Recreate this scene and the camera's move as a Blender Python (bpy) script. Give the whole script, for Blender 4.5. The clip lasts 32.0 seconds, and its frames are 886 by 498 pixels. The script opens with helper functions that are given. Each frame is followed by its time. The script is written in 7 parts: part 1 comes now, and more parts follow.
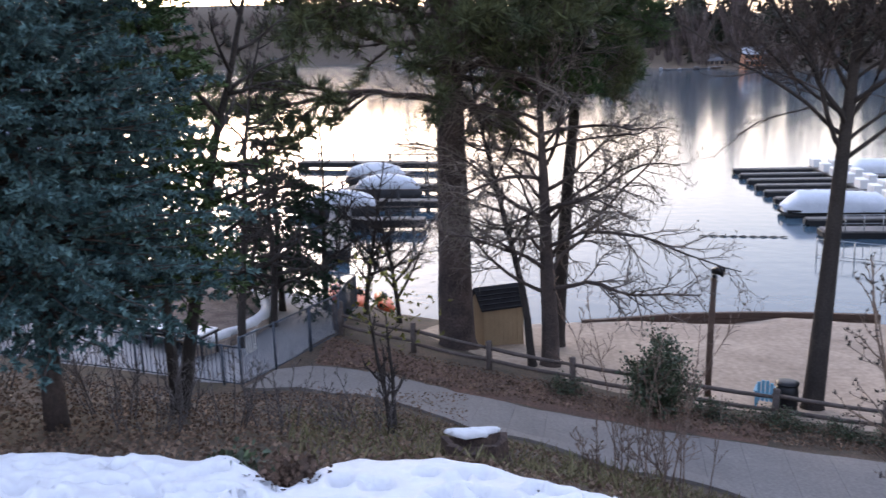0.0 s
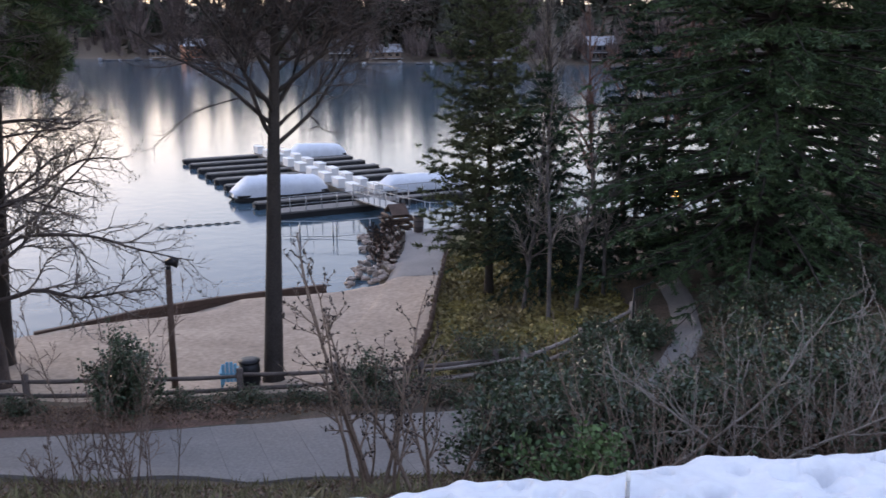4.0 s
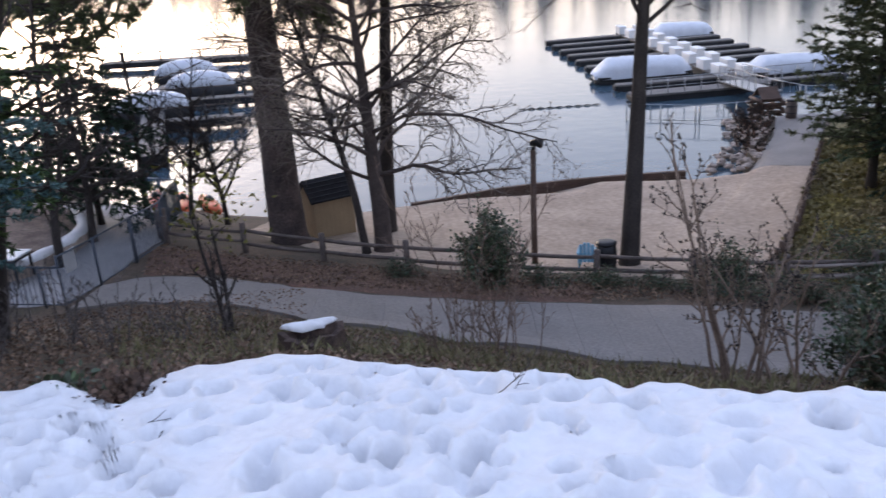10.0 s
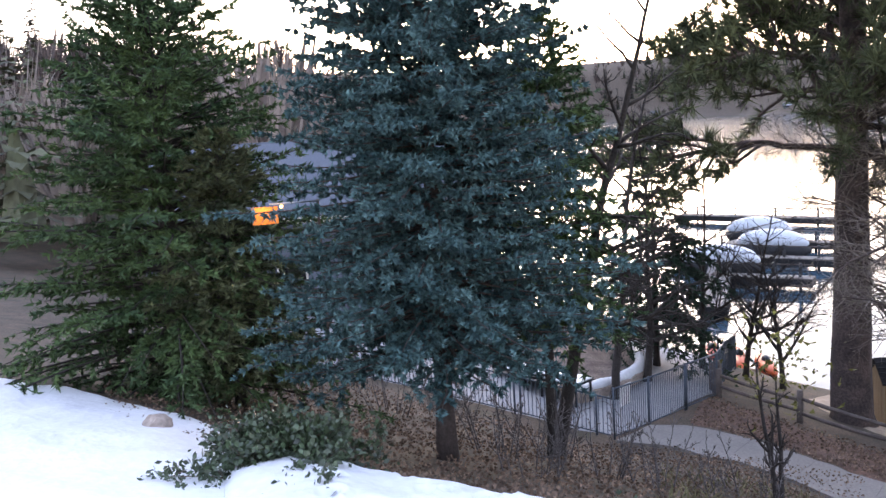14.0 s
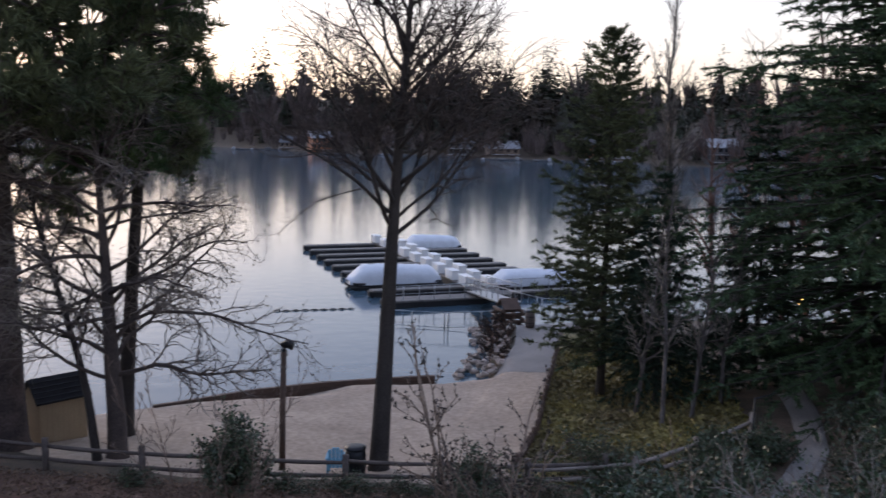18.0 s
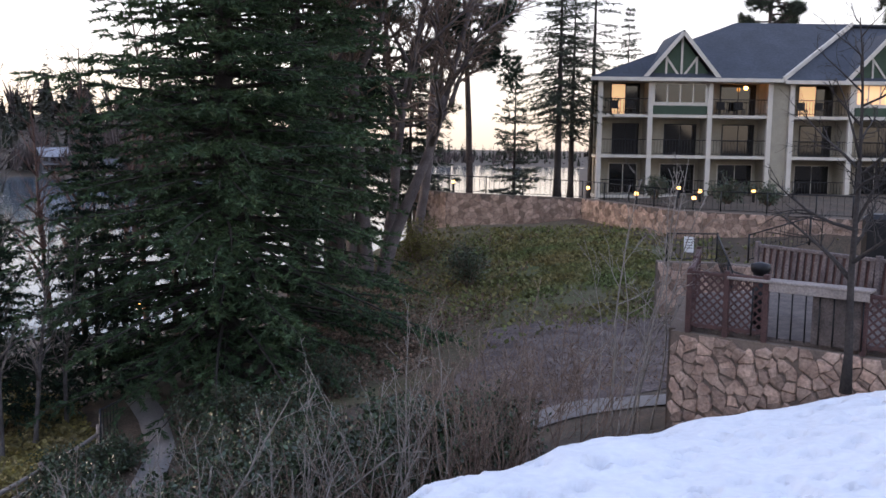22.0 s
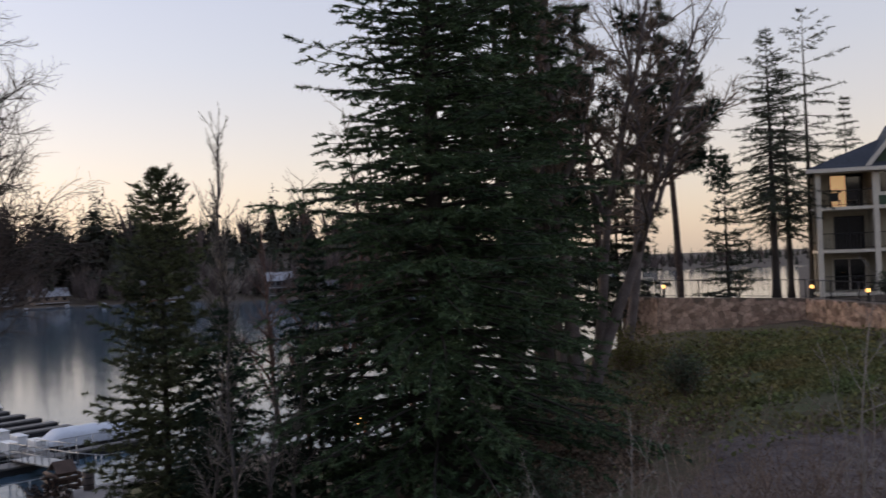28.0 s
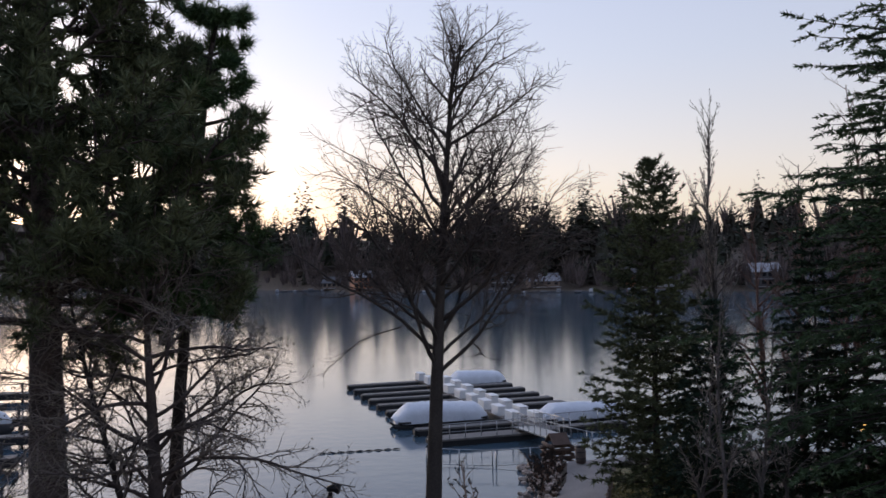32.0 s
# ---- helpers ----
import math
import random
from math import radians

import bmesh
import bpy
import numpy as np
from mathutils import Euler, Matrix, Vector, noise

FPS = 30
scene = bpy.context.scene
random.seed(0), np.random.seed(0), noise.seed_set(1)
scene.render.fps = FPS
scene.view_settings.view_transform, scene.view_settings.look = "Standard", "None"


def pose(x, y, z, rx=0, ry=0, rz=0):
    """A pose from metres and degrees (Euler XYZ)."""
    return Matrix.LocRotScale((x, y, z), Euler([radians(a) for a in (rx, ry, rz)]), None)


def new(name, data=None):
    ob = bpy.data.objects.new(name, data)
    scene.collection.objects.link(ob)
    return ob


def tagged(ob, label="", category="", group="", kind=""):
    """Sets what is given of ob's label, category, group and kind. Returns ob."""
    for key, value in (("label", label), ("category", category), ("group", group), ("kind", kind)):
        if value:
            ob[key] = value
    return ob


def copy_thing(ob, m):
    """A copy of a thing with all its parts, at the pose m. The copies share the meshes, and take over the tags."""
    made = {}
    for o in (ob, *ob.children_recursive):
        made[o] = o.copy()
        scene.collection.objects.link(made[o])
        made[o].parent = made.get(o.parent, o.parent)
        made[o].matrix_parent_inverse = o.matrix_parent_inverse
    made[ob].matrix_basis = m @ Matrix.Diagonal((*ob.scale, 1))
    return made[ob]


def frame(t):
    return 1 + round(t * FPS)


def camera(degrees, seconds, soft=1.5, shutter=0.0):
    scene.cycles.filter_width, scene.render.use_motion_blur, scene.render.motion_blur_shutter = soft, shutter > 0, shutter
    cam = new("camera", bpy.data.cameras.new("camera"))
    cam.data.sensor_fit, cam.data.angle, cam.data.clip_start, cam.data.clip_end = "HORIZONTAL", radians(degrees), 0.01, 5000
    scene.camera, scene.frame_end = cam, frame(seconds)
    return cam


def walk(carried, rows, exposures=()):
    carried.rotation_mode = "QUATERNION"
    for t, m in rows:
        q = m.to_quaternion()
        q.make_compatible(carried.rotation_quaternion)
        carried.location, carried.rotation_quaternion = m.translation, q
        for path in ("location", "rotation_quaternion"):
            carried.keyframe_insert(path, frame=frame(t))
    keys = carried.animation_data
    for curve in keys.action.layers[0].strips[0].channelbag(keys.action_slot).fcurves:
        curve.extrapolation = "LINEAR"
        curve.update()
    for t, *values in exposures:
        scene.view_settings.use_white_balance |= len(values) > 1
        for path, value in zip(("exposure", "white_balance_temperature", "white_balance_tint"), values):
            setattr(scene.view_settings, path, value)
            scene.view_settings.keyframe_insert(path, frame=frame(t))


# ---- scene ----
cam = camera(52.81, 32.0, shutter=0.3)
PATH = [
    (0.0, -0.465, 0.379, 11.984, 51.30, -12.46, -1.85),
    (0.5, -0.431, 0.417, 11.982, 46.38, -12.72, -1.91),
    (1.0, -0.400, 0.447, 11.980, 42.22, -12.94, -1.93),
    (1.5, -0.364, 0.476, 11.978, 37.78, -13.14, -1.77),
    (2.0, -0.327, 0.503, 11.977, 33.36, -13.34, -1.50),
    (2.5, -0.289, 0.525, 11.976, 29.18, -13.48, -0.94),
    (3.0, -0.250, 0.545, 11.975, 24.89, -13.57, -0.47),
    (3.5, -0.212, 0.561, 11.974, 20.98, -13.63, -0.39),
    (4.0, -0.173, 0.574, 11.973, 17.00, -13.68, -0.41),
    (4.5, -0.130, 0.585, 11.972, 12.72, -13.72, -0.18),
    (6.5, -0.003, 0.599, 11.971, 0.40, -18.38, 0.65),
    (7.0, -0.000, 0.599, 11.971, 0.08, -19.38, 0.68),
    (7.5, -0.008, 0.599, 11.971, 0.87, -19.58, 1.15),
    (8.0, -0.064, 0.596, 11.971, 6.31, -19.73, 1.40),
    (8.5, -0.145, 0.582, 11.972, 14.30, -20.00, 1.02),
    (9.0, -0.231, 0.553, 11.974, 23.05, -20.36, -0.23),
    (9.5, -0.316, 0.509, 11.977, 32.39, -20.42, -2.35),
    (10.0, -0.385, 0.460, 11.979, 40.56, -20.19, -4.40),
    (10.5, -0.433, 0.415, 11.982, 46.89, -19.82, -5.25),
    (11.0, -0.479, 0.362, 11.984, 53.69, -19.22, -5.45),
    (11.5, -0.516, 0.307, 11.987, 60.00, -17.33, -5.09),
    (12.0, -0.533, 0.276, 11.989, 63.27, -14.53, -4.62),
    (12.5, -0.548, 0.244, 11.990, 66.51, -11.84, -4.36),
    (13.0, -0.562, 0.210, 11.992, 69.89, -9.71, -4.66),
    (13.5, -0.573, 0.177, 11.994, 73.17, -8.34, -4.73),
    (14.4, -0.581, 0.218, 11.992, 75.60, -8.00, -3.05),
    (15.5, -0.541, 0.259, 11.990, 64.71, -7.59, -1.38),
    (16.0, -0.498, 0.335, 11.986, 56.30, -7.47, -1.28),
    (16.5, -0.441, 0.407, 11.982, 47.51, -7.54, -0.33),
    (17.0, -0.375, 0.468, 11.979, 38.91, -7.63, 0.45),
    (17.5, -0.312, 0.512, 11.976, 31.50, -7.67, 0.78),
    (18.0, -0.245, 0.547, 11.974, 24.27, -7.70, 0.99),
    (18.5, -0.183, 0.571, 11.973, 17.92, -7.71, 0.99),
    (19.0, -0.121, 0.587, 11.972, 11.71, -7.71, 0.82),
    (19.5, -0.058, 0.597, 11.971, 5.56, -7.76, 0.62),
    (20.0, 0.003, 0.599, 11.971, -0.26, -7.66, 0.49),
    (20.5, 0.064, 0.596, 11.971, -6.14, -7.51, 0.28),
    (21.0, 0.116, 0.588, 11.971, -11.19, -7.32, 0.24),
    (21.5, 0.156, 0.579, 11.971, -15.11, -7.02, 0.63),
    (22.0, 0.168, 0.575, 11.971, -16.31, -6.52, 0.79),
    (22.5, 0.174, 0.574, 11.971, -16.86, -5.17, 0.73),
    (23.0, 0.176, 0.573, 11.971, -17.14, -4.07, 0.76),
    (23.5, 0.182, 0.571, 11.971, -17.66, -3.34, 0.74),
    (24.0, 0.192, 0.568, 11.972, -18.70, -3.19, 0.73),
    (24.5, 0.195, 0.567, 11.972, -19.01, -3.19, 0.72),
    (26.5, 0.180, 0.572, 11.971, -17.44, -1.08, -0.72),
    (27.0, 0.155, 0.579, 11.971, -14.95, 0.05, -1.52),
    (27.5, 0.099, 0.591, 11.971, -9.50, 0.35, -2.09),
    (28.0, 0.034, 0.598, 11.971, -3.27, 0.72, -2.29),
    (28.5, -0.028, 0.599, 11.971, 2.69, 1.14, -2.23),
    (29.0, -0.059, 0.596, 11.971, 5.61, 1.23, -2.08),
    (29.5, -0.093, 0.592, 11.972, 8.85, 1.26, -1.88),
    (30.0, -0.131, 0.585, 11.972, 12.58, 1.32, -1.94),
    (30.5, -0.172, 0.574, 11.973, 16.65, 1.39, -1.77),
    (31.0, -0.212, 0.561, 11.974, 20.68, 1.27, -1.57),
    (31.5, -0.247, 0.546, 11.974, 24.27, 1.15, -1.38),
    (32.0, -0.272, 0.534, 11.975, 26.93, 0.98, -1.27),
]
EXPOSURES = [(0, 1.0, 6500, 10), (1, 0.6, 6500, 10), (2, 0.42, 6500, 10), (3, 0.55, 6500, 10), (4.5, 0.75, 6500, 10), (7, 0.82, 6500, 10), (9, 1.0, 6500, 10), (10, 0.72, 6600, 10), (11, 1.0, 6600, 10), (12, 1.52, 7000, 10), (13.5, 1.55, 6800, 10), (15.5, 1.35, 6400, 10), (17, 0.35, 6300, 10), (19, 0.15, 6400, 10), (20.5, 0.5, 6700, 10), (22, 0.75, 6500, 10), (24.5, 0.5, 6600, 10), (26.7, -0.1, 6600, 10), (28, -0.2, 7000, 10), (29.5, -0.3, 6600, 10), (32, -0.3, 6450, 10)]
walk(cam, [(t, pose(x, y, z, 90 + p, 0, yaw) @ pose(0, 0, 0, 0, 0, roll)) for t, x, y, z, yaw, p, roll in PATH], EXPOSURES)

# ---- world and light: clear dusk, the sun just under the far treeline ----
SUN_AZ = 68.0
world = bpy.data.worlds.new("dusk_sky")
scene.world = world
world.use_nodes = True
wn = world.node_tree
sky = wn.nodes.new("ShaderNodeTexSky")
sky.sky_type = "NISHITA"
sky.sun_disc = False
sky.sun_elevation = radians(9.0)
sky.sun_rotation = radians(-SUN_AZ)
sky.dust_density = 1.5
background = wn.nodes["Background"]
background.inputs["Strength"].default_value = 0.33
mute = wn.nodes.new("ShaderNodeHueSaturation")
mute.inputs["Saturation"].default_value = 0.75
tint = wn.nodes.new("ShaderNodeMix")
tint.data_type, tint.blend_type = "RGBA", "MULTIPLY"
tint.inputs["Factor"].default_value = 1.0
tint.inputs["B"].default_value = (0.95, 0.97, 1.13, 1)
wn.links.new(sky.outputs[0], mute.inputs["Color"])
wn.links.new(mute.outputs[0], tint.inputs["A"])
haze = wn.nodes.new("ShaderNodeMix")
haze.data_type = "RGBA"
haze.inputs["Factor"].default_value = 0.55
haze.inputs["B"].default_value = (3.1, 3.1, 3.35, 1)
wn.links.new(tint.outputs["Result"], haze.inputs["A"])
coords = wn.nodes.new("ShaderNodeTexCoord")
split = wn.nodes.new("ShaderNodeSeparateXYZ")
glowband = wn.nodes.new("ShaderNodeValToRGB")
stops_ = glowband.color_ramp.elements
stops_[0].position, stops_[0].color = 0.0, (1.0, 0.84, 0.69, 1)
stops_[1].position, stops_[1].color = 1.0, (0.64, 0.75, 1.0, 1)
for spot_, col in ((0.1, (0.96, 0.85, 0.78, 1)), (0.22, (0.84, 0.83, 0.86, 1)), (0.45, (0.72, 0.78, 0.93, 1))):
    stops_.new(spot_).color = col
dusk = wn.nodes.new("ShaderNodeMix")
dusk.data_type, dusk.blend_type = "RGBA", "MULTIPLY"
dusk.inputs["Factor"].default_value = 1.0
wn.links.new(coords.outputs["Generated"], split.inputs[0])
wn.links.new(split.outputs["Z"], glowband.inputs["Fac"])
wn.links.new(haze.outputs["Result"], dusk.inputs["A"])
wn.links.new(glowband.outputs["Color"], dusk.inputs["B"])
wn.links.new(dusk.outputs["Result"], background.inputs["Color"])
sun = new("sun", bpy.data.lights.new("sun", "SUN"))
sun.data.energy = 0.45
sun.data.angle = radians(25)
sun.data.color = (1.0, 0.86, 0.72)
sun.rotation_euler = (radians(90 - 8), 0, radians(180 + SUN_AZ))


# ---- materials ----
def material(name, base, rough=0.8, metal=0.0, vary=0.25, scale=3.0, fine=40.0, bump=0.2, other=None, spec=0.5, island=0.0, each=0.0):
    m = bpy.data.materials.new(name)
    m.use_nodes = True
    nt = m.node_tree
    p = nt.nodes["Principled BSDF"]
    p.inputs["Roughness"].default_value = rough
    p.inputs["Metallic"].default_value = metal
    p.inputs["Specular IOR Level"].default_value = spec
    geo = nt.nodes.new("ShaderNodeNewGeometry")
    big = nt.nodes.new("ShaderNodeTexNoise")
    big.inputs["Scale"].default_value = scale
    big.inputs["Detail"].default_value = 5
    small = nt.nodes.new("ShaderNodeTexNoise")
    small.inputs["Scale"].default_value = fine
    small.inputs["Detail"].default_value = 4
    for n in (big, small):
        nt.links.new(geo.outputs["Position"], n.inputs["Vector"])
    ramp = nt.nodes.new("ShaderNodeValToRGB")
    second = other or tuple(c * (1 - vary) for c in base)
    ramp.color_ramp.elements[0].position, ramp.color_ramp.elements[1].position = 0.32, 0.68
    ramp.color_ramp.elements[0].color = (*second, 1)
    ramp.color_ramp.elements[1].color = (*base, 1)
    nt.links.new(big.outputs["Fac"], ramp.inputs["Fac"])
    grain = nt.nodes.new("ShaderNodeMix")
    grain.data_type, grain.blend_type = "RGBA", "MULTIPLY"
    grain.inputs["Factor"].default_value = 1.0
    tone = nt.nodes.new("ShaderNodeMapRange")
    tone.inputs["From Min"].default_value, tone.inputs["From Max"].default_value = 0.3, 0.7
    tone.inputs["To Min"].default_value, tone.inputs["To Max"].default_value = 1 - vary, 1 + 0.5 * vary
    nt.links.new(small.outputs["Fac"], tone.inputs["Value"])
    nt.links.new(ramp.outputs["Color"], grain.inputs["A"])
    nt.links.new(tone.outputs["Result"], grain.inputs["B"])
    last = grain.outputs["Result"]
    if island or each:
        mixer = nt.nodes.new("ShaderNodeMix")
        mixer.data_type, mixer.blend_type = "RGBA", "MULTIPLY"
        mixer.inputs["Factor"].default_value = 1.0
        spread = nt.nodes.new("ShaderNodeMapRange")
        spread.inputs["To Min"].default_value, spread.inputs["To Max"].default_value = 1 - max(island, each), 1 + max(island, each)
        info = nt.nodes.new("ShaderNodeObjectInfo") if each else None
        nt.links.new(info.outputs["Random"] if each else geo.outputs["Random Per Island"], spread.inputs["Value"])
        nt.links.new(last, mixer.inputs["A"])
        nt.links.new(spread.outputs["Result"], mixer.inputs["B"])
        last = mixer.outputs["Result"]
    nt.links.new(last, p.inputs["Base Color"])
    if bump:
        b = nt.nodes.new("ShaderNodeBump")
        b.inputs["Strength"].default_value = bump
        b.inputs["Distance"].default_value = 0.03
        nt.links.new(small.outputs["Fac"], b.inputs["Height"])
        nt.links.new(b.outputs["Normal"], p.inputs["Normal"])
    return m


def glow(name, color, strength):
    m = bpy.data.materials.new(name)
    m.use_nodes = True
    p = m.node_tree.nodes["Principled BSDF"]
    p.inputs["Base Color"].default_value = (*color, 1)
    p.inputs["Emission Color"].default_value = (*color, 1)
    p.inputs["Emission Strength"].default_value = strength
    return m


BARK_DARK = material("bark_dark", (0.055, 0.045, 0.04), 0.95, vary=0.45, scale=1.2, fine=22, bump=0.6)
BARK_PINE = material("bark_pine", (0.12, 0.088, 0.078), 0.95, vary=0.5, scale=1.6, fine=14, bump=0.9, other=(0.05, 0.038, 0.036))
BARK_GREY = material("bark_grey", (0.16, 0.14, 0.135), 0.9, vary=0.4, scale=2.5, fine=30, bump=0.4, other=(0.08, 0.07, 0.066))
BARK_PALE = material("bark_pale", (0.31, 0.27, 0.235), 0.9, vary=0.3, scale=3, fine=30, bump=0.3)
TWIG_BROWN = material("twig_brown", (0.21, 0.145, 0.11), 0.9, vary=0.4, scale=2, fine=20, bump=0.0)
NEEDLE_BLUE = material("needles_blue_spruce", (0.11, 0.19, 0.19), 0.6, vary=0.4, scale=1.6, fine=9, bump=0, other=(0.035, 0.075, 0.078), island=0.45, spec=0.2)
NEEDLE_GREEN = material("needles_green", (0.095, 0.145, 0.052), 0.6, vary=0.35, scale=0.8, fine=8, bump=0, other=(0.04, 0.075, 0.035), island=0.35, spec=0.2)
NEEDLE_CEDAR = material("needles_cedar", (0.072, 0.115, 0.048), 0.6, vary=0.35, scale=0.8, fine=8, bump=0, other=(0.032, 0.06, 0.03), island=0.4, spec=0.25)
NEEDLE_GREY = material("needles_grey_green", (0.075, 0.09, 0.06), 0.7, vary=0.35, scale=0.8, fine=8, bump=0, other=(0.045, 0.055, 0.04), island=0.4, spec=0.2)
TWIG_PALE = material("twig_pale_brown", (0.23, 0.19, 0.165), 0.9, vary=0.35, scale=2, fine=20, bump=0.0)
NEEDLE_DARK = material("needles_dark", (0.035, 0.06, 0.035), 0.7, vary=0.35, scale=0.8, fine=8, bump=0, other=(0.02, 0.036, 0.024), island=0.35, spec=0.2)
NEEDLE_PINE = material("needles_pine", (0.14, 0.155, 0.075), 0.7, vary=0.35, scale=0.7, fine=6, bump=0, other=(0.045, 0.058, 0.032), island=0.4, spec=0.2)
LEAF_DARK = material("leaves_evergreen", (0.06, 0.088, 0.042), 0.34, vary=0.4, scale=1.5, fine=10, bump=0, other=(0.042, 0.062, 0.034), island=0.55, spec=0.5)
LEAF_YELLOW = material("leaves_yellow_green", (0.16, 0.15, 0.04), 0.7, vary=0.4, scale=1.5, fine=10, bump=0, island=0.4, spec=0.2)
FAR_TREES = material("far_conifers", (0.035, 0.045, 0.03), 0.9, vary=0.4, scale=0.05, fine=0.6, bump=0, other=(0.045, 0.036, 0.03), island=0.5, spec=0.2)
SNOW = material("snow", (0.79, 0.8, 0.82), 0.6, vary=0.07, scale=0.8, fine=7, bump=0.9, spec=0.3)
SAND = material("sand", (0.44, 0.345, 0.265), 0.95, vary=0.26, scale=0.5, fine=5, bump=0.6, other=(0.33, 0.255, 0.195))
CONCRETE = material("concrete", (0.235, 0.215, 0.2), 0.9, vary=0.2, scale=0.6, fine=14, bump=0.15)


# ---- mesh helpers ----
def empty(name, at=(0, 0, 0), label="", category="", group="", kind="", rz=0.0):
    ob = new(name)
    ob.matrix_basis = pose(*at, 0, 0, rz)
    return tagged(ob, label, category, group, kind)


STUFF = {"twig_work", "branch_work", "stem_work", "leafage", "crown", "bud_work"}


def link(name, mesh, mat, parent=None, label=""):
    if mat is not None:
        mesh.materials.append(mat)
    ob = new(name, mesh)
    if parent is not None:
        ob.parent = parent
    if label:
        tagged(ob, label)
    if name in STUFF:
        tagged(ob, kind="stuff")
    return ob


def part(name, bm, mat, parent=None, label="", smooth=False):
    mesh = bpy.data.meshes.new(name)
    bm.to_mesh(mesh)
    bm.free()
    if smooth:
        mesh.polygons.foreach_set("use_smooth", [True] * len(mesh.polygons))
    return link(name, mesh, mat, parent, label)


def raw(name, verts, faces, mat, parent=None, label="", smooth=False):
    mesh = bpy.data.meshes.new(name)
    mesh.from_pydata([tuple(v) for v in verts], [], [tuple(f) for f in faces])
    if smooth:
        mesh.polygons.foreach_set("use_smooth", [True] * len(mesh.polygons))
    mesh.update()
    return link(name, mesh, mat, parent, label)


def tri_mesh(name, tris, mat, parent=None, label=""):
    """tris: N x 3 x 3 array of loose triangles."""
    tris = np.asarray(tris, dtype=np.float32)
    n = len(tris)
    mesh = bpy.data.meshes.new(name)
    mesh.vertices.add(3 * n)
    mesh.vertices.foreach_set("co", tris.ravel())
    mesh.loops.add(3 * n)
    mesh.loops.foreach_set("vertex_index", np.arange(3 * n, dtype=np.int32))
    mesh.polygons.add(n)
    mesh.polygons.foreach_set("loop_start", np.arange(0, 3 * n, 3, dtype=np.int32))
    mesh.update(calc_edges=True)
    return link(name, mesh, mat, parent, label)


def quad_mesh(name, quads, mat, parent=None, label=""):
    """quads: N x 4 x 3 array of loose four-sided leaves."""
    quads = np.asarray(quads, dtype=np.float32)
    n = len(quads)
    mesh = bpy.data.meshes.new(name)
    mesh.vertices.add(4 * n)
    mesh.vertices.foreach_set("co", quads.ravel())
    mesh.loops.add(4 * n)
    mesh.loops.foreach_set("vertex_index", np.arange(4 * n, dtype=np.int32))
    mesh.polygons.add(n)
    mesh.polygons.foreach_set("loop_start", np.arange(0, 4 * n, 4, dtype=np.int32))
    mesh.update(calc_edges=True)
    return link(name, mesh, mat, parent, label)


def box(bm, x0, y0, z0, x1, y1, z1, bevel=0.0, m=None):
    made = bmesh.ops.create_cube(bm, size=1.0)["verts"]
    bmesh.ops.scale(bm, vec=(abs(x1 - x0), abs(y1 - y0), abs(z1 - z0)), verts=made)
    bmesh.ops.translate(bm, vec=((x0 + x1) / 2, (y0 + y1) / 2, (z0 + z1) / 2), verts=made)
    if bevel:
        edges = list({e for v in made for e in v.link_edges})
        made = list({v for f in bmesh.ops.bevel(bm, geom=edges, offset=bevel, segments=1, affect="EDGES")["faces"] for v in f.verts} | {v for v in made if v.is_valid})
    if m is not None:
        bmesh.ops.transform(bm, matrix=m, verts=made)
    return made


QUADS = {}


def tube_arrays(lines, sides=5):
    """lines: list of (points Nx3, radii N). Returns verts and quads of tapered tubes, closed to a small tip."""
    verts, faces, base = [], [], 0
    ring = np.arange(sides) * 2 * np.pi / sides
    cs, sn = np.cos(ring)[None, :, None], np.sin(ring)[None, :, None]
    for pts, rad in lines:
        pts = np.asarray(pts, float)
        rad = np.asarray(rad, float)
        if sides > 4:
            pts = np.concatenate([pts[:1], pts, pts[-1:]])
            rad = np.concatenate([[rad[0] * 0.02], rad, [rad[-1] * 0.02]])
        n = len(pts)
        tang = np.empty_like(pts)
        tang[1:-1] = pts[2:] - pts[:-2]
        tang[0], tang[-1] = pts[min(2, n - 1)] - pts[0], pts[-1] - pts[max(n - 3, 0)]
        tang /= np.sqrt((tang * tang).sum(1))[:, None] + 1e-9
        flat = np.abs(tang[:, 2]) <= 0.9
        a = np.empty_like(tang)
        a[:, 0] = np.where(flat, tang[:, 1], 0.0)
        a[:, 1] = np.where(flat, -tang[:, 0], tang[:, 2])
        a[:, 2] = np.where(flat, 0.0, -tang[:, 1])
        a /= np.sqrt((a * a).sum(1))[:, None] + 1e-9
        b = np.cross(tang, a)
        verts.append((pts[:, None, :] + rad[:, None, None] * (a[:, None, :] * cs + b[:, None, :] * sn)).reshape(-1, 3))
        if (n, sides) not in QUADS:
            o = (np.arange(n - 1) * sides)[:, None]
            k, k2 = np.arange(sides)[None, :], ((np.arange(sides) + 1) % sides)[None, :]
            QUADS[(n, sides)] = np.stack([o + k, o + k2, o + sides + k2, o + sides + k], 2).reshape(-1, 4)
        faces.append(QUADS[(n, sides)] + base)
        base += n * sides
    return np.concatenate(verts), np.concatenate(faces)


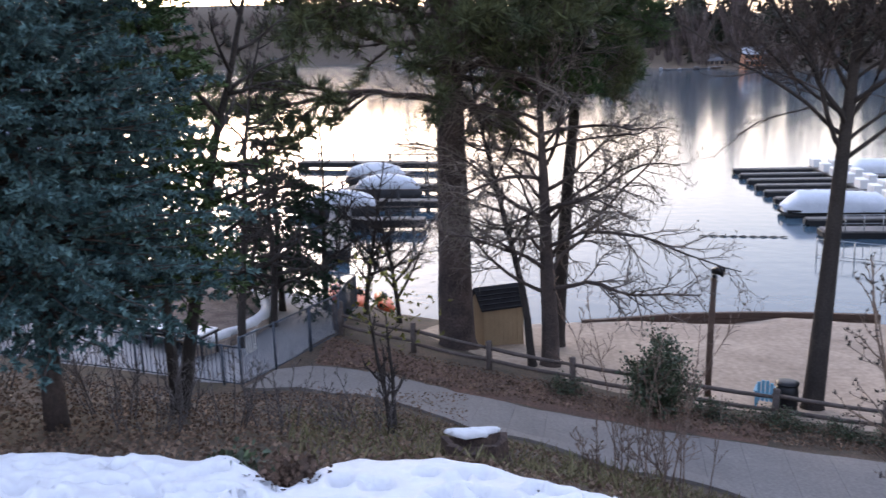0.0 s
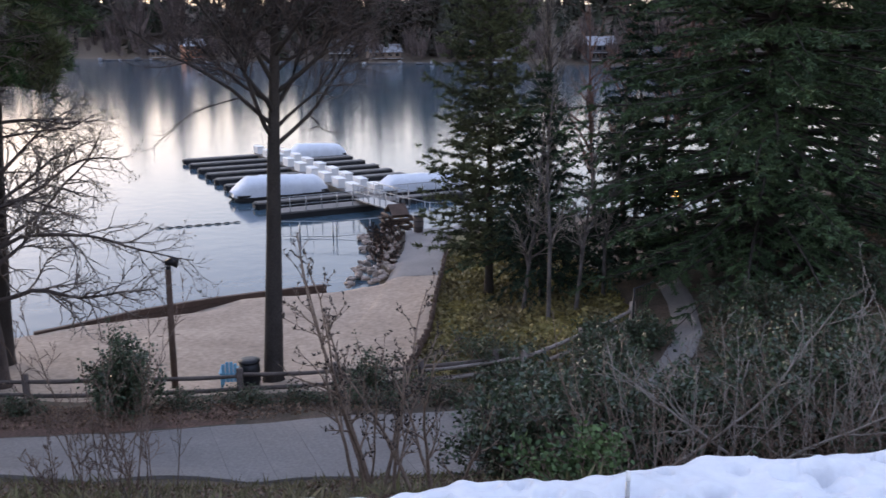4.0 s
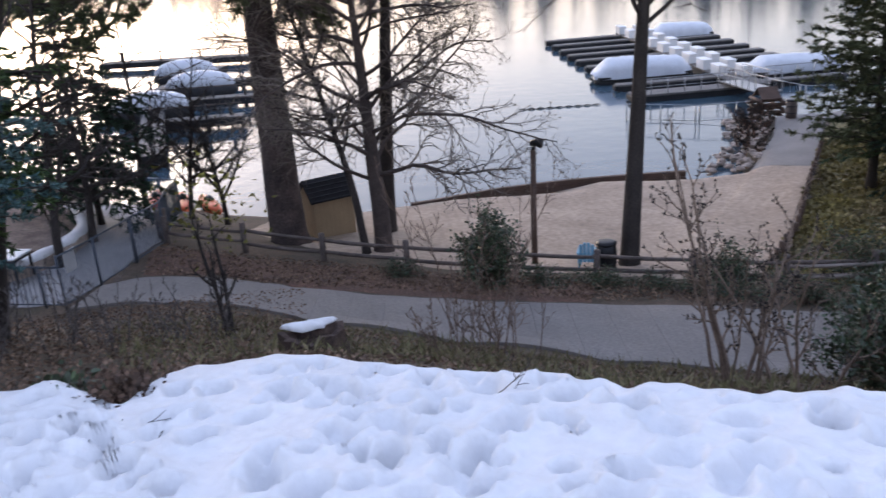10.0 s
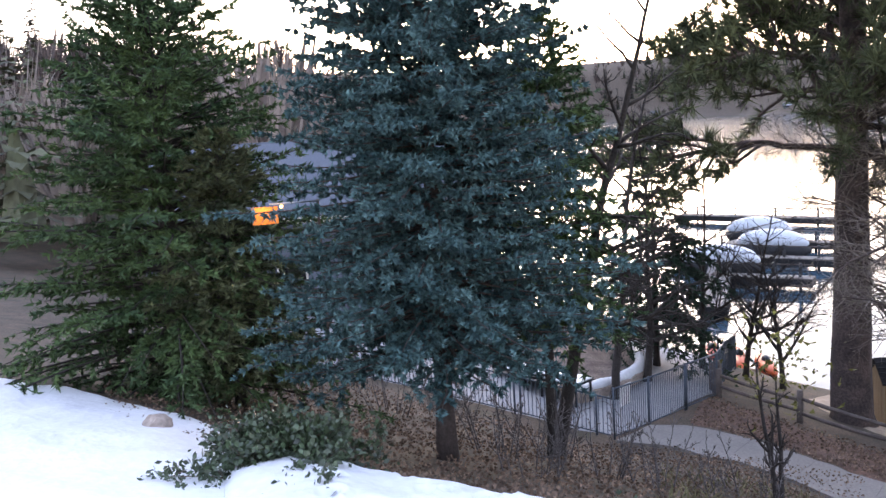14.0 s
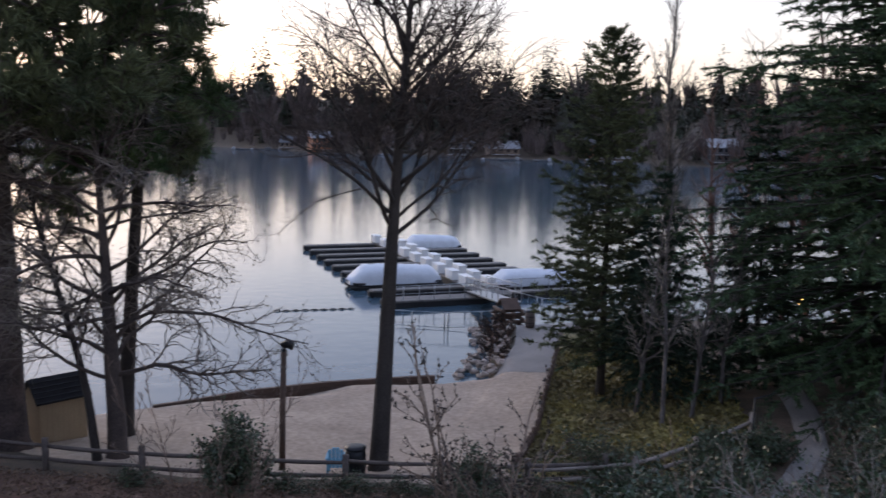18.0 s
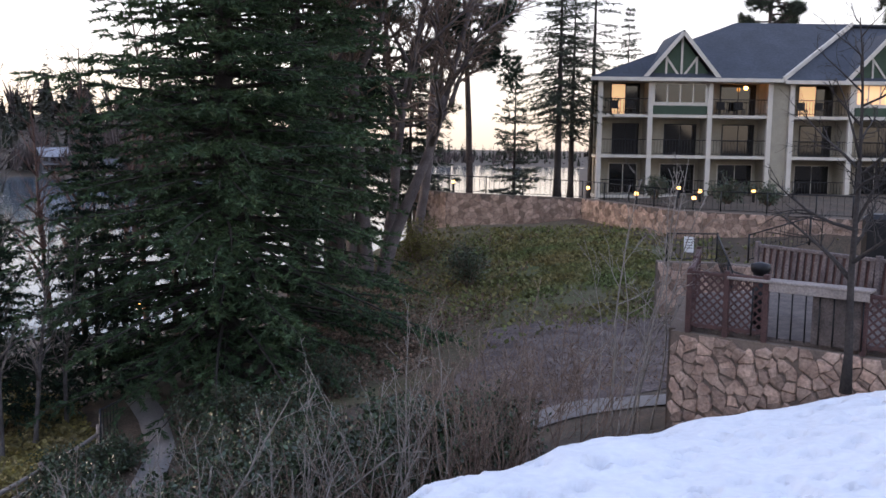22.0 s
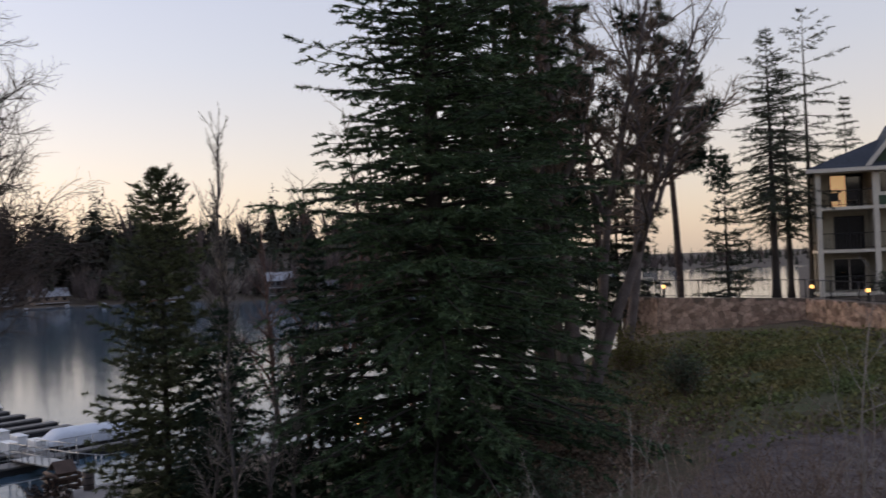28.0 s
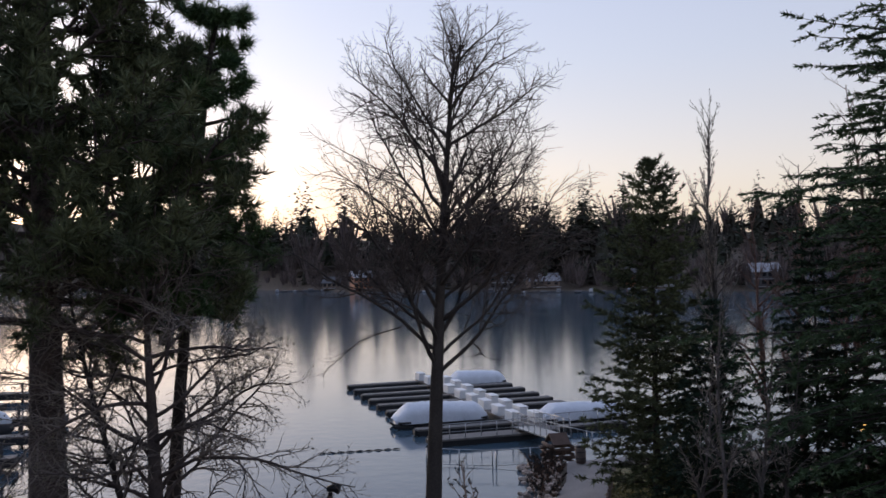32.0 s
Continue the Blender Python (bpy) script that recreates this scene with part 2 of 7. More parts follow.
def tubes(name, lines, sides, mat, parent=None, label=""):
    v, f = tube_arrays(lines, sides)
    mesh = bpy.data.meshes.new(name)
    mesh.vertices.add(len(v))
    mesh.vertices.foreach_set("co", v.astype(np.float32).ravel())
    mesh.loops.add(4 * len(f))
    mesh.loops.foreach_set("vertex_index", f.astype(np.int32).ravel())
    mesh.polygons.add(len(f))
    mesh.polygons.foreach_set("loop_start", np.arange(0, 4 * len(f), 4, dtype=np.int32))
    mesh.polygons.foreach_set("use_smooth", np.ones(len(f), dtype=bool))
    mesh.update(calc_edges=True)
    return link(name, mesh, mat, parent, label)


# ---- the ground: height by bearing and distance from the hill's foot ----
PROFILES = []


def profile(bearing, *pairs):
    PROFILES.append((bearing, [float(v) for v in pairs[0::2]], [float(v) for v in pairs[1::2]]))


def bisect(values, x):
    n = 0
    while n < len(values) and values[n] <= x:
        n += 1
    return n


profile(-180, 10, 8.6, 30, 9, 60, 9.3, 200, 12)
profile(-100, 10, 8.6, 30, 9, 60, 9.3, 200, 12)
profile(-70, 20, 8.4, 30, 8.6, 60, 9.3, 200, 12)
profile(-44, 16.0, 8.1, 19.5, 7.5, 24, 6.4, 42.5, 6.6, 44.5, 8.7, 60, 9.2, 120, 9.2)
profile(-31, 13.9, 7.7, 16.5, 6.9, 22, 6.0, 30, 5.8, 40, 7.0, 48, 7.8, 60, 8.9, 120, 9.0)
profile(-24, 11.9, 7.9, 14.5, 6.9, 20, 5.7, 28, 5.5, 40, 6.6, 50, 7.5, 60, 8.6, 95, 2.0, 105, -0.8)
profile(-16, 10.1, 8.0, 12.6, 6.6, 20, 4.9, 30, 4.9, 40, 5.4, 52, 7.3, 60, 6.0, 78, -0.8)
profile(-8, 9, 8.0, 12.5, 6.0, 20, 3.9, 30, 3.9, 38, 4.4, 48, 5.2, 60, 3.5, 75, -0.8)
profile(2, 8.05, 8.0, 12, 5.6, 19, 2.9, 26, 2.8, 33, 2.9, 42, 2.2, 55, 1.0, 64, -0.8)
profile(12, 7.65, 8.0, 11, 5.9, 18.5, 2.4, 22.5, 2.3, 26, 1.9, 33, 1.8, 45, 1.3, 55, 0.7, 60, -0.8)
profile(20, 7.55, 8.05, 10.5, 6.2, 18.6, 2.4, 22.5, 2.2, 25, 1.7, 30, 1.1, 45, 0.7, 52, 0.5, 56, -0.8)
profile(22.5, 7.55, 8.05, 10.5, 6.2, 18.6, 2.4, 22.5, 2.2, 25, 1.7, 30, 1.1, 40.0, 0.6, 42, -0.8)
profile(30, 7.45, 8.03, 10.5, 6.2, 18.8, 2.4, 22, 2.2, 25.3, 1.7, 29, 1.2, 39.2, 0.6, 40.5, -0.8)
profile(40, 8.3, 7.75, 11.5, 6.2, 20, 2.4, 22.8, 2.3, 25.6, 1.8, 30, 1.2, 37.4, 0.6, 38.7, -0.8)
profile(49, 9.3, 7.55, 12, 6.3, 21.6, 2.5, 24.3, 2.4, 27.5, 2.0, 34, 0.9, 38, 0.2, 41, -0.8)
profile(58, 9.7, 7.45, 13, 6.3, 24.5, 2.6, 27, 2.5, 31, 2.3, 40, 1.0, 46, -0.8)
profile(67, 10, 7.45, 13, 6.6, 20, 4.3, 25, 2.7, 30, 2.5, 40, 2.2, 50, 1.2, 58, -0.8)
profile(81, 11.5, 7.53, 14, 6.8, 22, 5.2, 29, 4.0, 36, 3.6, 45, 3.0, 60, 1.2, 75, -0.8)
profile(92, 14, 7.59, 20, 6.6, 30, 5.0, 45, 4.2, 60, 2.5, 100, 2.0)
profile(102, 18, 7.63, 24, 7.0, 40, 6.0, 60, 5.0, 100, 5.0)
profile(140, 18, 8.2, 30, 8.6, 60, 9.3, 200, 12)
profile(180, 10, 8.6, 30, 9, 60, 9.3, 200, 12)
BEARINGS = [float(p[0]) for p in PROFILES]
BEAR = np.array(BEARINGS)
FAR_BEAR = np.array([-60, -30, -12, 1, 20, 30, 38, 48, 57, 72, 82, 90, 110], float)
FAR_STEEP_AT, FAR_STEEP = np.array([-30, -6, 6, 30, 38, 48, 57, 72, 82, 90, 110], float), np.array([0.02, 0.03, 0.12, 0.125, 0.16, 0.26, 0.4, 0.4, 0.26, 0.2, 0.22])
FAR_EDGE = np.array([560, 580, 560, 318, 375, 400, 480, 800, 1200, 1200, 500, 330, 250], float)


def far_edge(b):
    return float(np.interp(b, FAR_BEAR, FAR_EDGE)) + 10 * math.sin(b * 0.55) + 6 * math.sin(b * 1.7)


def lake_side(b):
    return -24.5 < b < 86


def ground_z(x, y):
    r, b = math.hypot(x, y), math.degrees(math.atan2(-x, y))
    i = min(max(bisect(BEARINGS, b) - 1, 0), len(BEARINGS) - 2)
    w = (b - BEAR[i]) / (BEAR[i + 1] - BEAR[i])
    z = 0.0
    for k, u in ((i, 1 - w), (i + 1, w)):
        _, rr, zz = PROFILES[k]
        j = bisect(rr, r)
        if j == 0:
            z += u * (8.9 + (zz[0] - 8.9) * r / rr[0])
        elif j == len(rr):
            z += u * zz[-1]
        else:
            z += u * (zz[j - 1] + (zz[j] - zz[j - 1]) * (r - rr[j - 1]) / (rr[j] - rr[j - 1]))
    fe = far_edge(b) if r > 150 else 1000.0
    if r > fe - 12:
        steep = float(np.interp(b, FAR_STEEP_AT, FAR_STEEP))
        up = (r - fe) * steep if r < fe + 230 else 230 * steep - min(r - fe - 230, 300) * 0.01
        z = up if r > fe else -1.0 + (r - fe + 12) * 0.08
    elif r > 90 and z < 0:
        z = -3.0
    bumps = 0.05 * noise.noise((x * 0.9, y * 0.9, 0.3)) + 0.12 * noise.noise((x * 0.23, y * 0.23, 4.1))
    return z + bumps * (0.4 if r > 25 and 19 < b < 52 else 1.0)


GROUND_COVER = material("leaf_litter", (0.12, 0.082, 0.058), 0.95, vary=0.5, scale=1.1, fine=14, bump=0.5, other=(0.06, 0.05, 0.032))
radii = np.concatenate([np.arange(0, 70, 0.5), np.arange(70, 130, 4), np.geomspace(130, 3500, 46)])
bearings = np.concatenate([np.arange(-180, -52, 4), np.arange(-52, 110, 0.75), np.arange(110, 180, 4)])
gv = [(-r * math.sin(radians(b)), r * math.cos(radians(b)), ground_z(-r * math.sin(radians(b)), r * math.cos(radians(b)))) for r in radii for b in bearings]
nb = len(bearings)
gf = [(i * nb + j, i * nb + (j + 1) % nb, (i + 1) * nb + (j + 1) % nb, (i + 1) * nb + j) for i in range(len(radii) - 1) for j in range(nb)]
ground = raw("ground", gv, [f[::-1] for f in gf], GROUND_COVER, smooth=True)
tagged(ground, "brown leaf-littered hillside sloping to the lake shore", "ground", kind="structure")

# lake
water_mat = bpy.data.materials.new("lake_water")
water_mat.use_nodes = True
wt = water_mat.node_tree
wp = wt.nodes["Principled BSDF"]
wp.inputs["Base Color"].default_value = (0.05, 0.085, 0.115, 1)
wp.inputs["Roughness"].default_value = 0.095
wp.inputs["IOR"].default_value = 1.33
wpos = wt.nodes.new("ShaderNodeNewGeometry")
wnoise = wt.nodes.new("ShaderNodeTexNoise")
wnoise.inputs["Scale"].default_value = 0.9
wnoise.inputs["Detail"].default_value = 3
wbump = wt.nodes.new("ShaderNodeBump")
wbump.inputs["Strength"].default_value = 0.3
wbump.inputs["Distance"].default_value = 0.05
wt.links.new(wpos.outputs["Position"], wnoise.inputs["Vector"])
wt.links.new(wnoise.outputs["Fac"], wbump.inputs["Height"])
wt.links.new(wbump.outputs["Normal"], wp.inputs["Normal"])
lake = raw("water", [(-1700, -60, 0), (700, -60, 0), (700, 1300, 0), (-1700, 1300, 0)], [(0, 1, 2, 3)], water_mat)
tagged(lake, "calm grey lake mirroring the evening sky", "lake", kind="structure")


def at(bearing, r, dz=0.0):
    x, y = -r * math.sin(radians(bearing)), r * math.cos(radians(bearing))
    return (x, y, ground_z(x, y) + dz)


# ---- snow on the bank under the balcony ----
rng = np.random.default_rng(7)
EDGE_R = np.array([p[1][0] for p in PROFILES])


NOTCH = 61.8


def snow_edge(b):
    e = float(np.interp(b, BEAR, EDGE_R))
    return e - 0.95 * math.exp(-((b - NOTCH) / 2.0) ** 2) + 0.35 * noise.noise((b * 0.12, 1.7, 0)) + 0.14 * noise.noise((b * 0.6, 5.2, 0))


def snow_sheet(name, b0, b1, nb_, nr, inner, outer, thick, steps, label):
    bs = np.linspace(b0, b1, nb_)
    ts = np.linspace(0, 1, nr) ** 0.9
    edge = np.array([outer(b) for b in bs])
    start = np.array([inner(b) for b in bs])
    rr = start[:, None] + (edge - start)[:, None] * ts[None, :]
    xx, yy = -rr * np.sin(np.radians(bs))[:, None], rr * np.cos(np.radians(bs))[:, None]
    zz = np.array([[ground_z(x, y) for x, y in zip(rx_, ry_)] for rx_, ry_ in zip(xx, yy)])
    gap = np.minimum(np.minimum(edge[:, None] - rr, rr - start[:, None] + 0.1), 8)
    side = np.minimum(bs - b0, b1 - bs)[:, None] * rr * 0.0075
    gap = np.minimum(gap, side)
    f = np.clip(gap / 0.55, 0, 1)
    h = thick * np.sqrt(np.clip(1 - (1 - f) ** 2, 0, 1)) - 0.05
    lumps = np.array([[0.05 * noise.noise((x * 0.55, y * 0.55, 2)) + 0.05 * noise.noise((x * 1.9, y * 1.9, 7)) + 0.014 * noise.noise((x * 5.5, y * 5.5, 3)) for x, y in zip(rx_, ry_)] for rx_, ry_ in zip(xx, yy)])
    h = h + lumps * f
    for fx, fy, size, deep in steps:
        d2 = ((xx - fx) ** 2 + (yy - fy) ** 2) / size ** 2
        near = d2 < 9
        h[near] -= (deep * np.exp(-d2[near] ** 1.4) - 0.16 * deep * np.exp(-((np.sqrt(d2[near]) - 1.45) ** 2) * 6)) * f[near] ** 4
    z = zz + np.maximum(h, np.minimum(h, -0.05) * (1 - f) + 0.09 * f)
    verts = np.stack([xx, yy, z], 2).reshape(-1, 3)
    faces = [(i * nr + j, (i + 1) * nr + j, (i + 1) * nr + j + 1, i * nr + j + 1) for i in range(nb_ - 1) for j in range(nr - 1)]
    ob = raw(name, verts, [q[::-1] for q in faces], SNOW, smooth=True)
    tagged(ob, label, "snow", kind="structure")
    return ob


prints = []
for trail in range(46):
    b, r = rng.uniform(-45, 85), rng.uniform(3, 12)
    head_ = rng.uniform(0, 6.28)
    x, y = -r * math.sin(radians(b)), r * math.cos(radians(b))
    for s in range(int(rng.integers(5, 13))):
        x += 0.62 * math.cos(head_)
        y += 0.62 * math.sin(head_)
        head_ += rng.normal(0, 0.16)
        prints.append((x + rng.normal(0, 0.1), y + rng.normal(0, 0.1), rng.uniform(0.09, 0.15), rng.uniform(0.14, 0.26)))
for s in range(1600):
    b, r = rng.uniform(-48, 84), rng.uniform(3, 16)
    prints.append((-r * math.sin(radians(b)), r * math.cos(radians(b)), rng.uniform(0.06, 0.13), rng.uniform(0.08, 0.19)))
snow_sheet("snow", -60, 89.5, 640, 165, lambda b: 2.2, snow_edge, 0.42, prints, "trodden white snow bank with old footprints")
snow_sheet("snow_patch", 88.2, 112, 90, 70, lambda b: 4.5, lambda b: 15.0 + (b - 88.5) * 0.42 + 0.6 * noise.noise((b * 0.5, 0, 0)), 0.2, [], "thin melting snow patch on the lawn")


# ---- tree makers ----
def unit(v):
    return v / (np.linalg.norm(v) + 1e-9)


def grow(lines, tips, start, way, length, radius, level, rand, spec):
    """Bare branches: adds (points, radii, level) to lines, recursively."""
    n = max(4, int(length / spec["step"][min(level, len(spec["step"]) - 1)]))
    pts, p, d = [start], np.array(start, float), unit(np.array(way, float))
    lift, wob = spec["lift"][min(level, 3)], spec["wobble"][min(level, 3)]
    for i in range(n):
        d = unit(d + rand.normal(0, wob, 3) + np.array([0, 0, lift]))
        p = p + d * length / n
        pts.append(p.copy())
    pts = np.array(pts)
    tip = spec["taper"][min(level, 3)]
    rad = radius * (1 - (1 - tip) * np.linspace(0, 1, n + 1) ** 0.9)
    lines.append((pts, np.maximum(rad, spec.get("least", 0.0055)), level))
    if level >= spec["levels"]:
        tips.append((pts[-1], d))
        return
    count = int(spec["count"][level] * (0.8 + 0.4 * rand.random()) * (1 if level == 0 else max(0.35, min(1.3, length / spec["ref"][level]))))
    f0 = spec["from"][level]
    for k in range(count):
        u = f0 + (1 - f0) * ((k + rand.random()) / count)
        i = min(int(u * n), n - 1)
        w = u * n - i
        q = pts[i] * (1 - w) + pts[i + 1] * w
        axis = unit(pts[i + 1] - pts[i])
        turn = (k * 2.4 + rand.normal(0, 0.5)) if level == 0 else rand.random() * 6.28
        side = unit(np.cross(axis, [0.3, 0.2, 1.0] if abs(axis[2]) < 0.9 else [1.0, 0.2, 0.1]))
        side = side * math.cos(turn) + np.cross(axis, side) * math.sin(turn)
        a = radians(spec["angle"][level] + rand.normal(0, 9))
        way2 = axis * math.cos(a) + side * math.sin(a)
        shape = spec["shape"](u) if level == 0 else (1 - 0.55 * u)
        l2 = spec["length"][level] * (length if level else 1) * shape * (0.75 + 0.5 * rand.random())
        r2 = min(rad[i] * 0.75, spec["thick"][level] * (radius if level else 1) * (0.5 + 0.7 * shape) * (0.8 + 0.4 * rand.random()))
        grow(lines, tips, q, way2, l2, max(r2, 0.004), level + 1, rand, spec)


def bare_parts(root, lines, mat, mat_fine=None, names=("trunk", "limb", "twig_work")):
    for a, b, lev in lines:
        if lev < 2:
            tubes("trunk" if lev == 0 else "limb", [(a, b)], 10 if lev == 0 else 6, mat, root)
    fine = [(a, b) for a, b, lev in lines if lev >= 2]
    if fine:
        tubes(names[2], fine, 3, mat_fine or mat, root)


BARE = dict(levels=3, step=(0.6, 0.5, 0.35, 0.3), lift=(0.01, 0.05, 0.03, 0.02), wobble=(0.035, 0.1, 0.16, 0.2), taper=(0.12, 0.2, 0.25, 0.4),
            count=(26, 9, 6, 0), ref=(1, 4.0, 1.6, 1), **{"from": (0.35, 0.25, 0.2, 0)}, angle=(58, 42, 42, 40), length=(5.0, 0.5, 0.55, 0.5), thick=(0.1, 0.45, 0.5, 0.5), shape=lambda u: 1 - 0.7 * u)


def bare_tree(name, base, height, radius, seed, label, category="tree", lean=(0, 0), mat=BARK_DARK, group="", fine=None, **change):
    spec = {**BARE, **change}
    rand = np.random.default_rng(seed)
    root = empty(name, base, label, category, group)
    lines, tips = [], []
    grow(lines, tips, np.array([0, 0, -0.3]), np.array([lean[0], lean[1], 1.0]), height + 0.3, radius, 0, rand, spec)
    pts, rad, _ = lines[0]
    rad[0] *= 1.35
    bare_parts(root, lines, mat, fine)
    return root, lines, tips


def blades(centres, ways, count, length, width, spread, rand, droop=0.0):
    """Thin triangles set round each centre: count blades along each way."""
    c = np.repeat(np.asarray(centres, float), count, 0)
    w = np.repeat(np.asarray(ways, float), count, 0)
    n = len(c)
    d = w + rand.normal(0, spread, (n, 3))
    d[:, 2] -= droop
    d /= np.linalg.norm(d, axis=1)[:, None] + 1e-9
    s = np.cross(d, rand.normal(0, 1, (n, 3)))
    s /= np.linalg.norm(s, axis=1)[:, None] + 1e-9
    l = length * (0.6 + 0.8 * rand.random((n, 1)))
    wd = width * (0.7 + 0.6 * rand.random((n, 1)))
    return np.stack([c - s * wd, c + s * wd, c + d * l], 1)


def conifer(name, base, height, reach, seed, label, leaf, bark=BARK_DARK, bare=0.12, whorls=34, per=7, slope=-8, droop=0.25, twig=0.55, blade=(0.16, 0.03), dense=5, power=0.8,
            trunk=None, ragged=0.25, gap=0.0, tipup=0.0, spread=0.55, category="tree", group="", lean=(0, 0), top=0.03):
    """A spruce, fir or cedar: trunk, whorled branches, side twigs and needle blades."""
    rand = np.random.default_rng(seed)
    root = empty(name, base, label, category, group)
    tr = trunk or height * 0.02
    zs = np.linspace(-0.3, height, 14)
    tp = np.stack([lean[0] * zs + 0.02 * tr * rand.normal(0, 1, 14), lean[1] * zs, zs], 1)
    tubes("trunk", [(tp, np.maximum(tr * (1 - zs / height * 0.97) * np.where(zs < 0.2, 1.3, 1), 0.01))], 10, bark, root)
    lines, centres, ways = [], [], []
    for k in range(whorls):
        u = (k + rand.uniform(-0.3, 0.3)) / (whorls - 1)
        u = min(max(u, 0.0), 1.0)
        z = height * (bare + (1 - bare) * u * 0.985)
        out = reach * (top + (1 - top) * (1 - u) ** power) * (1 if u > 0.06 else 0.8)
        for j in range(per):
            if rand.random() < gap:
                continue
            a = (j + rand.uniform(-0.4, 0.4)) * 2 * np.pi / per + k * 0.7
            ln = max(0.15, out * (1 + rand.normal(0, ragged)))
            n = max(4, min(9, int(ln / 0.45)))
            t = np.linspace(0, 1, n)
            pitch = radians(slope + 38 * u * u + rand.normal(0, 6))
            h = ln * (t * math.sin(pitch) - droop * t * t * (1 - 0.8 * u) + tipup * t ** 4)
            side = ln * 0.08 * rand.normal() * t * t
            x = ln * t * math.cos(pitch)
            pts = np.stack([x * math.cos(a) - side * math.sin(a), x * math.sin(a) + side * math.cos(a), z + h], 1) + np.array([lean[0] * z, lean[1] * z, 0])
            lines.append((pts, np.linspace(max(0.012, tr * 0.16 * (1 - 0.7 * u)), 0.006, n)))
            # side twigs along the branch
            m = max(2, int(ln / twig * 2.2))
            for q in range(m):
                v = 0.18 + 0.82 * (q + rand.random()) / m
                i = min(int(v * (n - 1)), n - 2)
                w = v * (n - 1) - i
                c = pts[i] * (1 - w) + pts[i + 1] * w
                along = unit(pts[i + 1] - pts[i])
                cross = unit(np.cross(along, [0, 0, 1.0])) * (1 if q % 2 else -1)
                tw = unit(along * 0.75 + cross * (0.9 if q < m - 1 else 0.0) + np.array([0, 0, rand.normal(0, 0.12) - 0.1]))
                tl = twig * (0.55 + 0.6 * rand.random()) * (0.55 + 0.45 * min(1, ln / reach * 2)) * (1.15 - 0.5 * v)
                steps = max(2, int(tl / 0.11))
                for s in range(steps):
                    f = (s + 0.5) / steps
                    centres.append(c + tw * tl * f + np.array([0, 0, -0.12 * tl * f * f]))
                    ways.append(tw)
    tubes("branch_work", lines, 4, bark, root)
    tri_mesh("crown", blades(centres, ways, dense, blade[0], blade[1], spread, rand, droop=0.05), leaf, root)
    return root


def pine(name, base, height, radius, seed, label, crown_from=0.35, limbs=36, limb_len=5.0, mat=NEEDLE_PINE, bark=BARK_PINE, tuft=0.34, lean=(0, 0), per_tuft=34, category="tree", group="", shape=None, clumps=1.0, width=0.016):
    """A long-needled pine: stout trunk, crooked limbs, round tufts at the ends."""
    rand = np.random.default_rng(seed)
    root = empty(name, base, label, category, group)
    spec = {**BARE, "levels": 2, "count": (limbs, int(9 * clumps), 0, 0), "from": (crown_from, 0.3, 0, 0), "angle": (78, 45, 40, 40), "length": (limb_len, 0.42, 0.5, 0.5), "lift": (0.0, 0.03, 0.06, 0.02),
            "wobble": (0.012, 0.12, 0.2, 0.2), "taper": (0.25, 0.25, 0.4, 0.4), "thick": (0.12, 0.45, 0.5, 0.5), "shape": shape or (lambda u: 1 - 0.75 * u * u), "ref": (1, limb_len * 0.7, 1, 1)}
    lines, tips = [], []
    grow(lines, tips, np.array([0, 0, -0.3]), np.array([lean[0], lean[1], 1.0]), height + 0.3, radius, 0, rand, spec)
    lines[0][1][0] *= 1.25
    bare_parts(root, lines, bark, names=("trunk", "limb", "branch_work"))
    cs, ws = [], []
    for pts, rad, lev in lines:
        if lev == 0:
            cs.append(pts[-1])
            ws.append(np.array([0, 0, 1.0]))
            continue
        n = len(pts)
        lo = int(n * (0.8 if lev == 1 else 0.5))
        for i in range(lo, n):
            for rep in range(2):
                cs.append(pts[i] + rand.normal(0, tuft * 0.22, 3) * np.array([1, 1, 0.6]))
                ws.append(unit(pts[i] - pts[i - 1]) * 0.7 + np.array([0, 0, 0.3]))
    tri_mesh("crown", blades(cs, ws, per_tuft, tuft, width, 0.75, rand), mat, root)
    return root


def unit_rows(a):
    return a / (np.linalg.norm(a, axis=1)[:, None] + 1e-9)


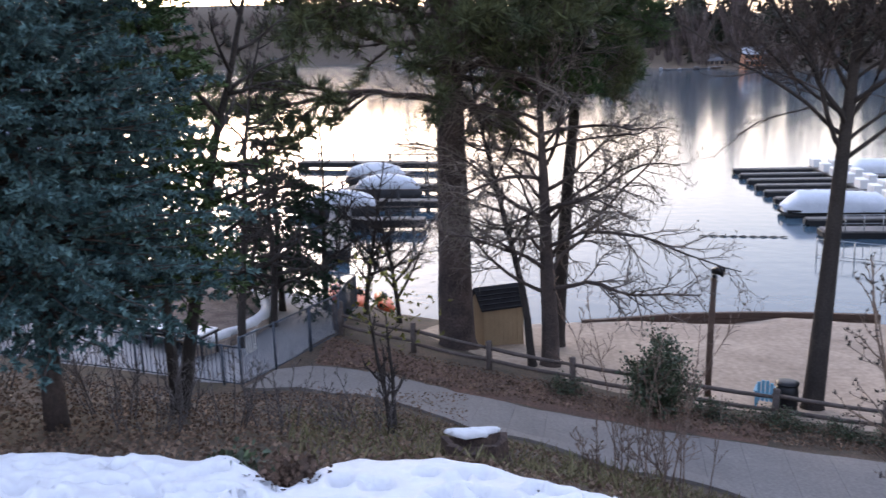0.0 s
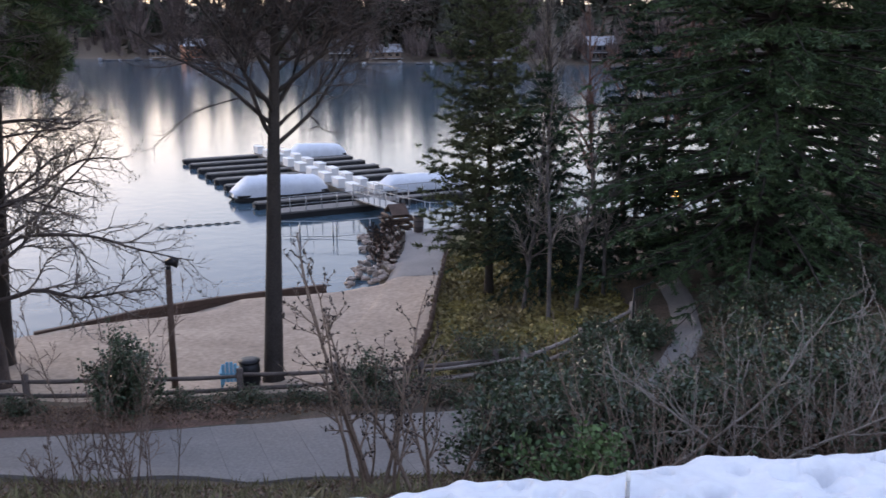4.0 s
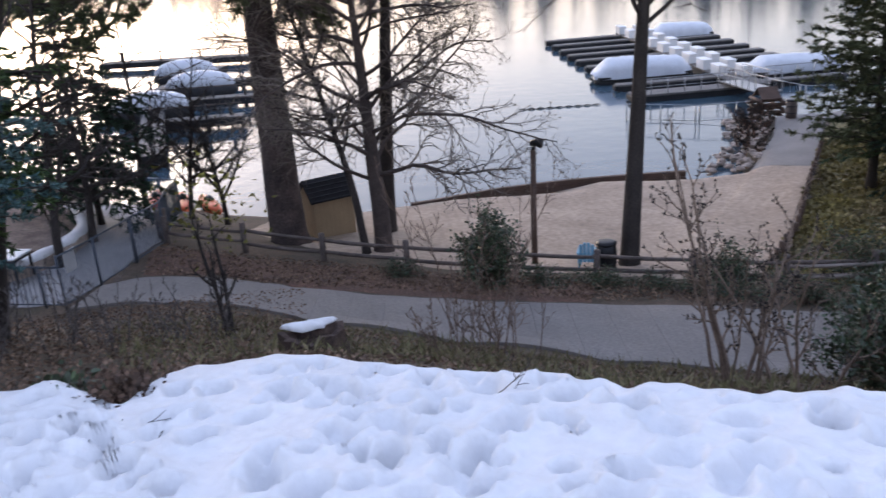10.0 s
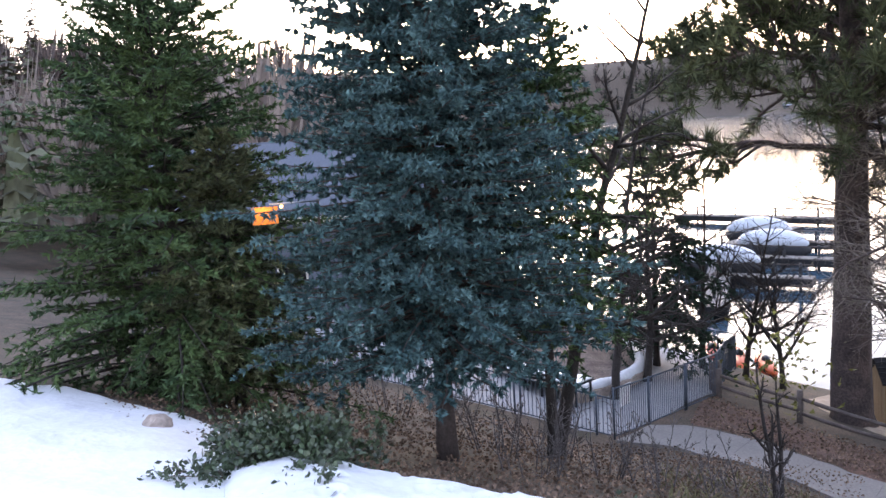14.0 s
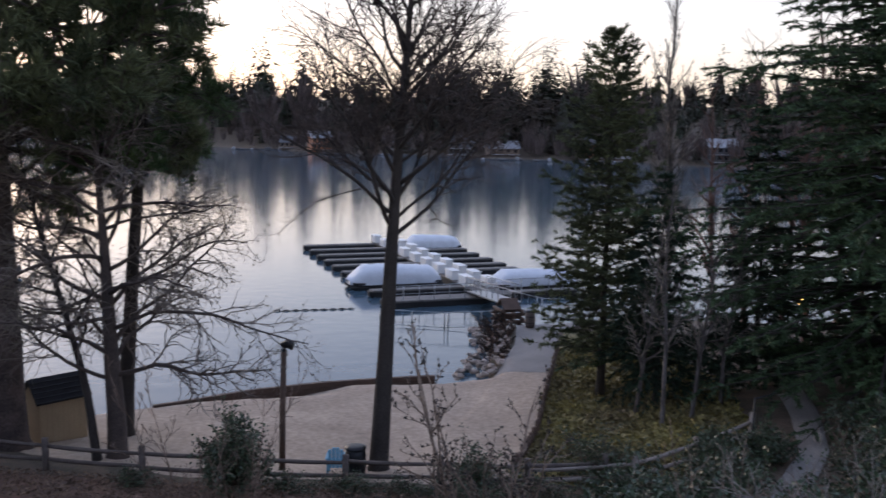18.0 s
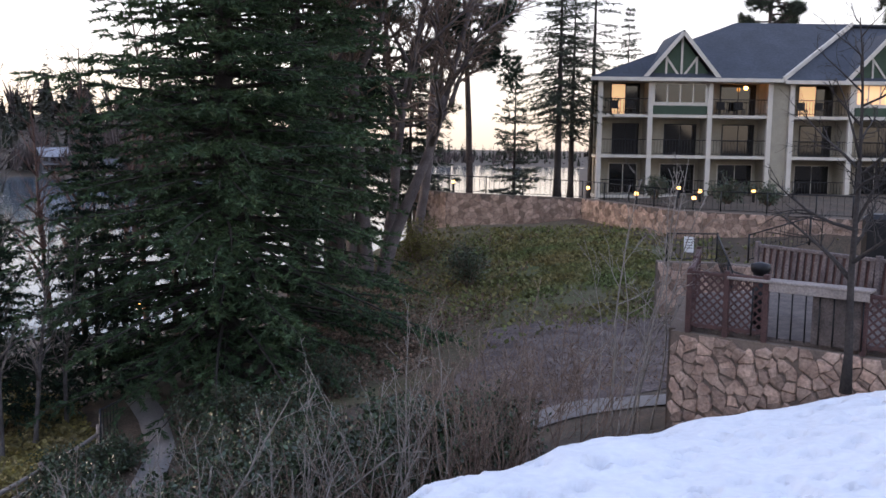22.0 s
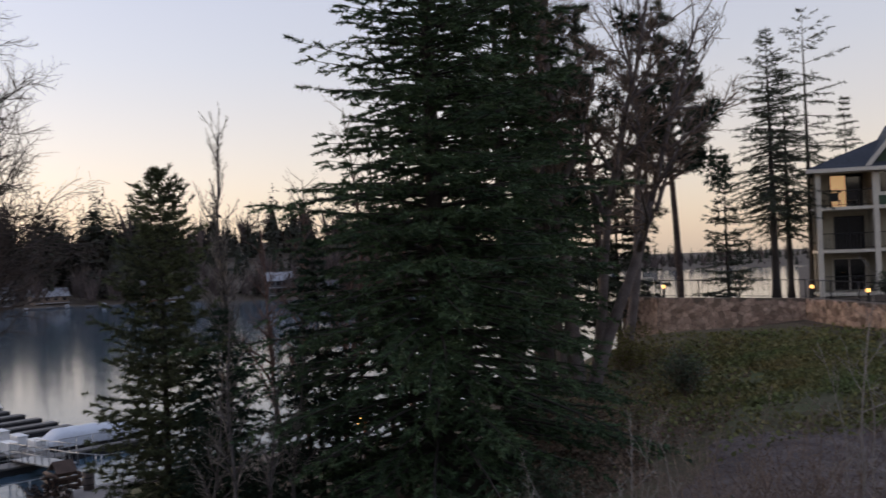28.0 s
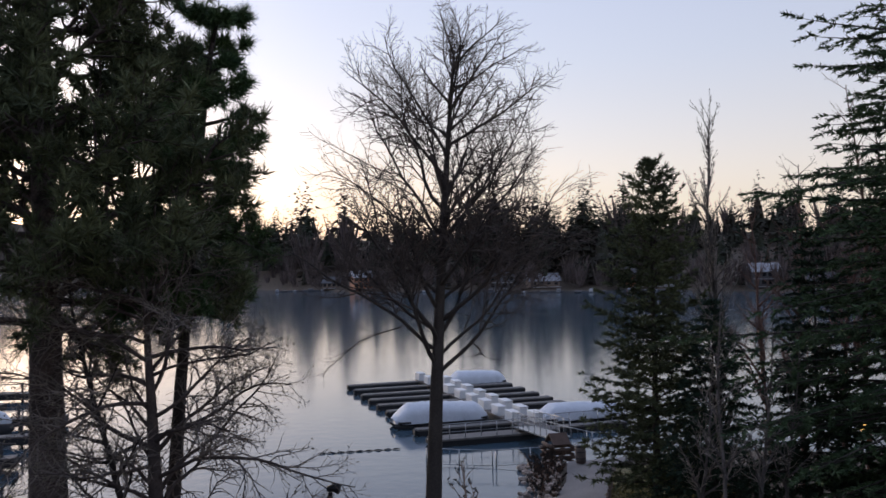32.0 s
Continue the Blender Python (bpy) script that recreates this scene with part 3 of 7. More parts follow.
def leafy_bush(name, base, size, seed, label, leaf=LEAF_DARK, leaves=3500, stems=26, leaf_size=0.06, category="shrub", group="", twigs=TWIG_BROWN, fill=0.5):
    rand = np.random.default_rng(seed)
    root = empty(name, base, label, category, group)
    lines, cs, ws = [], [], []
    sx, sy, sz = size
    for k in range(stems):
        a, lean_ = rand.random() * 6.28, rand.random() ** 0.6
        end = np.array([sx * lean_ * math.cos(a), sy * lean_ * math.sin(a), sz * (0.55 + 0.5 * rand.random()) * math.sqrt(max(0.12, 1 - lean_ ** 2 * 0.8))])
        t = np.linspace(0, 1, 6)[:, None]
        mid = end * np.array([0.35, 0.35, 0.6]) + rand.normal(0, 0.08, 3)
        pts = (1 - t) ** 2 * np.array([[0.12 * math.cos(a), 0.12 * math.sin(a), -0.1]]) + 2 * t * (1 - t) * mid + t * t * end
        lines.append((pts, np.linspace(0.025, 0.006, 6)))
        for i in range(2, 6):
            for q in range(3):
                d = unit(rand.normal(0, 1, 3) + np.array([0, 0, 0.4]))
                l = 0.28 * sz * (0.5 + rand.random()) * 0.8
                lines.append((np.stack([pts[i], pts[i] + d * l * 0.5, pts[i] + d * l]), np.array([0.008, 0.006, 0.004])))
                for s in np.linspace(0.2, 1, 4):
                    cs.append(pts[i] + d * l * s)
                    ws.append(d)
    tubes("stem_work", lines, 3, twigs, root)
    cs, ws = np.array(cs), np.array(ws)
    pick = rand.integers(0, len(cs), leaves)
    c = cs[pick] + rand.normal(0, 0.07, (leaves, 3))
    c[:, 2] = np.maximum(c[:, 2], 0.03)
    d = unit_rows(ws[pick] + rand.normal(0, 0.8, (leaves, 3)))
    s = unit_rows(np.cross(d, rand.normal(0, 1, (leaves, 3))))
    l = leaf_size * (0.7 + 0.6 * rand.random((leaves, 1)))
    quads = np.stack([c, c + d * l * 0.5 + s * l * 0.32, c + d * l, c + d * l * 0.5 - s * l * 0.32], 1)
    quad_mesh("leafage", quads, leaf, root)
    return root


# ---- large trees ----
BARK_BROWN = material("bark_brown", (0.1, 0.075, 0.065), 0.95, vary=0.4, scale=1.5, fine=18, bump=0.5, other=(0.055, 0.043, 0.04))
conifer("spruce_tree", at(75.4, 15.2), 14.8, 2.75, 11, "bluish-green spruce with dense drooping boughs on bare trunk", NEEDLE_BLUE, bare=0.125, whorls=66, per=14, slope=2, droop=0.12, tipup=0.08, twig=0.46, dense=16, blade=(0.105, 0.03), trunk=0.17, power=0.9, spread=0.75, bark=BARK_BROWN, ragged=0.2)
conifer("fir_tree", at(91.5, 20.5), 9.2, 3.9, 12, "dark green bushy conifer beside the spruce", NEEDLE_GREEN, bare=0.03, whorls=40, per=11, slope=6, droop=0.18, twig=0.55, dense=8, blade=(0.15, 0.03), trunk=0.3, power=0.55)
conifer("cedar_tree", (1.6, 32.8, ground_z(1.6, 32.8)), 28.0, 7.5, 13, "tall dark green cedar with layered drooping branches", NEEDLE_CEDAR, bare=0.03, whorls=70, per=12, slope=0, droop=0.22, tipup=0.06, twig=0.95, dense=9, blade=(0.19, 0.032), trunk=0.5, power=1.25, ragged=0.26, gap=0.08, spread=0.5)
pine("pine_tree", (-24.4, 20.1, ground_z(-24.4, 20.1)), 25.0, 0.68, 14, "massive ponderosa pine with furrowed brown trunk", crown_from=0.34, limbs=80, limb_len=7.6, clumps=2.0, per_tuft=24, width=0.026, tuft=0.48, shape=lambda u: 0.55 + 0.5 * math.sin(min(1, u * 1.15) * 3.0) - 0.22 * u)
pine("pine_tree", (-22.7, 23.5, ground_z(-22.7, 23.5)), 20.0, 0.3, 15, "dark pine with dense crown by the beach", crown_from=0.47, limbs=54, limb_len=3.3, clumps=1.3, per_tuft=20, width=0.022, tuft=0.42, bark=BARK_DARK, mat=NEEDLE_GREEN, lean=(0.045, 0.045))
TALL = dict(levels=3, count=(42, 13, 10, 0), least=0.0045, length=(4.6, 0.5, 0.5, 0.5), angle=(46, 40, 42, 40), thick=(0.055, 0.4, 0.5, 0.5), lift=(0.0, 0.04, 0.03, 0.02), wobble=(0.005, 0.11, 0.17, 0.2), ref=(1, 2.6, 1.2, 1))
bare_tree("bare_tree", (-12.85, 23.9, ground_z(-12.85, 23.9)), 17.0, 0.32, 16, "tall leafless tree with dark straight trunk", fine=BARK_BROWN, lean=(0.04, 0.015), shape=lambda u: 1.0 - 0.1 * u - 0.62 * u ** 6 + 0.35 * max(0, 0.6 - u) / 0.18, **{"from": (0.43, 0.22, 0.2, 0)}, **TALL)
spread_root, spread_lines, spread_tips = bare_tree("bare_tree", at(44.5, 29.3), 11.0, 0.34, 17, "spreading leafless tree with arching limbs", mat=BARK_BROWN, fine=TWIG_PALE, lean=(0.02, 0.02), count=(36, 15, 10, 0), least=0.0045, length=(6.6, 0.44, 0.48, 0.5), angle=(60, 48, 46, 40), thick=(0.07, 0.4, 0.5, 0.5), lift=(0.0, -0.035, -0.03, 0.0), wobble=(0.02, 0.13, 0.22, 0.25), ref=(1, 4, 1.6, 1), shape=lambda u: 1 - 0.45 * u, **{"from": (0.22, 0.25, 0.2, 0)})
held = np.array([p[i] for p, q, l in spread_lines if l == 3 for i in (len(p) // 2, -1)])
held = held[np.random.default_rng(71).random(len(held)) < 0.55]
tri_mesh("leafage", blades(held, np.tile([0, 0, -0.4], (len(held), 1)), 1, 0.085, 0.024, 0.8, np.random.default_rng(72)), material("withered_leaf", (0.17, 0.15, 0.1), 0.9, vary=0.4, scale=2, fine=20, bump=0, island=0.5), spread_root)
bare_tree("bare_tree", (-20.7, 20.3, ground_z(-20.7, 20.3)), 12.0, 0.15, 27, "thin leaning leafless tree", fine=TWIG_PALE, lean=(-0.11, -0.11), count=(26, 10, 7, 0), length=(2.2, 0.5, 0.5, 0.5), ref=(1, 1.6, 0.9, 1), **{"from": (0.3, 0.25, 0.2, 0)})
conifer("pine_tree", (-8.6, 34.5, ground_z(-8.6, 34.5)), 14.2, 2.5, 18, "slender green pine beside the beach walk", NEEDLE_PINE, bare=0.12, whorls=40, per=8, slope=12, droop=0.1, tipup=0.1, twig=0.6, dense=10, blade=(0.2, 0.028), trunk=0.18, power=0.5, ragged=0.3)
conifer("fir_tree", (-6.2, 33.2, ground_z(-6.2, 33.2)), 8.5, 2.2, 19, "small dark fir behind bare saplings", NEEDLE_DARK, bare=0.12, whorls=26, per=8, twig=0.6, dense=7, blade=(0.18, 0.03), trunk=0.12)
conifer("fir_tree", (-3.0, 36.0, ground_z(-3.0, 36.0)), 10.5, 2.6, 23, "dark fir among the bare shore trees", NEEDLE_DARK, bare=0.06, whorls=28, per=8, droop=0.2, twig=0.6, dense=7, blade=(0.22, 0.036), trunk=0.13, gap=0.1)
conifer("fir_tree", at(68.6, 18.4), 9.0, 1.75, 21, "deep green conifer crowding the blue spruce", NEEDLE_GREEN, bare=0.31, whorls=30, per=9, slope=4, droop=0.18, twig=0.42, dense=9, blade=(0.15, 0.03), trunk=0.13, power=0.5)
conifer("fir_tree", at(88.2, 19.0), 5.6, 1.6, 22, "small yellow-green conifer below the dark fir", NEEDLE_PINE, bare=0.1, whorls=26, per=9, slope=4, droop=0.18, twig=0.42, dense=9, blade=(0.15, 0.03), trunk=0.1, power=0.5)
conifer("fir_tree", at(61.8, 36), 9.8, 3.3, 20, "dark drooping fir beyond the pool yard", NEEDLE_DARK, bare=0.14, whorls=30, per=8, droop=0.4, twig=0.55, dense=7, blade=(0.22, 0.04), trunk=0.14, gap=0.25, power=0.9)
BARK_TALL = material("bark_tall_grey", (0.17, 0.14, 0.135), 0.95, vary=0.4, scale=1.5, fine=18, bump=0.5, other=(0.09, 0.072, 0.07))
UPRIGHT = dict(count=(15, 9, 8, 0), least=0.008, length=(6.2, 0.5, 0.48, 0.5), angle=(36, 40, 40, 40), thick=(0.2, 0.42, 0.5, 0.5), lift=(0.006, 0.035, 0.02, 0.01), wobble=(0.03, 0.1, 0.16, 0.2), ref=(1, 4, 1.8, 1), shape=lambda u: 1.05 - 0.45 * u)
for k, (x, y, h, r, lx, ly, low) in enumerate(((8.6, 42.4, 23, 0.42, -0.03, 0, 0.3), (9.0, 42.0, 19, 0.34, 0.36, 0.0, 0.34), (8.2, 42.6, 21, 0.3, -0.17, 0.02, 0.35), (9.3, 42.6, 22, 0.28, 0.16, 0.05, 0.34), (11.9, 46.6, 21, 0.3, 0.16, 0.03, 0.4), (6.4, 46.5, 22, 0.3, 0.02, 0, 0.35), (4.0, 48.0, 20, 0.26, -0.02, 0, 0.3))):
    bare_tree("bare_tree", (x, y, ground_z(x, y)), h, r, 40 + k, "tall grey-brown leafless tree with many upright stems", group="tall trees on the slope", mat=BARK_TALL, fine=TWIG_BROWN, lean=(lx, ly), **{"from": (low, 0.2, 0.2, 0)}, **UPRIGHT)
conifer("cedar_tree", (4.9, 39.6, ground_z(4.9, 39.6)), 25.5, 4.6, 65, "dark green cedar standing close behind another", NEEDLE_CEDAR, bare=0.2, whorls=44, per=9, slope=0, droop=0.2, tipup=0.05, twig=0.9, dense=7, blade=(0.24, 0.042), trunk=0.4, power=0.62, ragged=0.28, gap=0.12, spread=0.5)
pine("pine_tree", (7.4, 44.6, ground_z(7.4, 44.6)), 24.0, 0.55, 60, "old pine with orange-brown bark among the bare trees", crown_from=0.55, limbs=26, limb_len=3.6, per_tuft=16, tuft=0.4, width=0.022, mat=NEEDLE_GREY, bark=BARK_PINE)
for k in range(16):
    a_ = np.random.default_rng(900 + k)
    p_ = np.array([6.5 + 9.5 * a_.random(), 42.5 + 1.5 * a_.random(), 14 + 10 * a_.random()])
    c_ = p_ + a_.normal(0, 0.28, (60, 3))
    ob = tri_mesh("mistletoe", blades(c_, unit_rows(c_ - p_), 14, 0.3, 0.03, 0.6, a_), NEEDLE_DARK)
    tagged(ob, "dark mistletoe ball in the bare branches", "mistletoe", "mistletoe balls")
pine("pine_tree", (12.6, 53.5, 6.0), 21.0, 0.28, 58, "grey-green pine behind the tall bare trees", crown_from=0.3, limbs=38, limb_len=3.8, per_tuft=16, tuft=0.4, width=0.022, mat=NEEDLE_GREY)
conifer("fir_tree", (10.2, 56.5, 5.0), 19.0, 3.6, 62, "grey-green fir behind the tall bare trees", NEEDLE_GREY, bare=0.12, whorls=34, per=9, slope=-2, droop=0.16, twig=0.7, dense=8, blade=(0.26, 0.04), trunk=0.24, gap=0.12, power=0.6)
conifer("fir_tree", (14.0, 55.5, 5.8), 12.0, 2.6, 63, "grey-green fir behind the tall bare trees", NEEDLE_GREY, bare=0.2, whorls=26, per=8, slope=-2, droop=0.16, twig=0.6, dense=7, blade=(0.26, 0.04), trunk=0.18, gap=0.2, power=0.6)
pine("pine_tree", (18.6, 57.5, 8.0), 20.0, 0.26, 51, "slim pine with bare lower trunk", crown_from=0.42, limbs=34, limb_len=3.9, per_tuft=18, tuft=0.42, width=0.024, mat=NEEDLE_GREY)
conifer("fir_tree", (21.2, 56.0, 8.2), 9.6, 1.9, 52, "small open fir on the terrace edge", NEEDLE_GREY, bare=0.06, whorls=20, per=8, slope=2, droop=0.1, tipup=0.1, twig=0.5, dense=7, blade=(0.2, 0.026), trunk=0.13, gap=0.08, ragged=0.18)
SHAGGY = dict(slope=-6, droop=0.16, tipup=0.04, twig=0.55, dense=6, blade=(0.22, 0.022), ragged=0.35)
conifer("pine_tree", (24.3, 56.0, 8.6), 17.2, 2.5, 53, "tall shaggy pine beside the lodge", NEEDLE_GREY, bare=0.3, whorls=42, per=7, trunk=0.27, gap=0.25, power=0.62, **SHAGGY)
conifer("pine_tree", (25.9, 57.4, 8.6), 15.0, 2.2, 59, "tall shaggy pine beside the lodge", NEEDLE_GREY, bare=0.26, whorls=36, per=6, trunk=0.22, gap=0.3, power=0.6, **SHAGGY)
conifer("fir_tree", (28.4, 59.5, 8.6), 19.5, 2.9, 54, "tall sparse fir with open top beside the lodge", NEEDLE_GREY, bare=0.24, whorls=22, per=5, trunk=0.24, gap=0.28, power=0.42, **SHAGGY)
conifer("fir_tree", (32.4, 62.0, 8.8), 13.6, 1.5, 55, "small fir behind the lodge corner", NEEDLE_GREY, bare=0.2, whorls=26, per=6, twig=0.5, dense=7, blade=(0.22, 0.026), trunk=0.16, gap=0.1)
for k, (x, y, h) in enumerate(((48.6, 68.0, 21.5), (61.5, 65.5, 23.5))):
    pine("pine_tree", (x, y, 9.0), h, 0.35, 56 + k, "tall pine rising behind the lodge roof", crown_from=0.4, limbs=40, limb_len=4.2, per_tuft=20, tuft=0.5, width=0.028, mat=NEEDLE_GREY, shape=lambda u: 1 - 0.6 * u)
RED_TWIG = material("twig_red_brown", (0.18, 0.105, 0.085), 0.9, vary=0.4, scale=2, fine=20, bump=0)
bare_tree("poplar_tree", (-7.0, 38.0, ground_z(-7.0, 38.0)), 16.0, 0.14, 61, "slender pale poplar with upright twigs", mat=BARK_GREY, fine=BARK_PALE, least=0.009, count=(80, 8, 4, 0), length=(2.6, 0.45, 0.5, 0.5), angle=(17, 18, 22, 30), thick=(0.12, 0.4, 0.5, 0.5), lift=(0, 0.05, 0.04, 0.02), ref=(1, 1.8, 0.9, 1), shape=lambda u: 1 - 0.6 * u, **{"from": (0.12, 0.2, 0.2, 0)})
for k, (x, y, h) in enumerate(((-3.9, 40.5, 14), (-1.5, 42.0, 17), (-5.6, 44.5, 13), (0.8, 46.5, 18), (-2.8, 48.5, 15), (-0.2, 43.5, 16))):
    bare_tree("bare_tree", (x, y, ground_z(x, y)), h, 0.15, 70 + k, "reddish-brown leafless tree by the shore", group="shore trees", mat=RED_TWIG, count=(28, 9, 6, 0), length=(3.4, 0.45, 0.5, 0.5), angle=(42, 38, 38, 40), ref=(1, 2.5, 1.1, 1), **{"from": (0.25, 0.2, 0.2, 0)})


# ---- far forest ----
def sprays(x, y, z, h, w, n, rand, power=0.65, size=0.085, low=0.06):
    """Ragged conifer crown: n drooping triangles round an upright axis."""
    u = rand.random(n) ** 0.85
    a = rand.random(n) * 6.283
    tier = 0.75 + 0.35 * np.sin(u * 26 + rand.random() * 6)
    o = w * (1 - u) ** power * tier * (0.35 + 0.75 * rand.random(n))
    out = np.stack([np.cos(a), np.sin(a), np.full(n, -0.35)], 1)
    side = np.stack([-np.sin(a), np.cos(a), rand.normal(0, 0.25, n)], 1)
    c = np.stack([x + o * np.cos(a), y + o * np.sin(a), z + h * (low + (0.98 - low) * u)], 1)
    k = (h * size * (1.2 - u) * rand.uniform(0.7, 1.3, n))[:, None]
    core = np.array([x, y, z + h * 0.62])
    ring = [np.array([x + 0.42 * w * math.cos(q * 1.257), y + 0.42 * w * math.sin(q * 1.257), z + h * low]) for q in range(5)]
    solid = np.array([(ring[q], ring[(q + 1) % 5], core) for q in range(5)])
    return np.concatenate([np.stack([c - side * k * 0.6 - out * k * 0.4, c + side * k * 0.6 - out * k * 0.4, c + out * k], 1), solid])


def bare_sprays(x, y, z, h, n, rand):
    """Leafless crown seen from afar: loose upright slivers."""
    a, o = rand.random(n) * 6.283, h * 0.34 * np.sqrt(rand.random(n))
    f, t = rand.uniform(0.1, 0.55, n), rand.uniform(0.55, 1.0, n)
    foot = np.stack([x + 0.35 * o * np.cos(a), y + 0.35 * o * np.sin(a), z + h * f], 1)
    end = np.stack([x + o * np.cos(a), y + o * np.sin(a), z + h * t], 1)
    s_ = rand.normal(0, 0.02 * h, (n, 3))
    return np.stack([foot - s_, foot + s_, end], 1)


def far_forest():
    """Conifers in ranks up the far hillside, and rounder brown bare trees near the water."""
    rand = np.random.default_rng(3)
    tris, brown = [], []
    for k in range(2300):
        b = rand.uniform(-62, 112)
        back = rand.random() ** 0.75
        r = far_edge(b) + 7 + 225 * back
        x, y = -r * math.sin(radians(b)), r * math.cos(radians(b))
        z = ground_z(x, y)
        patch = 0.84 + 0.7 * noise.noise((b * 0.17, back * 2, 0.0)) + 0.6 * noise.noise((b * 0.8, back * 2, 5.0))
        h = rand.uniform(20, 34) * patch * (0.5 if b < -6 else 1) * (1.32 if rand.random() < 0.16 else 1)
        # past bearing 44 a larger share of paler brown crowns stands in for haze
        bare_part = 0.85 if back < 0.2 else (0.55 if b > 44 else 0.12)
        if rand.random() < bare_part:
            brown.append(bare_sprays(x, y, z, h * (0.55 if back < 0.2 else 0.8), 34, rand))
            continue
        tris.append(sprays(x, y, z, h, h * rand.uniform(0.2, 0.34), 64, rand, rand.uniform(0.45, 0.9), 0.09))
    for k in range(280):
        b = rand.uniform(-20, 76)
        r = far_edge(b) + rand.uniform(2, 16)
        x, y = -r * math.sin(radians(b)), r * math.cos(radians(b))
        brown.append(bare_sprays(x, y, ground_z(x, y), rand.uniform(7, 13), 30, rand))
        if k % 4 == 0:
            tris.append(sprays(x + 3, y + 8, ground_z(x, y), rand.uniform(16, 27), rand.uniform(3, 5), 44, rand, 0.6))
    for k in range(150):
        b = rand.uniform(15.0, 26.0)
        r = far_edge(b) + rand.uniform(35, 90)
        x, y = -r * math.sin(radians(b)), r * math.cos(radians(b))
        tris.append(sprays(x, y, ground_z(x, y), rand.uniform(28, 47) * (0.86 + 0.14 * math.sin(b * 2.2)), rand.uniform(4, 6.5), 90, rand, 0.7, 0.07))
    ob = tri_mesh("far_woods", np.concatenate(tris), FAR_TREES)
    tagged(ob, "dark conifer forest along the far lake shore", "forest", kind="stuff")
    # one grey-brown for the shore trees and for the hill's painted haze
    ob = tri_mesh("far_thicket", np.concatenate(brown), material("far_bare_and_haze_brown", (0.12, 0.092, 0.086), 0.95, vary=0.3, scale=0.05, fine=0.7, bump=0, island=0.4))
    tagged(ob, "brown leafless trees along the far shore, imitating haze on the hill", "forest", kind="stuff")


far_forest()


def near_woods():
    """Tall mixed wood on the bank beyond the pool yard."""
    rand = np.random.default_rng(8)
    green, brown = [], []
    for k in range(240):
        b, r = rand.uniform(72, 128), rand.uniform(62, 130)
        x, y = -r * math.sin(radians(b)), r * math.cos(radians(b))
        z, h = max(0, ground_z(x, y)), rand.uniform(13, 20) * (0.8 if b < 80 else 1)
        if rand.random() < 0.3:
            brown.append(bare_sprays(x, y, z, h, 90, rand))
        else:
            green.append(sprays(x, y, z, h, h * rand.uniform(0.14, 0.24), 150, rand, 0.6, 0.055, 0.12))
    olive = material("olive_conifers", (0.1, 0.11, 0.06), 0.9, vary=0.4, scale=0.2, fine=1.5, bump=0, other=(0.06, 0.06, 0.04), island=0.5)
    ob = tri_mesh("bank_woods", np.concatenate(green), olive)
    tagged(ob, "olive-green conifers on the bank beyond the pool yard", "forest", kind="stuff")
    ob = tri_mesh("bank_thicket", np.concatenate(brown), material("tan_bare_trees", (0.3, 0.25, 0.22), 0.95, vary=0.3, scale=0.2, fine=2, bump=0, island=0.4))
    tagged(ob, "pale tan leafless trees on the bank", "forest", kind="stuff")


near_woods()


# ---- houses and docks on the far shore ----
FAR_WALL = [material("far_wall_" + n, c, 0.85, vary=0.15, scale=0.3, fine=3, bump=0) for n, c in (("tan", (0.2, 0.15, 0.12)), ("grey", (0.11, 0.11, 0.12)), ("white", (0.4, 0.4, 0.42)), ("rust", (0.33, 0.15, 0.09)))]
FAR_ROOF = material("far_snowy_roof", (0.45, 0.46, 0.5), 0.8, vary=0.5, scale=0.15, fine=2, bump=0)
FAR_DARK = material("far_window_dark", (0.02, 0.02, 0.025), 0.2, vary=0.2, scale=1, fine=5, bump=0)


def far_house(b, extra, w, d, storeys, k):
    r = far_edge(b) + extra
    x, y = -r * math.sin(radians(b)), r * math.cos(radians(b))
    z = ground_z(x, y)
    root = empty("shore_house", (x, y, z), "distant lakeside house with pale snowy roof", "house", "far shore houses", rz=b + 20 * math.sin(k * 2.1))
    h = storeys * 2.8
    bm = bmesh.new()
    box(bm, -w / 2, -d / 2, -1.5, w / 2, d / 2, h)
    wall = part("wall", bm, FAR_WALL[k % 4], root)
    for s in (-1, 1):
        bm = bmesh.new()
        p = math.atan2(2.6, d / 2)
        L = math.hypot(2.6, d / 2) + 0.6
        box(bm, -w / 2 - 0.6, 0, 0, w / 2 + 0.6, L, 0.25, 0.0, Matrix.Translation((0, 0, h + 2.6)) @ Matrix.Rotation(-p if s > 0 else math.pi + p, 4, "X"))
        part("roof", bm, FAR_ROOF if k % 3 == 1 else FAR_WALL[1], root)
    for f in range(storeys):
        for q in range(4):
            bm = bmesh.new()
            cx = -w / 2 + w * (q + 0.5) / 4
            box(bm, cx - 0.8, -d / 2 - 0.06, f * 2.8 + 0.8, cx + 0.8, -d / 2 - 0.01, f * 2.8 + 2.2)
            part("window", bm, FAR_DARK, wall)
        bm = bmesh.new()
        box(bm, -w / 2, -d / 2 - 2.0, f * 2.8 - 0.2, w / 2, -d / 2 - 0.05, f * 2.8)
        part("balcony", bm, FAR_WALL[2], wall)


for k in range(18):
    far_house(4 + k * 3.9 + 1.3 * math.sin(k * 3.7), 5 + 9 * abs(math.sin(k * 1.9)), 9 + 4 * math.sin(k * 2.7) ** 2, 7, 1 + (k % 2), k)


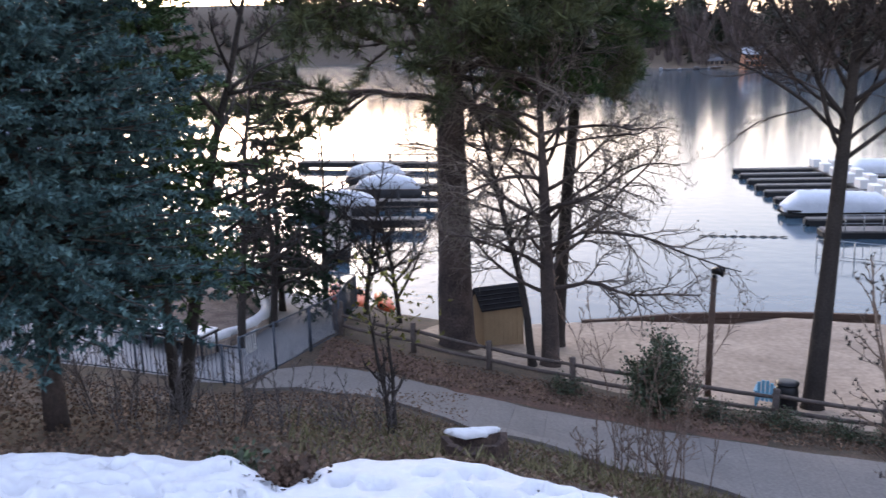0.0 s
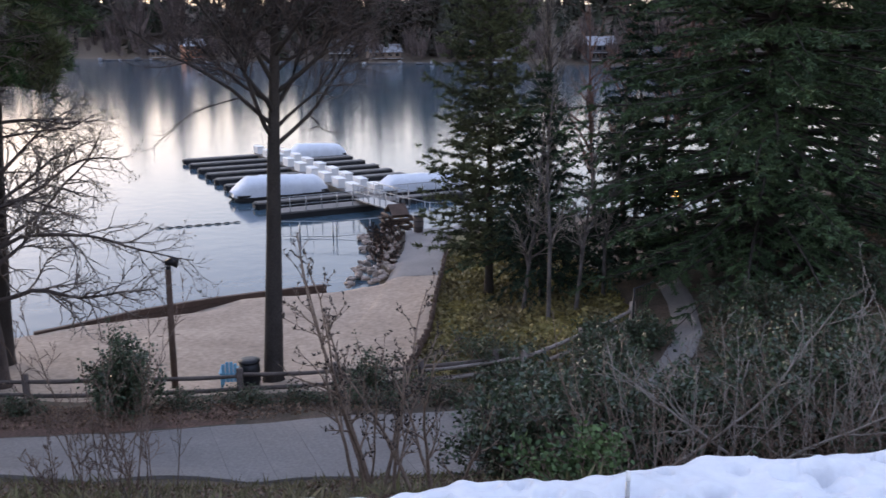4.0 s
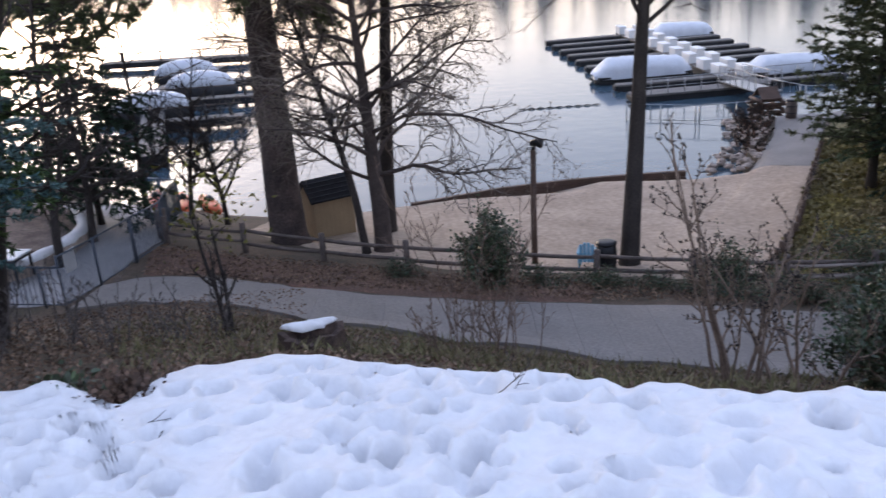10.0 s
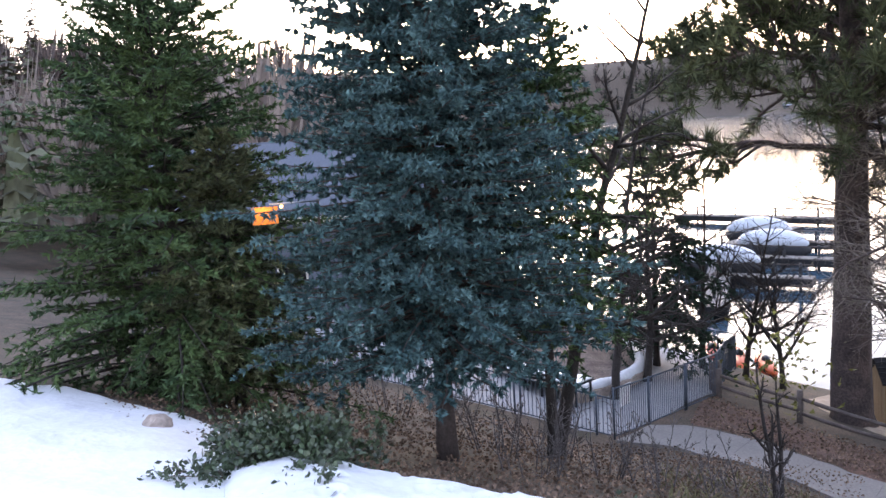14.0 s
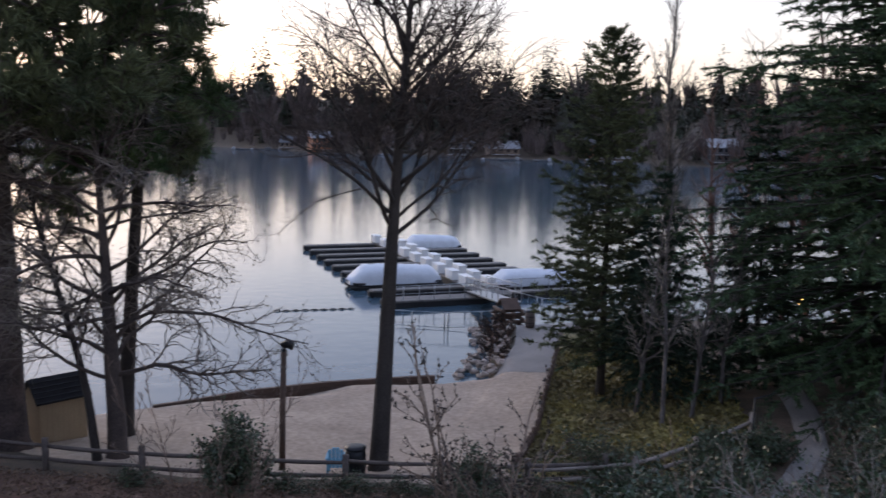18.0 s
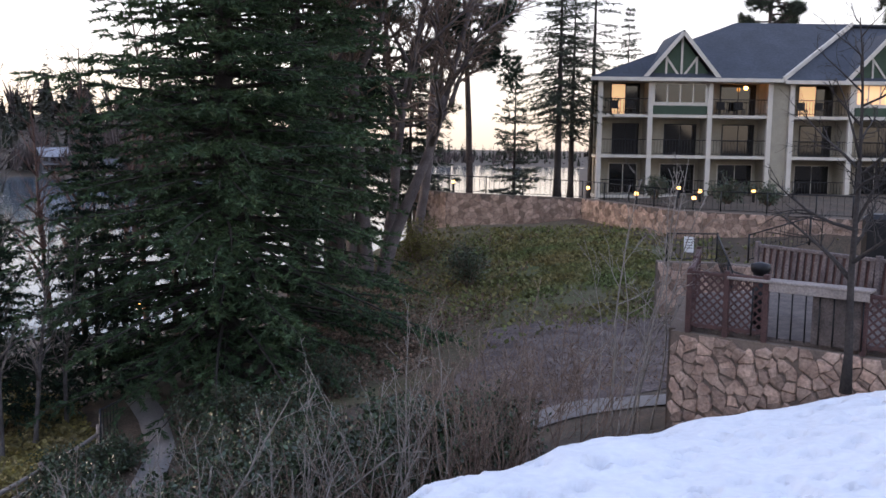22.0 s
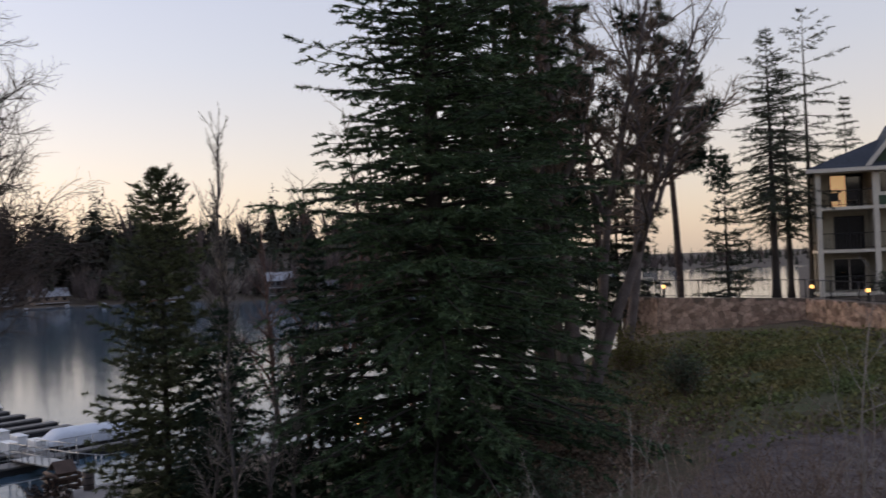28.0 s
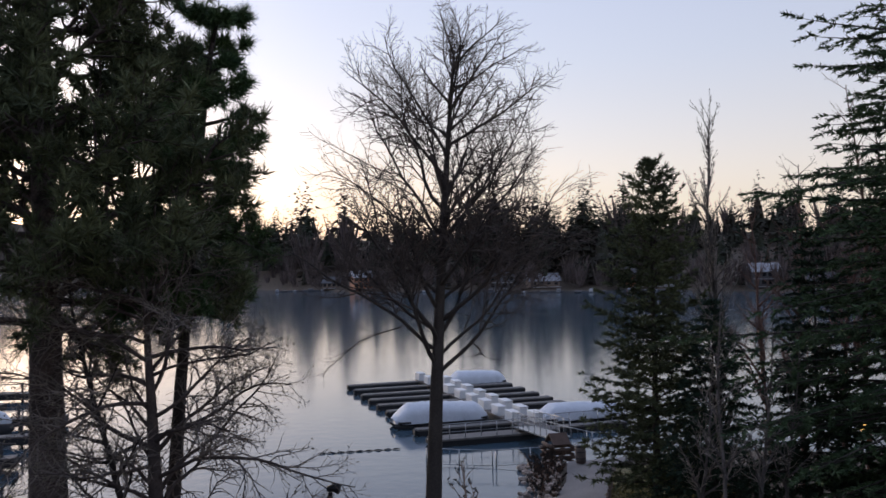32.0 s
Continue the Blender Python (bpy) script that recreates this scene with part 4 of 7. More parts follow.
def far_dock(b, n, k):
    r = far_edge(b) - 9
    x, y = -r * math.sin(radians(b)), r * math.cos(radians(b))
    root = empty("shore_dock", (x, y, 0), "distant pale floating dock with covered boats", "dock", "far shore docks", rz=b)
    bm = bmesh.new()
    box(bm, -n * 2.5, -1, -0.2, n * 2.5, 1, 0.5)
    part("float", bm, FAR_WALL[1], root)
    for q in range(n):
        bm = bmesh.new()
        x0 = -n * 2.5 + q * 5 + 2.1 * math.sin(q * 5.1 + k)
        box(bm, x0, -7, 0.1, x0 + 1.6 + 1.2 * ((q * 5 + k) % 2), -1.2, 0.7 + 0.7 * ((q * 7 + k) % 3 == 0), 0.25)
        part("covered_boat", bm, FAR_ROOF if (q * 3 + k) % 2 == 0 else FAR_WALL[(q + k) % 2], root)


for k, (b, n) in enumerate(((36, 5), (31.5, 2), (27.5, 3), (24, 2), (20.5, 3), (17.5, 2), (14, 3), (2.0, 3), (-12, 3), (44, 4), (58, 4), (64, 5), (70, 3))):
    far_dock(b, n, k)


# ---- more materials ----
RAIL_DARK = material("painted_rail", (0.17, 0.14, 0.16), 0.6, vary=0.4, scale=9, fine=45, bump=0.25, other=(0.05, 0.04, 0.05))
SIDING = material("grey_green_siding", (0.44, 0.395, 0.31), 0.85, vary=0.15, scale=2, fine=20, bump=0.1)
CREAM = material("cream_trim_paint", (0.68, 0.62, 0.53), 0.6, vary=0.1, scale=2, fine=20, bump=0.05)
GABLE_GREEN = material("dark_green_paint", (0.05, 0.085, 0.05), 0.7, vary=0.2, scale=2, fine=20, bump=0.05)
ROOFING = material("blue_grey_shingles", (0.06, 0.068, 0.085), 0.9, vary=0.25, scale=0.6, fine=6, bump=0.4)
DARK_METAL = material("dark_metal", (0.025, 0.025, 0.028), 0.45, metal=0.6, vary=0.2, scale=5, fine=40, bump=0.05)
GREY_METAL = material("blue_grey_metal", (0.07, 0.09, 0.12), 0.6, metal=0.1, vary=0.2, scale=4, fine=40, bump=0.05)
STEEL = material("galvanised_steel", (0.4, 0.41, 0.42), 0.4, metal=0.8, vary=0.2, scale=5, fine=40, bump=0.05)
OLD_WOOD = material("weathered_wood", (0.15, 0.12, 0.105), 0.9, vary=0.4, scale=3, fine=30, bump=0.3, other=(0.075, 0.06, 0.055))
PALE_WOOD = material("pale_weathered_wood", (0.33, 0.28, 0.25), 0.9, vary=0.3, scale=3, fine=30, bump=0.3)
DECK_STAIN = material("red_brown_stain", (0.1, 0.05, 0.045), 0.8, vary=0.35, scale=3, fine=30, bump=0.2)
DOCK_DARK = material("dock_float_black", (0.02, 0.02, 0.022), 0.7, vary=0.3, scale=2, fine=20, bump=0.1)
DOCK_TOP = material("dock_boards_grey", (0.2, 0.185, 0.17), 0.85, vary=0.3, scale=3, fine=25, bump=0.2)
WRAP = material("white_shrink_wrap", (0.64, 0.67, 0.72), 0.4, vary=0.08, scale=1.5, fine=8, bump=0.1)
BOX_WHITE = material("white_plastic", (0.78, 0.78, 0.77), 0.5, vary=0.08, scale=2, fine=20, bump=0.02)
STONE = material("rust_stone", (0.52, 0.38, 0.3), 0.9, vary=0.4, scale=3.0, fine=18, bump=0.5, other=(0.3, 0.2, 0.155), each=0.42)
STONE_MIX = material("rust_stone_mix", (0.52, 0.38, 0.3), 0.9, vary=0.4, scale=3.0, fine=18, bump=0.5, other=(0.3, 0.2, 0.155), island=0.42)
MORTAR = material("grey_mortar", (0.19, 0.145, 0.115), 0.95, vary=0.25, scale=3, fine=30, bump=0.3)
ROCK = material("grey_boulder", (0.43, 0.35, 0.295), 0.9, vary=0.35, scale=1.8, fine=12, bump=0.5)
SHED_TAN = material("tan_panel_siding", (0.42, 0.31, 0.19), 0.85, vary=0.12, scale=1.5, fine=20, bump=0.1)
SHED_ROOF = material("black_shingles", (0.035, 0.035, 0.04), 0.95, vary=0.3, scale=2, fine=15, bump=0.4)
BLUE_PAINT = material("blue_paint", (0.17, 0.4, 0.55), 0.6, vary=0.15, scale=3, fine=20, bump=0.05)
ORANGE = material("orange_plastic", (0.75, 0.13, 0.03), 0.45, vary=0.15, scale=2, fine=20, bump=0.02)
GLASS_DARK = bpy.data.materials.new("dark_window_glass")
GLASS_DARK.use_nodes = True
gp = GLASS_DARK.node_tree.nodes["Principled BSDF"]
gp.inputs["Base Color"].default_value = (0.01, 0.011, 0.013, 1)
gp.inputs["Roughness"].default_value = 0.04
gp.inputs["Specular IOR Level"].default_value = 0.8
LAMP_WARM = glow("warm_lamp_glass", (1.0, 0.5, 0.15), 3.5)
# emissive glass standing in for the sunset's reflection, with no lamp behind it
SUNSET_PANE = glow("sunset_reflection_pane", (1.0, 0.62, 0.32), 0.45)

# ---- balcony rail in front of the camera ----
# near-black for the rail's inner face: its shadow is put into the colour
RAIL_SHADE = material("shaded_rail_face", (0.012, 0.011, 0.013), 0.6, vary=0.3, scale=6, fine=60, bump=0.1)
rail = empty("balcony_rail", (0, 0, 11.45), "dark painted flat balcony handrail with worn frosty top", "railing", kind="structure", rz=27.4)
rail.matrix_basis = pose(0, 0, 11.445, 0, -1.1, 27.4)
bm = bmesh.new()
box(bm, -1.2, 1.03, -0.03, 1.35, 1.135, 0.0, bevel=0.006)
part("top_board", bm, RAIL_DARK, rail, "worn mauve-grey top board")
bm = bmesh.new()
box(bm, -1.2, 1.034, -0.24, 1.35, 1.12, -0.032, bevel=0.004)
part("face_board", bm, RAIL_SHADE, rail)


def slab(name, parent, mat, x0, y0, z0, x1, y1, z1, bevel=0.0, label=""):
    bm = bmesh.new()
    box(bm, x0, y0, z0, x1, y1, z1, bevel)
    return part(name, bm, mat, parent, label)


def beam(name, parent, mat, a, b, w, h, label="", bevel=0.0):
    """A straight square bar from a to b (w across, h high)."""
    a, b = Vector(a), Vector(b)
    d = b - a
    bm = bmesh.new()
    rot = d.to_track_quat("X", "Z").to_matrix().to_4x4()
    box(bm, 0, -w / 2, -h / 2, d.length, w / 2, h / 2, bevel, Matrix.Translation(a) @ rot)
    return part(name, bm, mat, parent, label)


def rod(name, parent, mat, a, b, r, sides=6, label=""):
    return tubes(name, [(np.array([a, b], float), np.array([r, r]))], sides, mat, parent, label)


# ---- lodge ----
def lodge():
    root = empty("lodge", (26.93, 55.46, 9.3), "three-storey lodge with cream balcony frames and blue-grey roof", "building", rz=-17.14)
    F = (-0.35, 2.35, 5.05, 7.3)
    # back walls with lap siding boards
    for name, x0, x1, y in (("wall", 0.0, 11.3, 1.9), ("wall", 12.6, 27.0, 2.1)):
        w = slab(name, root, SIDING, x0, y, -2.0, x1, y + 0.3, 7.3)
        k = 0
        z = -0.3
        while z < 7.25:
            beam("siding_board", w, SIDING, (x0 + 0.05, y - 0.012, z + 0.1), (x1 - 0.05, y - 0.012, z + 0.1), 0.03, 0.17)
            z += 0.2
    t = slab("corner_tower", root, SIDING, 11.45, 0.1, -2.0, 12.6, 12, 7.3)
    for k in range(38):
        beam("siding_board", t, SIDING, (11.47, 0.088, -0.2 + k * 0.2), (12.58, 0.088, -0.2 + k * 0.2), 0.03, 0.17)
    beam("end_wall", root, SIDING, (0.1, 0.2, 2.65), (2.7, 13.8, 2.65), 0.2, 9.3)
    slab("rear_wall", root, SIDING, 2.6, 13.7, -2.0, 27, 14, 7.3)
    # floor slabs with cream edge beams
    for x0, x1 in ((-0.1, 11.45), (12.6, 27.0)):
        for i, z in enumerate(F[:3]):
            slab("balcony_floor", root, CREAM, x0, -0.05, z - 0.22, x1, 2.0, z - 0.02, 0.01)
        slab("eave_beam", root, CREAM, x0, -0.08, 7.12, x1, 0.16, 7.34, 0.01)
    # posts
    for x in (0.06, 3.4, 7.35, 11.3, 12.75, 16.7, 21.2, 25.2):
        slab("post", root, CREAM, x - 0.16, -0.14, -1.2, x + 0.16, 0.18, 7.2, 0.015)
    # bays
    rand = random.Random(4)
    for x0, x1, gable in ((0.22, 3.24, 0), (3.56, 7.19, 1), (7.51, 11.14, 0), (12.9, 16.5, 0), (16.9, 21.0, 1), (21.4, 25.0, 0)):
        wall_y = 1.9 if x0 < 12 else 2.1
        for i, z in enumerate(F[:3]):
            if gable and i == 2:
                continue
            # sliding door and its frame
            dx0 = x0 + (x1 - x0) * (0.3 if i != 1 else 0.36)
            dx1 = x1 - 0.25
            door = slab("sliding_door", root, CREAM if i == 0 else DARK_METAL, dx0 - 0.07, wall_y - 0.07, z, dx1 + 0.07, wall_y - 0.02, z + 2.12)
            # two top-floor panes glow to imitate the sunset mirrored in them
            lit = (i == 2 and not gable and x0 in (0.22, 12.9))
            mid = (dx0 + dx1) / 2
            slab("pane", door, SUNSET_PANE if lit else GLASS_DARK, dx0, wall_y - 0.095, z + 0.06, mid - 0.03, wall_y - 0.075, z + 2.05)
            slab("pane", door, GLASS_DARK, mid + 0.03, wall_y - 0.095, z + 0.06, dx1, wall_y - 0.075, z + 2.05)
            # railing
            r = slab("railing", root, DARK_METAL, x0, -0.02, z + 0.98, x1, 0.03, z + 1.03)
            slab("bottom_rail", r, DARK_METAL, x0, -0.01, z + 0.08, x1, 0.02, z + 0.11)
            n = int((x1 - x0) / 0.2)
            for k in range(1, n):
                xx = x0 + (x1 - x0) * k / n
                slab("baluster", r, DARK_METAL, xx - 0.01, -0.005, z + 0.1, xx + 0.01, 0.015, z + 0.98)
        # side walls between bays
        slab("bay_wall", root, SIDING, x1 + 0.06, 0.2, -1.0, x1 + 0.24, wall_y, 7.2)
        if gable:
            # window band with green panel under it
            slab("panel", root, GABLE_GREEN, x0, -0.04, 5.06, x1, 0.08, 5.62)
            win = slab("window", root, CREAM, x0 - 0.05, -0.06, 5.62, x1 + 0.05, 0.06, 7.2, 0.01)
            n = 4 if x0 < 12 else 5
            for k in range(n):
                a = x0 + 0.12 + (x1 - x0 - 0.2) * k / n
                b = x0 + 0.02 + (x1 - x0 - 0.2) * (k + 1) / n
                # the first three panes glow as a painted sunset reflection
                slab("pane", win, SUNSET_PANE if (x0 > 12 and k < 3) else GLASS_DARK, a, -0.075, 5.85, b, -0.062, 7.05)
            gx0, gx1 = x0 - 0.75, x1 + 0.7
            cx, pz, bz = (gx0 + gx1) / 2, 10.35, 7.28
            # gable face
            bm = bmesh.new()
            f = bm.faces.new([bm.verts.new(v) for v in ((gx0 + 0.35, -0.02, bz), (gx1 - 0.35, -0.02, bz), (cx, -0.02, pz - 0.25))])
            ext = bmesh.ops.extrude_face_region(bm, geom=[f])
            bmesh.ops.translate(bm, vec=(0, 0.2, 0), verts=[e for e in ext["geom"] if isinstance(e, bmesh.types.BMVert)])
            face = part("gable", root and bm, GABLE_GREEN, root)
            # half-timbering
            slab("timber", face, CREAM, x0 - 0.1, -0.09, bz - 0.06, x1 + 0.1, -0.02, bz + 0.12)
            beam("timber", face, CREAM, (cx, -0.06, bz), (cx, -0.06, pz - 0.3), 0.07, 0.14)
            for s in (-1, 1):
                beam("timber", face, CREAM, (cx, -0.06, bz + 0.08), (cx + s * 1.05, -0.06, bz + 1.55), 0.07, 0.13)
                beam("timber", face, CREAM, (cx + s * 1.0, -0.058, bz), (cx + s * 1.0, -0.058, bz + 1.5), 0.06, 0.12)
                # barge board and roof half
                ex = gx1 if s > 0 else gx0
                beam("barge_board", face, CREAM, (ex + s * 0.1, -0.42, bz - 0.1), (cx, -0.42, pz), 0.08, 0.26)
                bm = bmesh.new()
                q = [(ex + s * 0.12, -0.45, bz - 0.05), (cx, -0.45, pz + 0.08), (cx, 5.6, pz + 0.08), (ex + s * 0.12, 0.6, bz - 0.05)]
                vs = [bm.verts.new(v) for v in q]
                f = bm.faces.new(vs if s > 0 else vs[::-1])
                ext = bmesh.ops.extrude_face_region(bm, geom=[f])
                bmesh.ops.translate(bm, vec=(0, 0, 0.1), verts=[e for e in ext["geom"] if isinstance(e, bmesh.types.BMVert)])
                part("gable_roof", bm, ROOFING, root)
    # main roofs
    planes = [[(-0.7, -0.55, 7.3), (11.95, -0.55, 7.3), (19.3, 7, 11.9), (10.9, 7, 11.9)],
              [(2.0, 14.5, 7.3), (-0.7, -0.55, 7.3), (10.9, 7, 11.9)],
              [(27, 14.5, 7.3), (2.0, 14.5, 7.3), (10.9, 7, 11.9), (27, 7, 11.9)],
              [(12.0, -0.45, 7.22), (28, -0.45, 7.22), (28, 7.4, 11.75), (19.35, 7.4, 11.75)]]
    for p in planes:
        bm = bmesh.new()
        f = bm.faces.new([bm.verts.new(v) for v in p])
        ext = bmesh.ops.extrude_face_region(bm, geom=[f])
        bmesh.ops.translate(bm, vec=(0, 0, 0.12), verts=[e for e in ext["geom"] if isinstance(e, bmesh.types.BMVert)])
        part("roof", bm, ROOFING, root)
    beam("rake_board", root, CREAM, (11.95, -0.58, 7.4), (19.4, 6.95, 12.05), 0.12, 0.3)
    slab("fascia", root, CREAM, -0.7, -0.62, 7.18, 11.95, -0.56, 7.42)
    slab("fascia", root, CREAM, 12.1, -0.52, 7.1, 28, -0.46, 7.34)
    # hanging balcony lamps
    for x, z in ((10.0, 6.9),):
        bm = bmesh.new()
        bmesh.ops.create_uvsphere(bm, u_segments=10, v_segments=6, radius=0.14)
        bmesh.ops.translate(bm, vec=(x, 1.0, z), verts=bm.verts)
        part("balcony_lamp", bm, glow("orange_lamp", (1.0, 0.4, 0.1), 9), root, "small glowing orange balcony lamp")


lodge()


def balcony_set(px, floor):
    """A small dark patio chair pair on an upper balcony."""
    m = pose(26.93, 55.46, 9.3, 0, 0, -17.14)
    ob = empty("patio_chair", m @ Vector((px, 0.9, floor)), "dark patio chair on the lodge balcony", "chair", "balcony chairs", rz=-17)
    slab("seat", ob, DARK_METAL, -0.28, -0.28, 0.4, 0.28, 0.28, 0.46, 0.01)
    slab("backrest", ob, DARK_METAL, -0.28, 0.24, 0.46, 0.28, 0.29, 0.95, 0.01)
    for sx in (-0.25, 0.25):
        for sy in (-0.25, 0.25):
            slab("leg", ob, DARK_METAL, sx - 0.02, sy - 0.02, 0, sx + 0.02, sy + 0.02, 0.42)


for px, fl in ((1.2, 5.05), (2.3, 5.05), (8.4, 5.05), (9.6, 5.05), (13.8, 5.05), (15.0, 5.05), (23, 5.05)):
    balcony_set(px, fl - 0.02)


# ---- stone walls: each visible stone a piece ----
def cut_cell(cell, at_point, away):
    """Keeps the part of a convex cell on the near side of a line."""
    kept = []
    for j in range(len(cell)):
        u, v = cell[j], cell[(j + 1) % len(cell)]
        du, dv = float(np.dot(u - at_point, away)), float(np.dot(v - at_point, away))
        if du <= 0:
            kept.append(u)
        if du * dv < 0:
            kept.append(u + (v - u) * (du / (du - dv)))
    return kept


def stone_wall(name, line, tops, bottoms, thick, label, size=0.42, seed=1):
    """Rubble wall along a plan line; stones lie proud of a mortar core on the front side."""
    rand = np.random.default_rng(seed)
    root = empty(name, (0, 0, 0), label, "wall", kind="structure")
    n = len(line)
    for i in range(n - 1):
        a, b = np.array(line[i], float), np.array(line[i + 1], float)
        d = (b - a) / np.linalg.norm(b - a)
        nrm = np.array([-d[1], d[0]])
        if np.dot(nrm, -a) < 0:
            nrm = -nrm
        q = [a, b, b - nrm * thick, a - nrm * thick]
        bm = bmesh.new()
        lo = [bm.verts.new((p[0], p[1], bottoms[i] if k in (0, 3) else bottoms[i + 1])) for k, p in enumerate(q)]
        hi = [bm.verts.new((p[0], p[1], tops[i] if k in (0, 3) else tops[i + 1])) for k, p in enumerate(q)]
        for f in ([lo[3], lo[2], lo[1], lo[0]], hi, *[[lo[k], lo[(k + 1) % 4], hi[(k + 1) % 4], hi[k]] for k in range(4)]):
            bm.faces.new(f)
        bmesh.ops.recalc_face_normals(bm, faces=bm.faces)
        part("core", bm, MORTAR, root)
        L = float(np.linalg.norm(b - a))
        H = max(tops[i] - bottoms[i], tops[i + 1] - bottoms[i + 1])
        nx, nz = max(1, int(round(L / size))), max(1, int(round(H / (size * 0.72))))
        gx, gz = L / nx, H / nz
        seeds = {(p, q): np.array([(p + 0.5 + rand.uniform(-0.5, 0.5)) * gx, (q + 0.5 + rand.uniform(-0.5, 0.5)) * gz]) for p in range(-1, nx + 1) for q in range(-1, nz + 1)}
        for p in range(nx):
            for q in range(nz):
                c0 = seeds[(p, q)]
                high = np.interp(c0[0] / L, [0, 1], [tops[i] - bottoms[i], tops[i + 1] - bottoms[i + 1]])
                x0, x1, z0, z1 = max(0, c0[0] - 2 * gx), min(L, c0[0] + 2 * gx), max(0, c0[1] - 2 * gz), min(high, c0[1] + 2 * gz)
                if z1 - c0[1] < 0.04:
                    continue
                cell = [np.array(v) for v in ((x0, z0), (x1, z0), (x1, z1), (x0, z1))]
                for dp in (-2, -1, 0, 1, 2):
                    for dq in (-2, -1, 0, 1, 2):
                        other = seeds.get((p + dp, q + dq))
                        if other is not None and (dp or dq):
                            cell = cut_cell(cell, (c0 + other) / 2, other - c0)
                if len(cell) < 3:
                    continue
                mid = sum(cell) / len(cell)
                bot = bottoms[i] + (bottoms[i + 1] - bottoms[i]) * mid[0] / L
                k = len(cell)
                out = rand.uniform(0.025, 0.075)
                verts, faces = [], []
                for o, sc in ((-0.01, 1.0), (out * 0.75, 0.97), (out, 0.84)):
                    for v in cell:
                        w = mid + (v - mid) * sc * (1 - 0.012 / (np.linalg.norm(v - mid) + 0.02))
                        c = a + d * w[0]
                        verts.append((c[0] + nrm[0] * o, c[1] + nrm[1] * o, bot + w[1] + rand.normal(0, 0.006)))
                for lay in range(2):
                    for j in range(k):
                        j2 = (j + 1) % k
                        faces.append((lay * k + j, lay * k + j2, (lay + 1) * k + j2, (lay + 1) * k + j))
                faces.append(tuple(2 * k + j for j in range(k)))
                if np.dot(np.array([d[1], -d[0]]), nrm) < 0:
                    faces = [f[::-1] for f in faces]
                STONES.append((root, verts, faces))
    return root


STONES = []
stone_wall("terrace_wall", [(14.2, 55.5), (15.2, 51.4), (22.5, 48.2), (23.6, 40.0), (29.0, 33.5), (35.0, 26.5)], [9.3, 9.3, 9.1, 9.0, 9.0, 9.0], [6.5, 6.4, 6.3, 6.2, 6.2, 6.2], 0.6, "rust-coloured rubble stone terrace wall", 0.36, 2)
stone_wall("stone_planter", [(16.2, 28.4), (18.2, 27.6), (21.0, 23.5)], [8.05, 8.05, 8.0], [5.4, 5.4, 5.8], 0.5, "rust-coloured stone stair wall", 0.36, 3)
stone_wall("deck_wall", [(11.5, 18.6), (9.3, 15.3)], [8.6, 8.6], [5.2, 6.0], 0.3, "rust-coloured flagstone return wall under the deck", 0.34, 6)
stone_wall("deck_wall", [(8.9, 15.14), (10.3, 13.3), (12.6, 10.3)], [8.62, 8.62, 8.6], [5.6, 6.6, 7.2], 0.4, "rust-coloured flagstone wall under the deck", 0.25, 4)


# ---- terrace railing with post lamps ----
def picket_rail(name, line, zs, height, label, mat=DARK_METAL, gap=0.16, posts=2.2, r=0.011, category="railing", lamps=(), group=""):
    root = empty(name, (0, 0, 0), label, category, group)
    for i in range(len(line) - 1):
        a, b = np.array([*line[i], zs[i]], float), np.array([*line[i + 1], zs[i + 1]], float)
        up = np.array([0, 0, 1.0])
        rod("top_rail", root, mat, a + up * height, b + up * height, 0.026)
        rod("bottom_rail", root, mat, a + up * 0.1, b + up * 0.1, 0.018)
        L = float(np.linalg.norm(b - a))
        for k in range(int(L / posts) + 1):
            p = a + (b - a) * min(1, k * posts / L)
            rod("post", root, mat, p, p + up * (height + 0.04), 0.035)
        for k in range(1, int(L / gap)):
            p = a + (b - a) * k * gap / L
            rod("picket", root, mat, p + up * 0.1, p + up * height, r, 4)
    return root


picket_rail("terrace_railing", [(14.6, 55.2), (15.5, 51.8), (22.7, 48.6), (24.0, 40.3), (29.2, 34.0), (35.2, 27.0)], [9.3, 9.3, 9.1, 9.0, 9.0, 9.0], 1.0, "black metal picket railing along the terrace", gap=0.3)


def post_lamp(p):
    ob = empty("post_lamp", p, "glowing amber lantern on a short dark post", "lamp", "terrace lanterns")
    slab("post", ob, DARK_METAL, -0.06, -0.06, 0, 0.06, 0.06, 0.5, 0.01)
    slab("lantern", ob, LAMP_WARM, -0.08, -0.08, 0.51, 0.08, 0.08, 0.68, 0.02, "glowing amber glass lantern")
    slab("cap", ob, DARK_METAL, -0.12, -0.12, 0.685, 0.12, 0.12, 0.73, 0.02)


for p in ((15.9, 52.3, 9.3), (23.2, 48.9, 9.1), (24.0, 44.5, 9.0), (24.9, 40.2, 9.0), (27.0, 43.0, 9.2), (27.8, 46.5, 9.2), (30.0, 42.5, 9.2)):
    post_lamp(p)


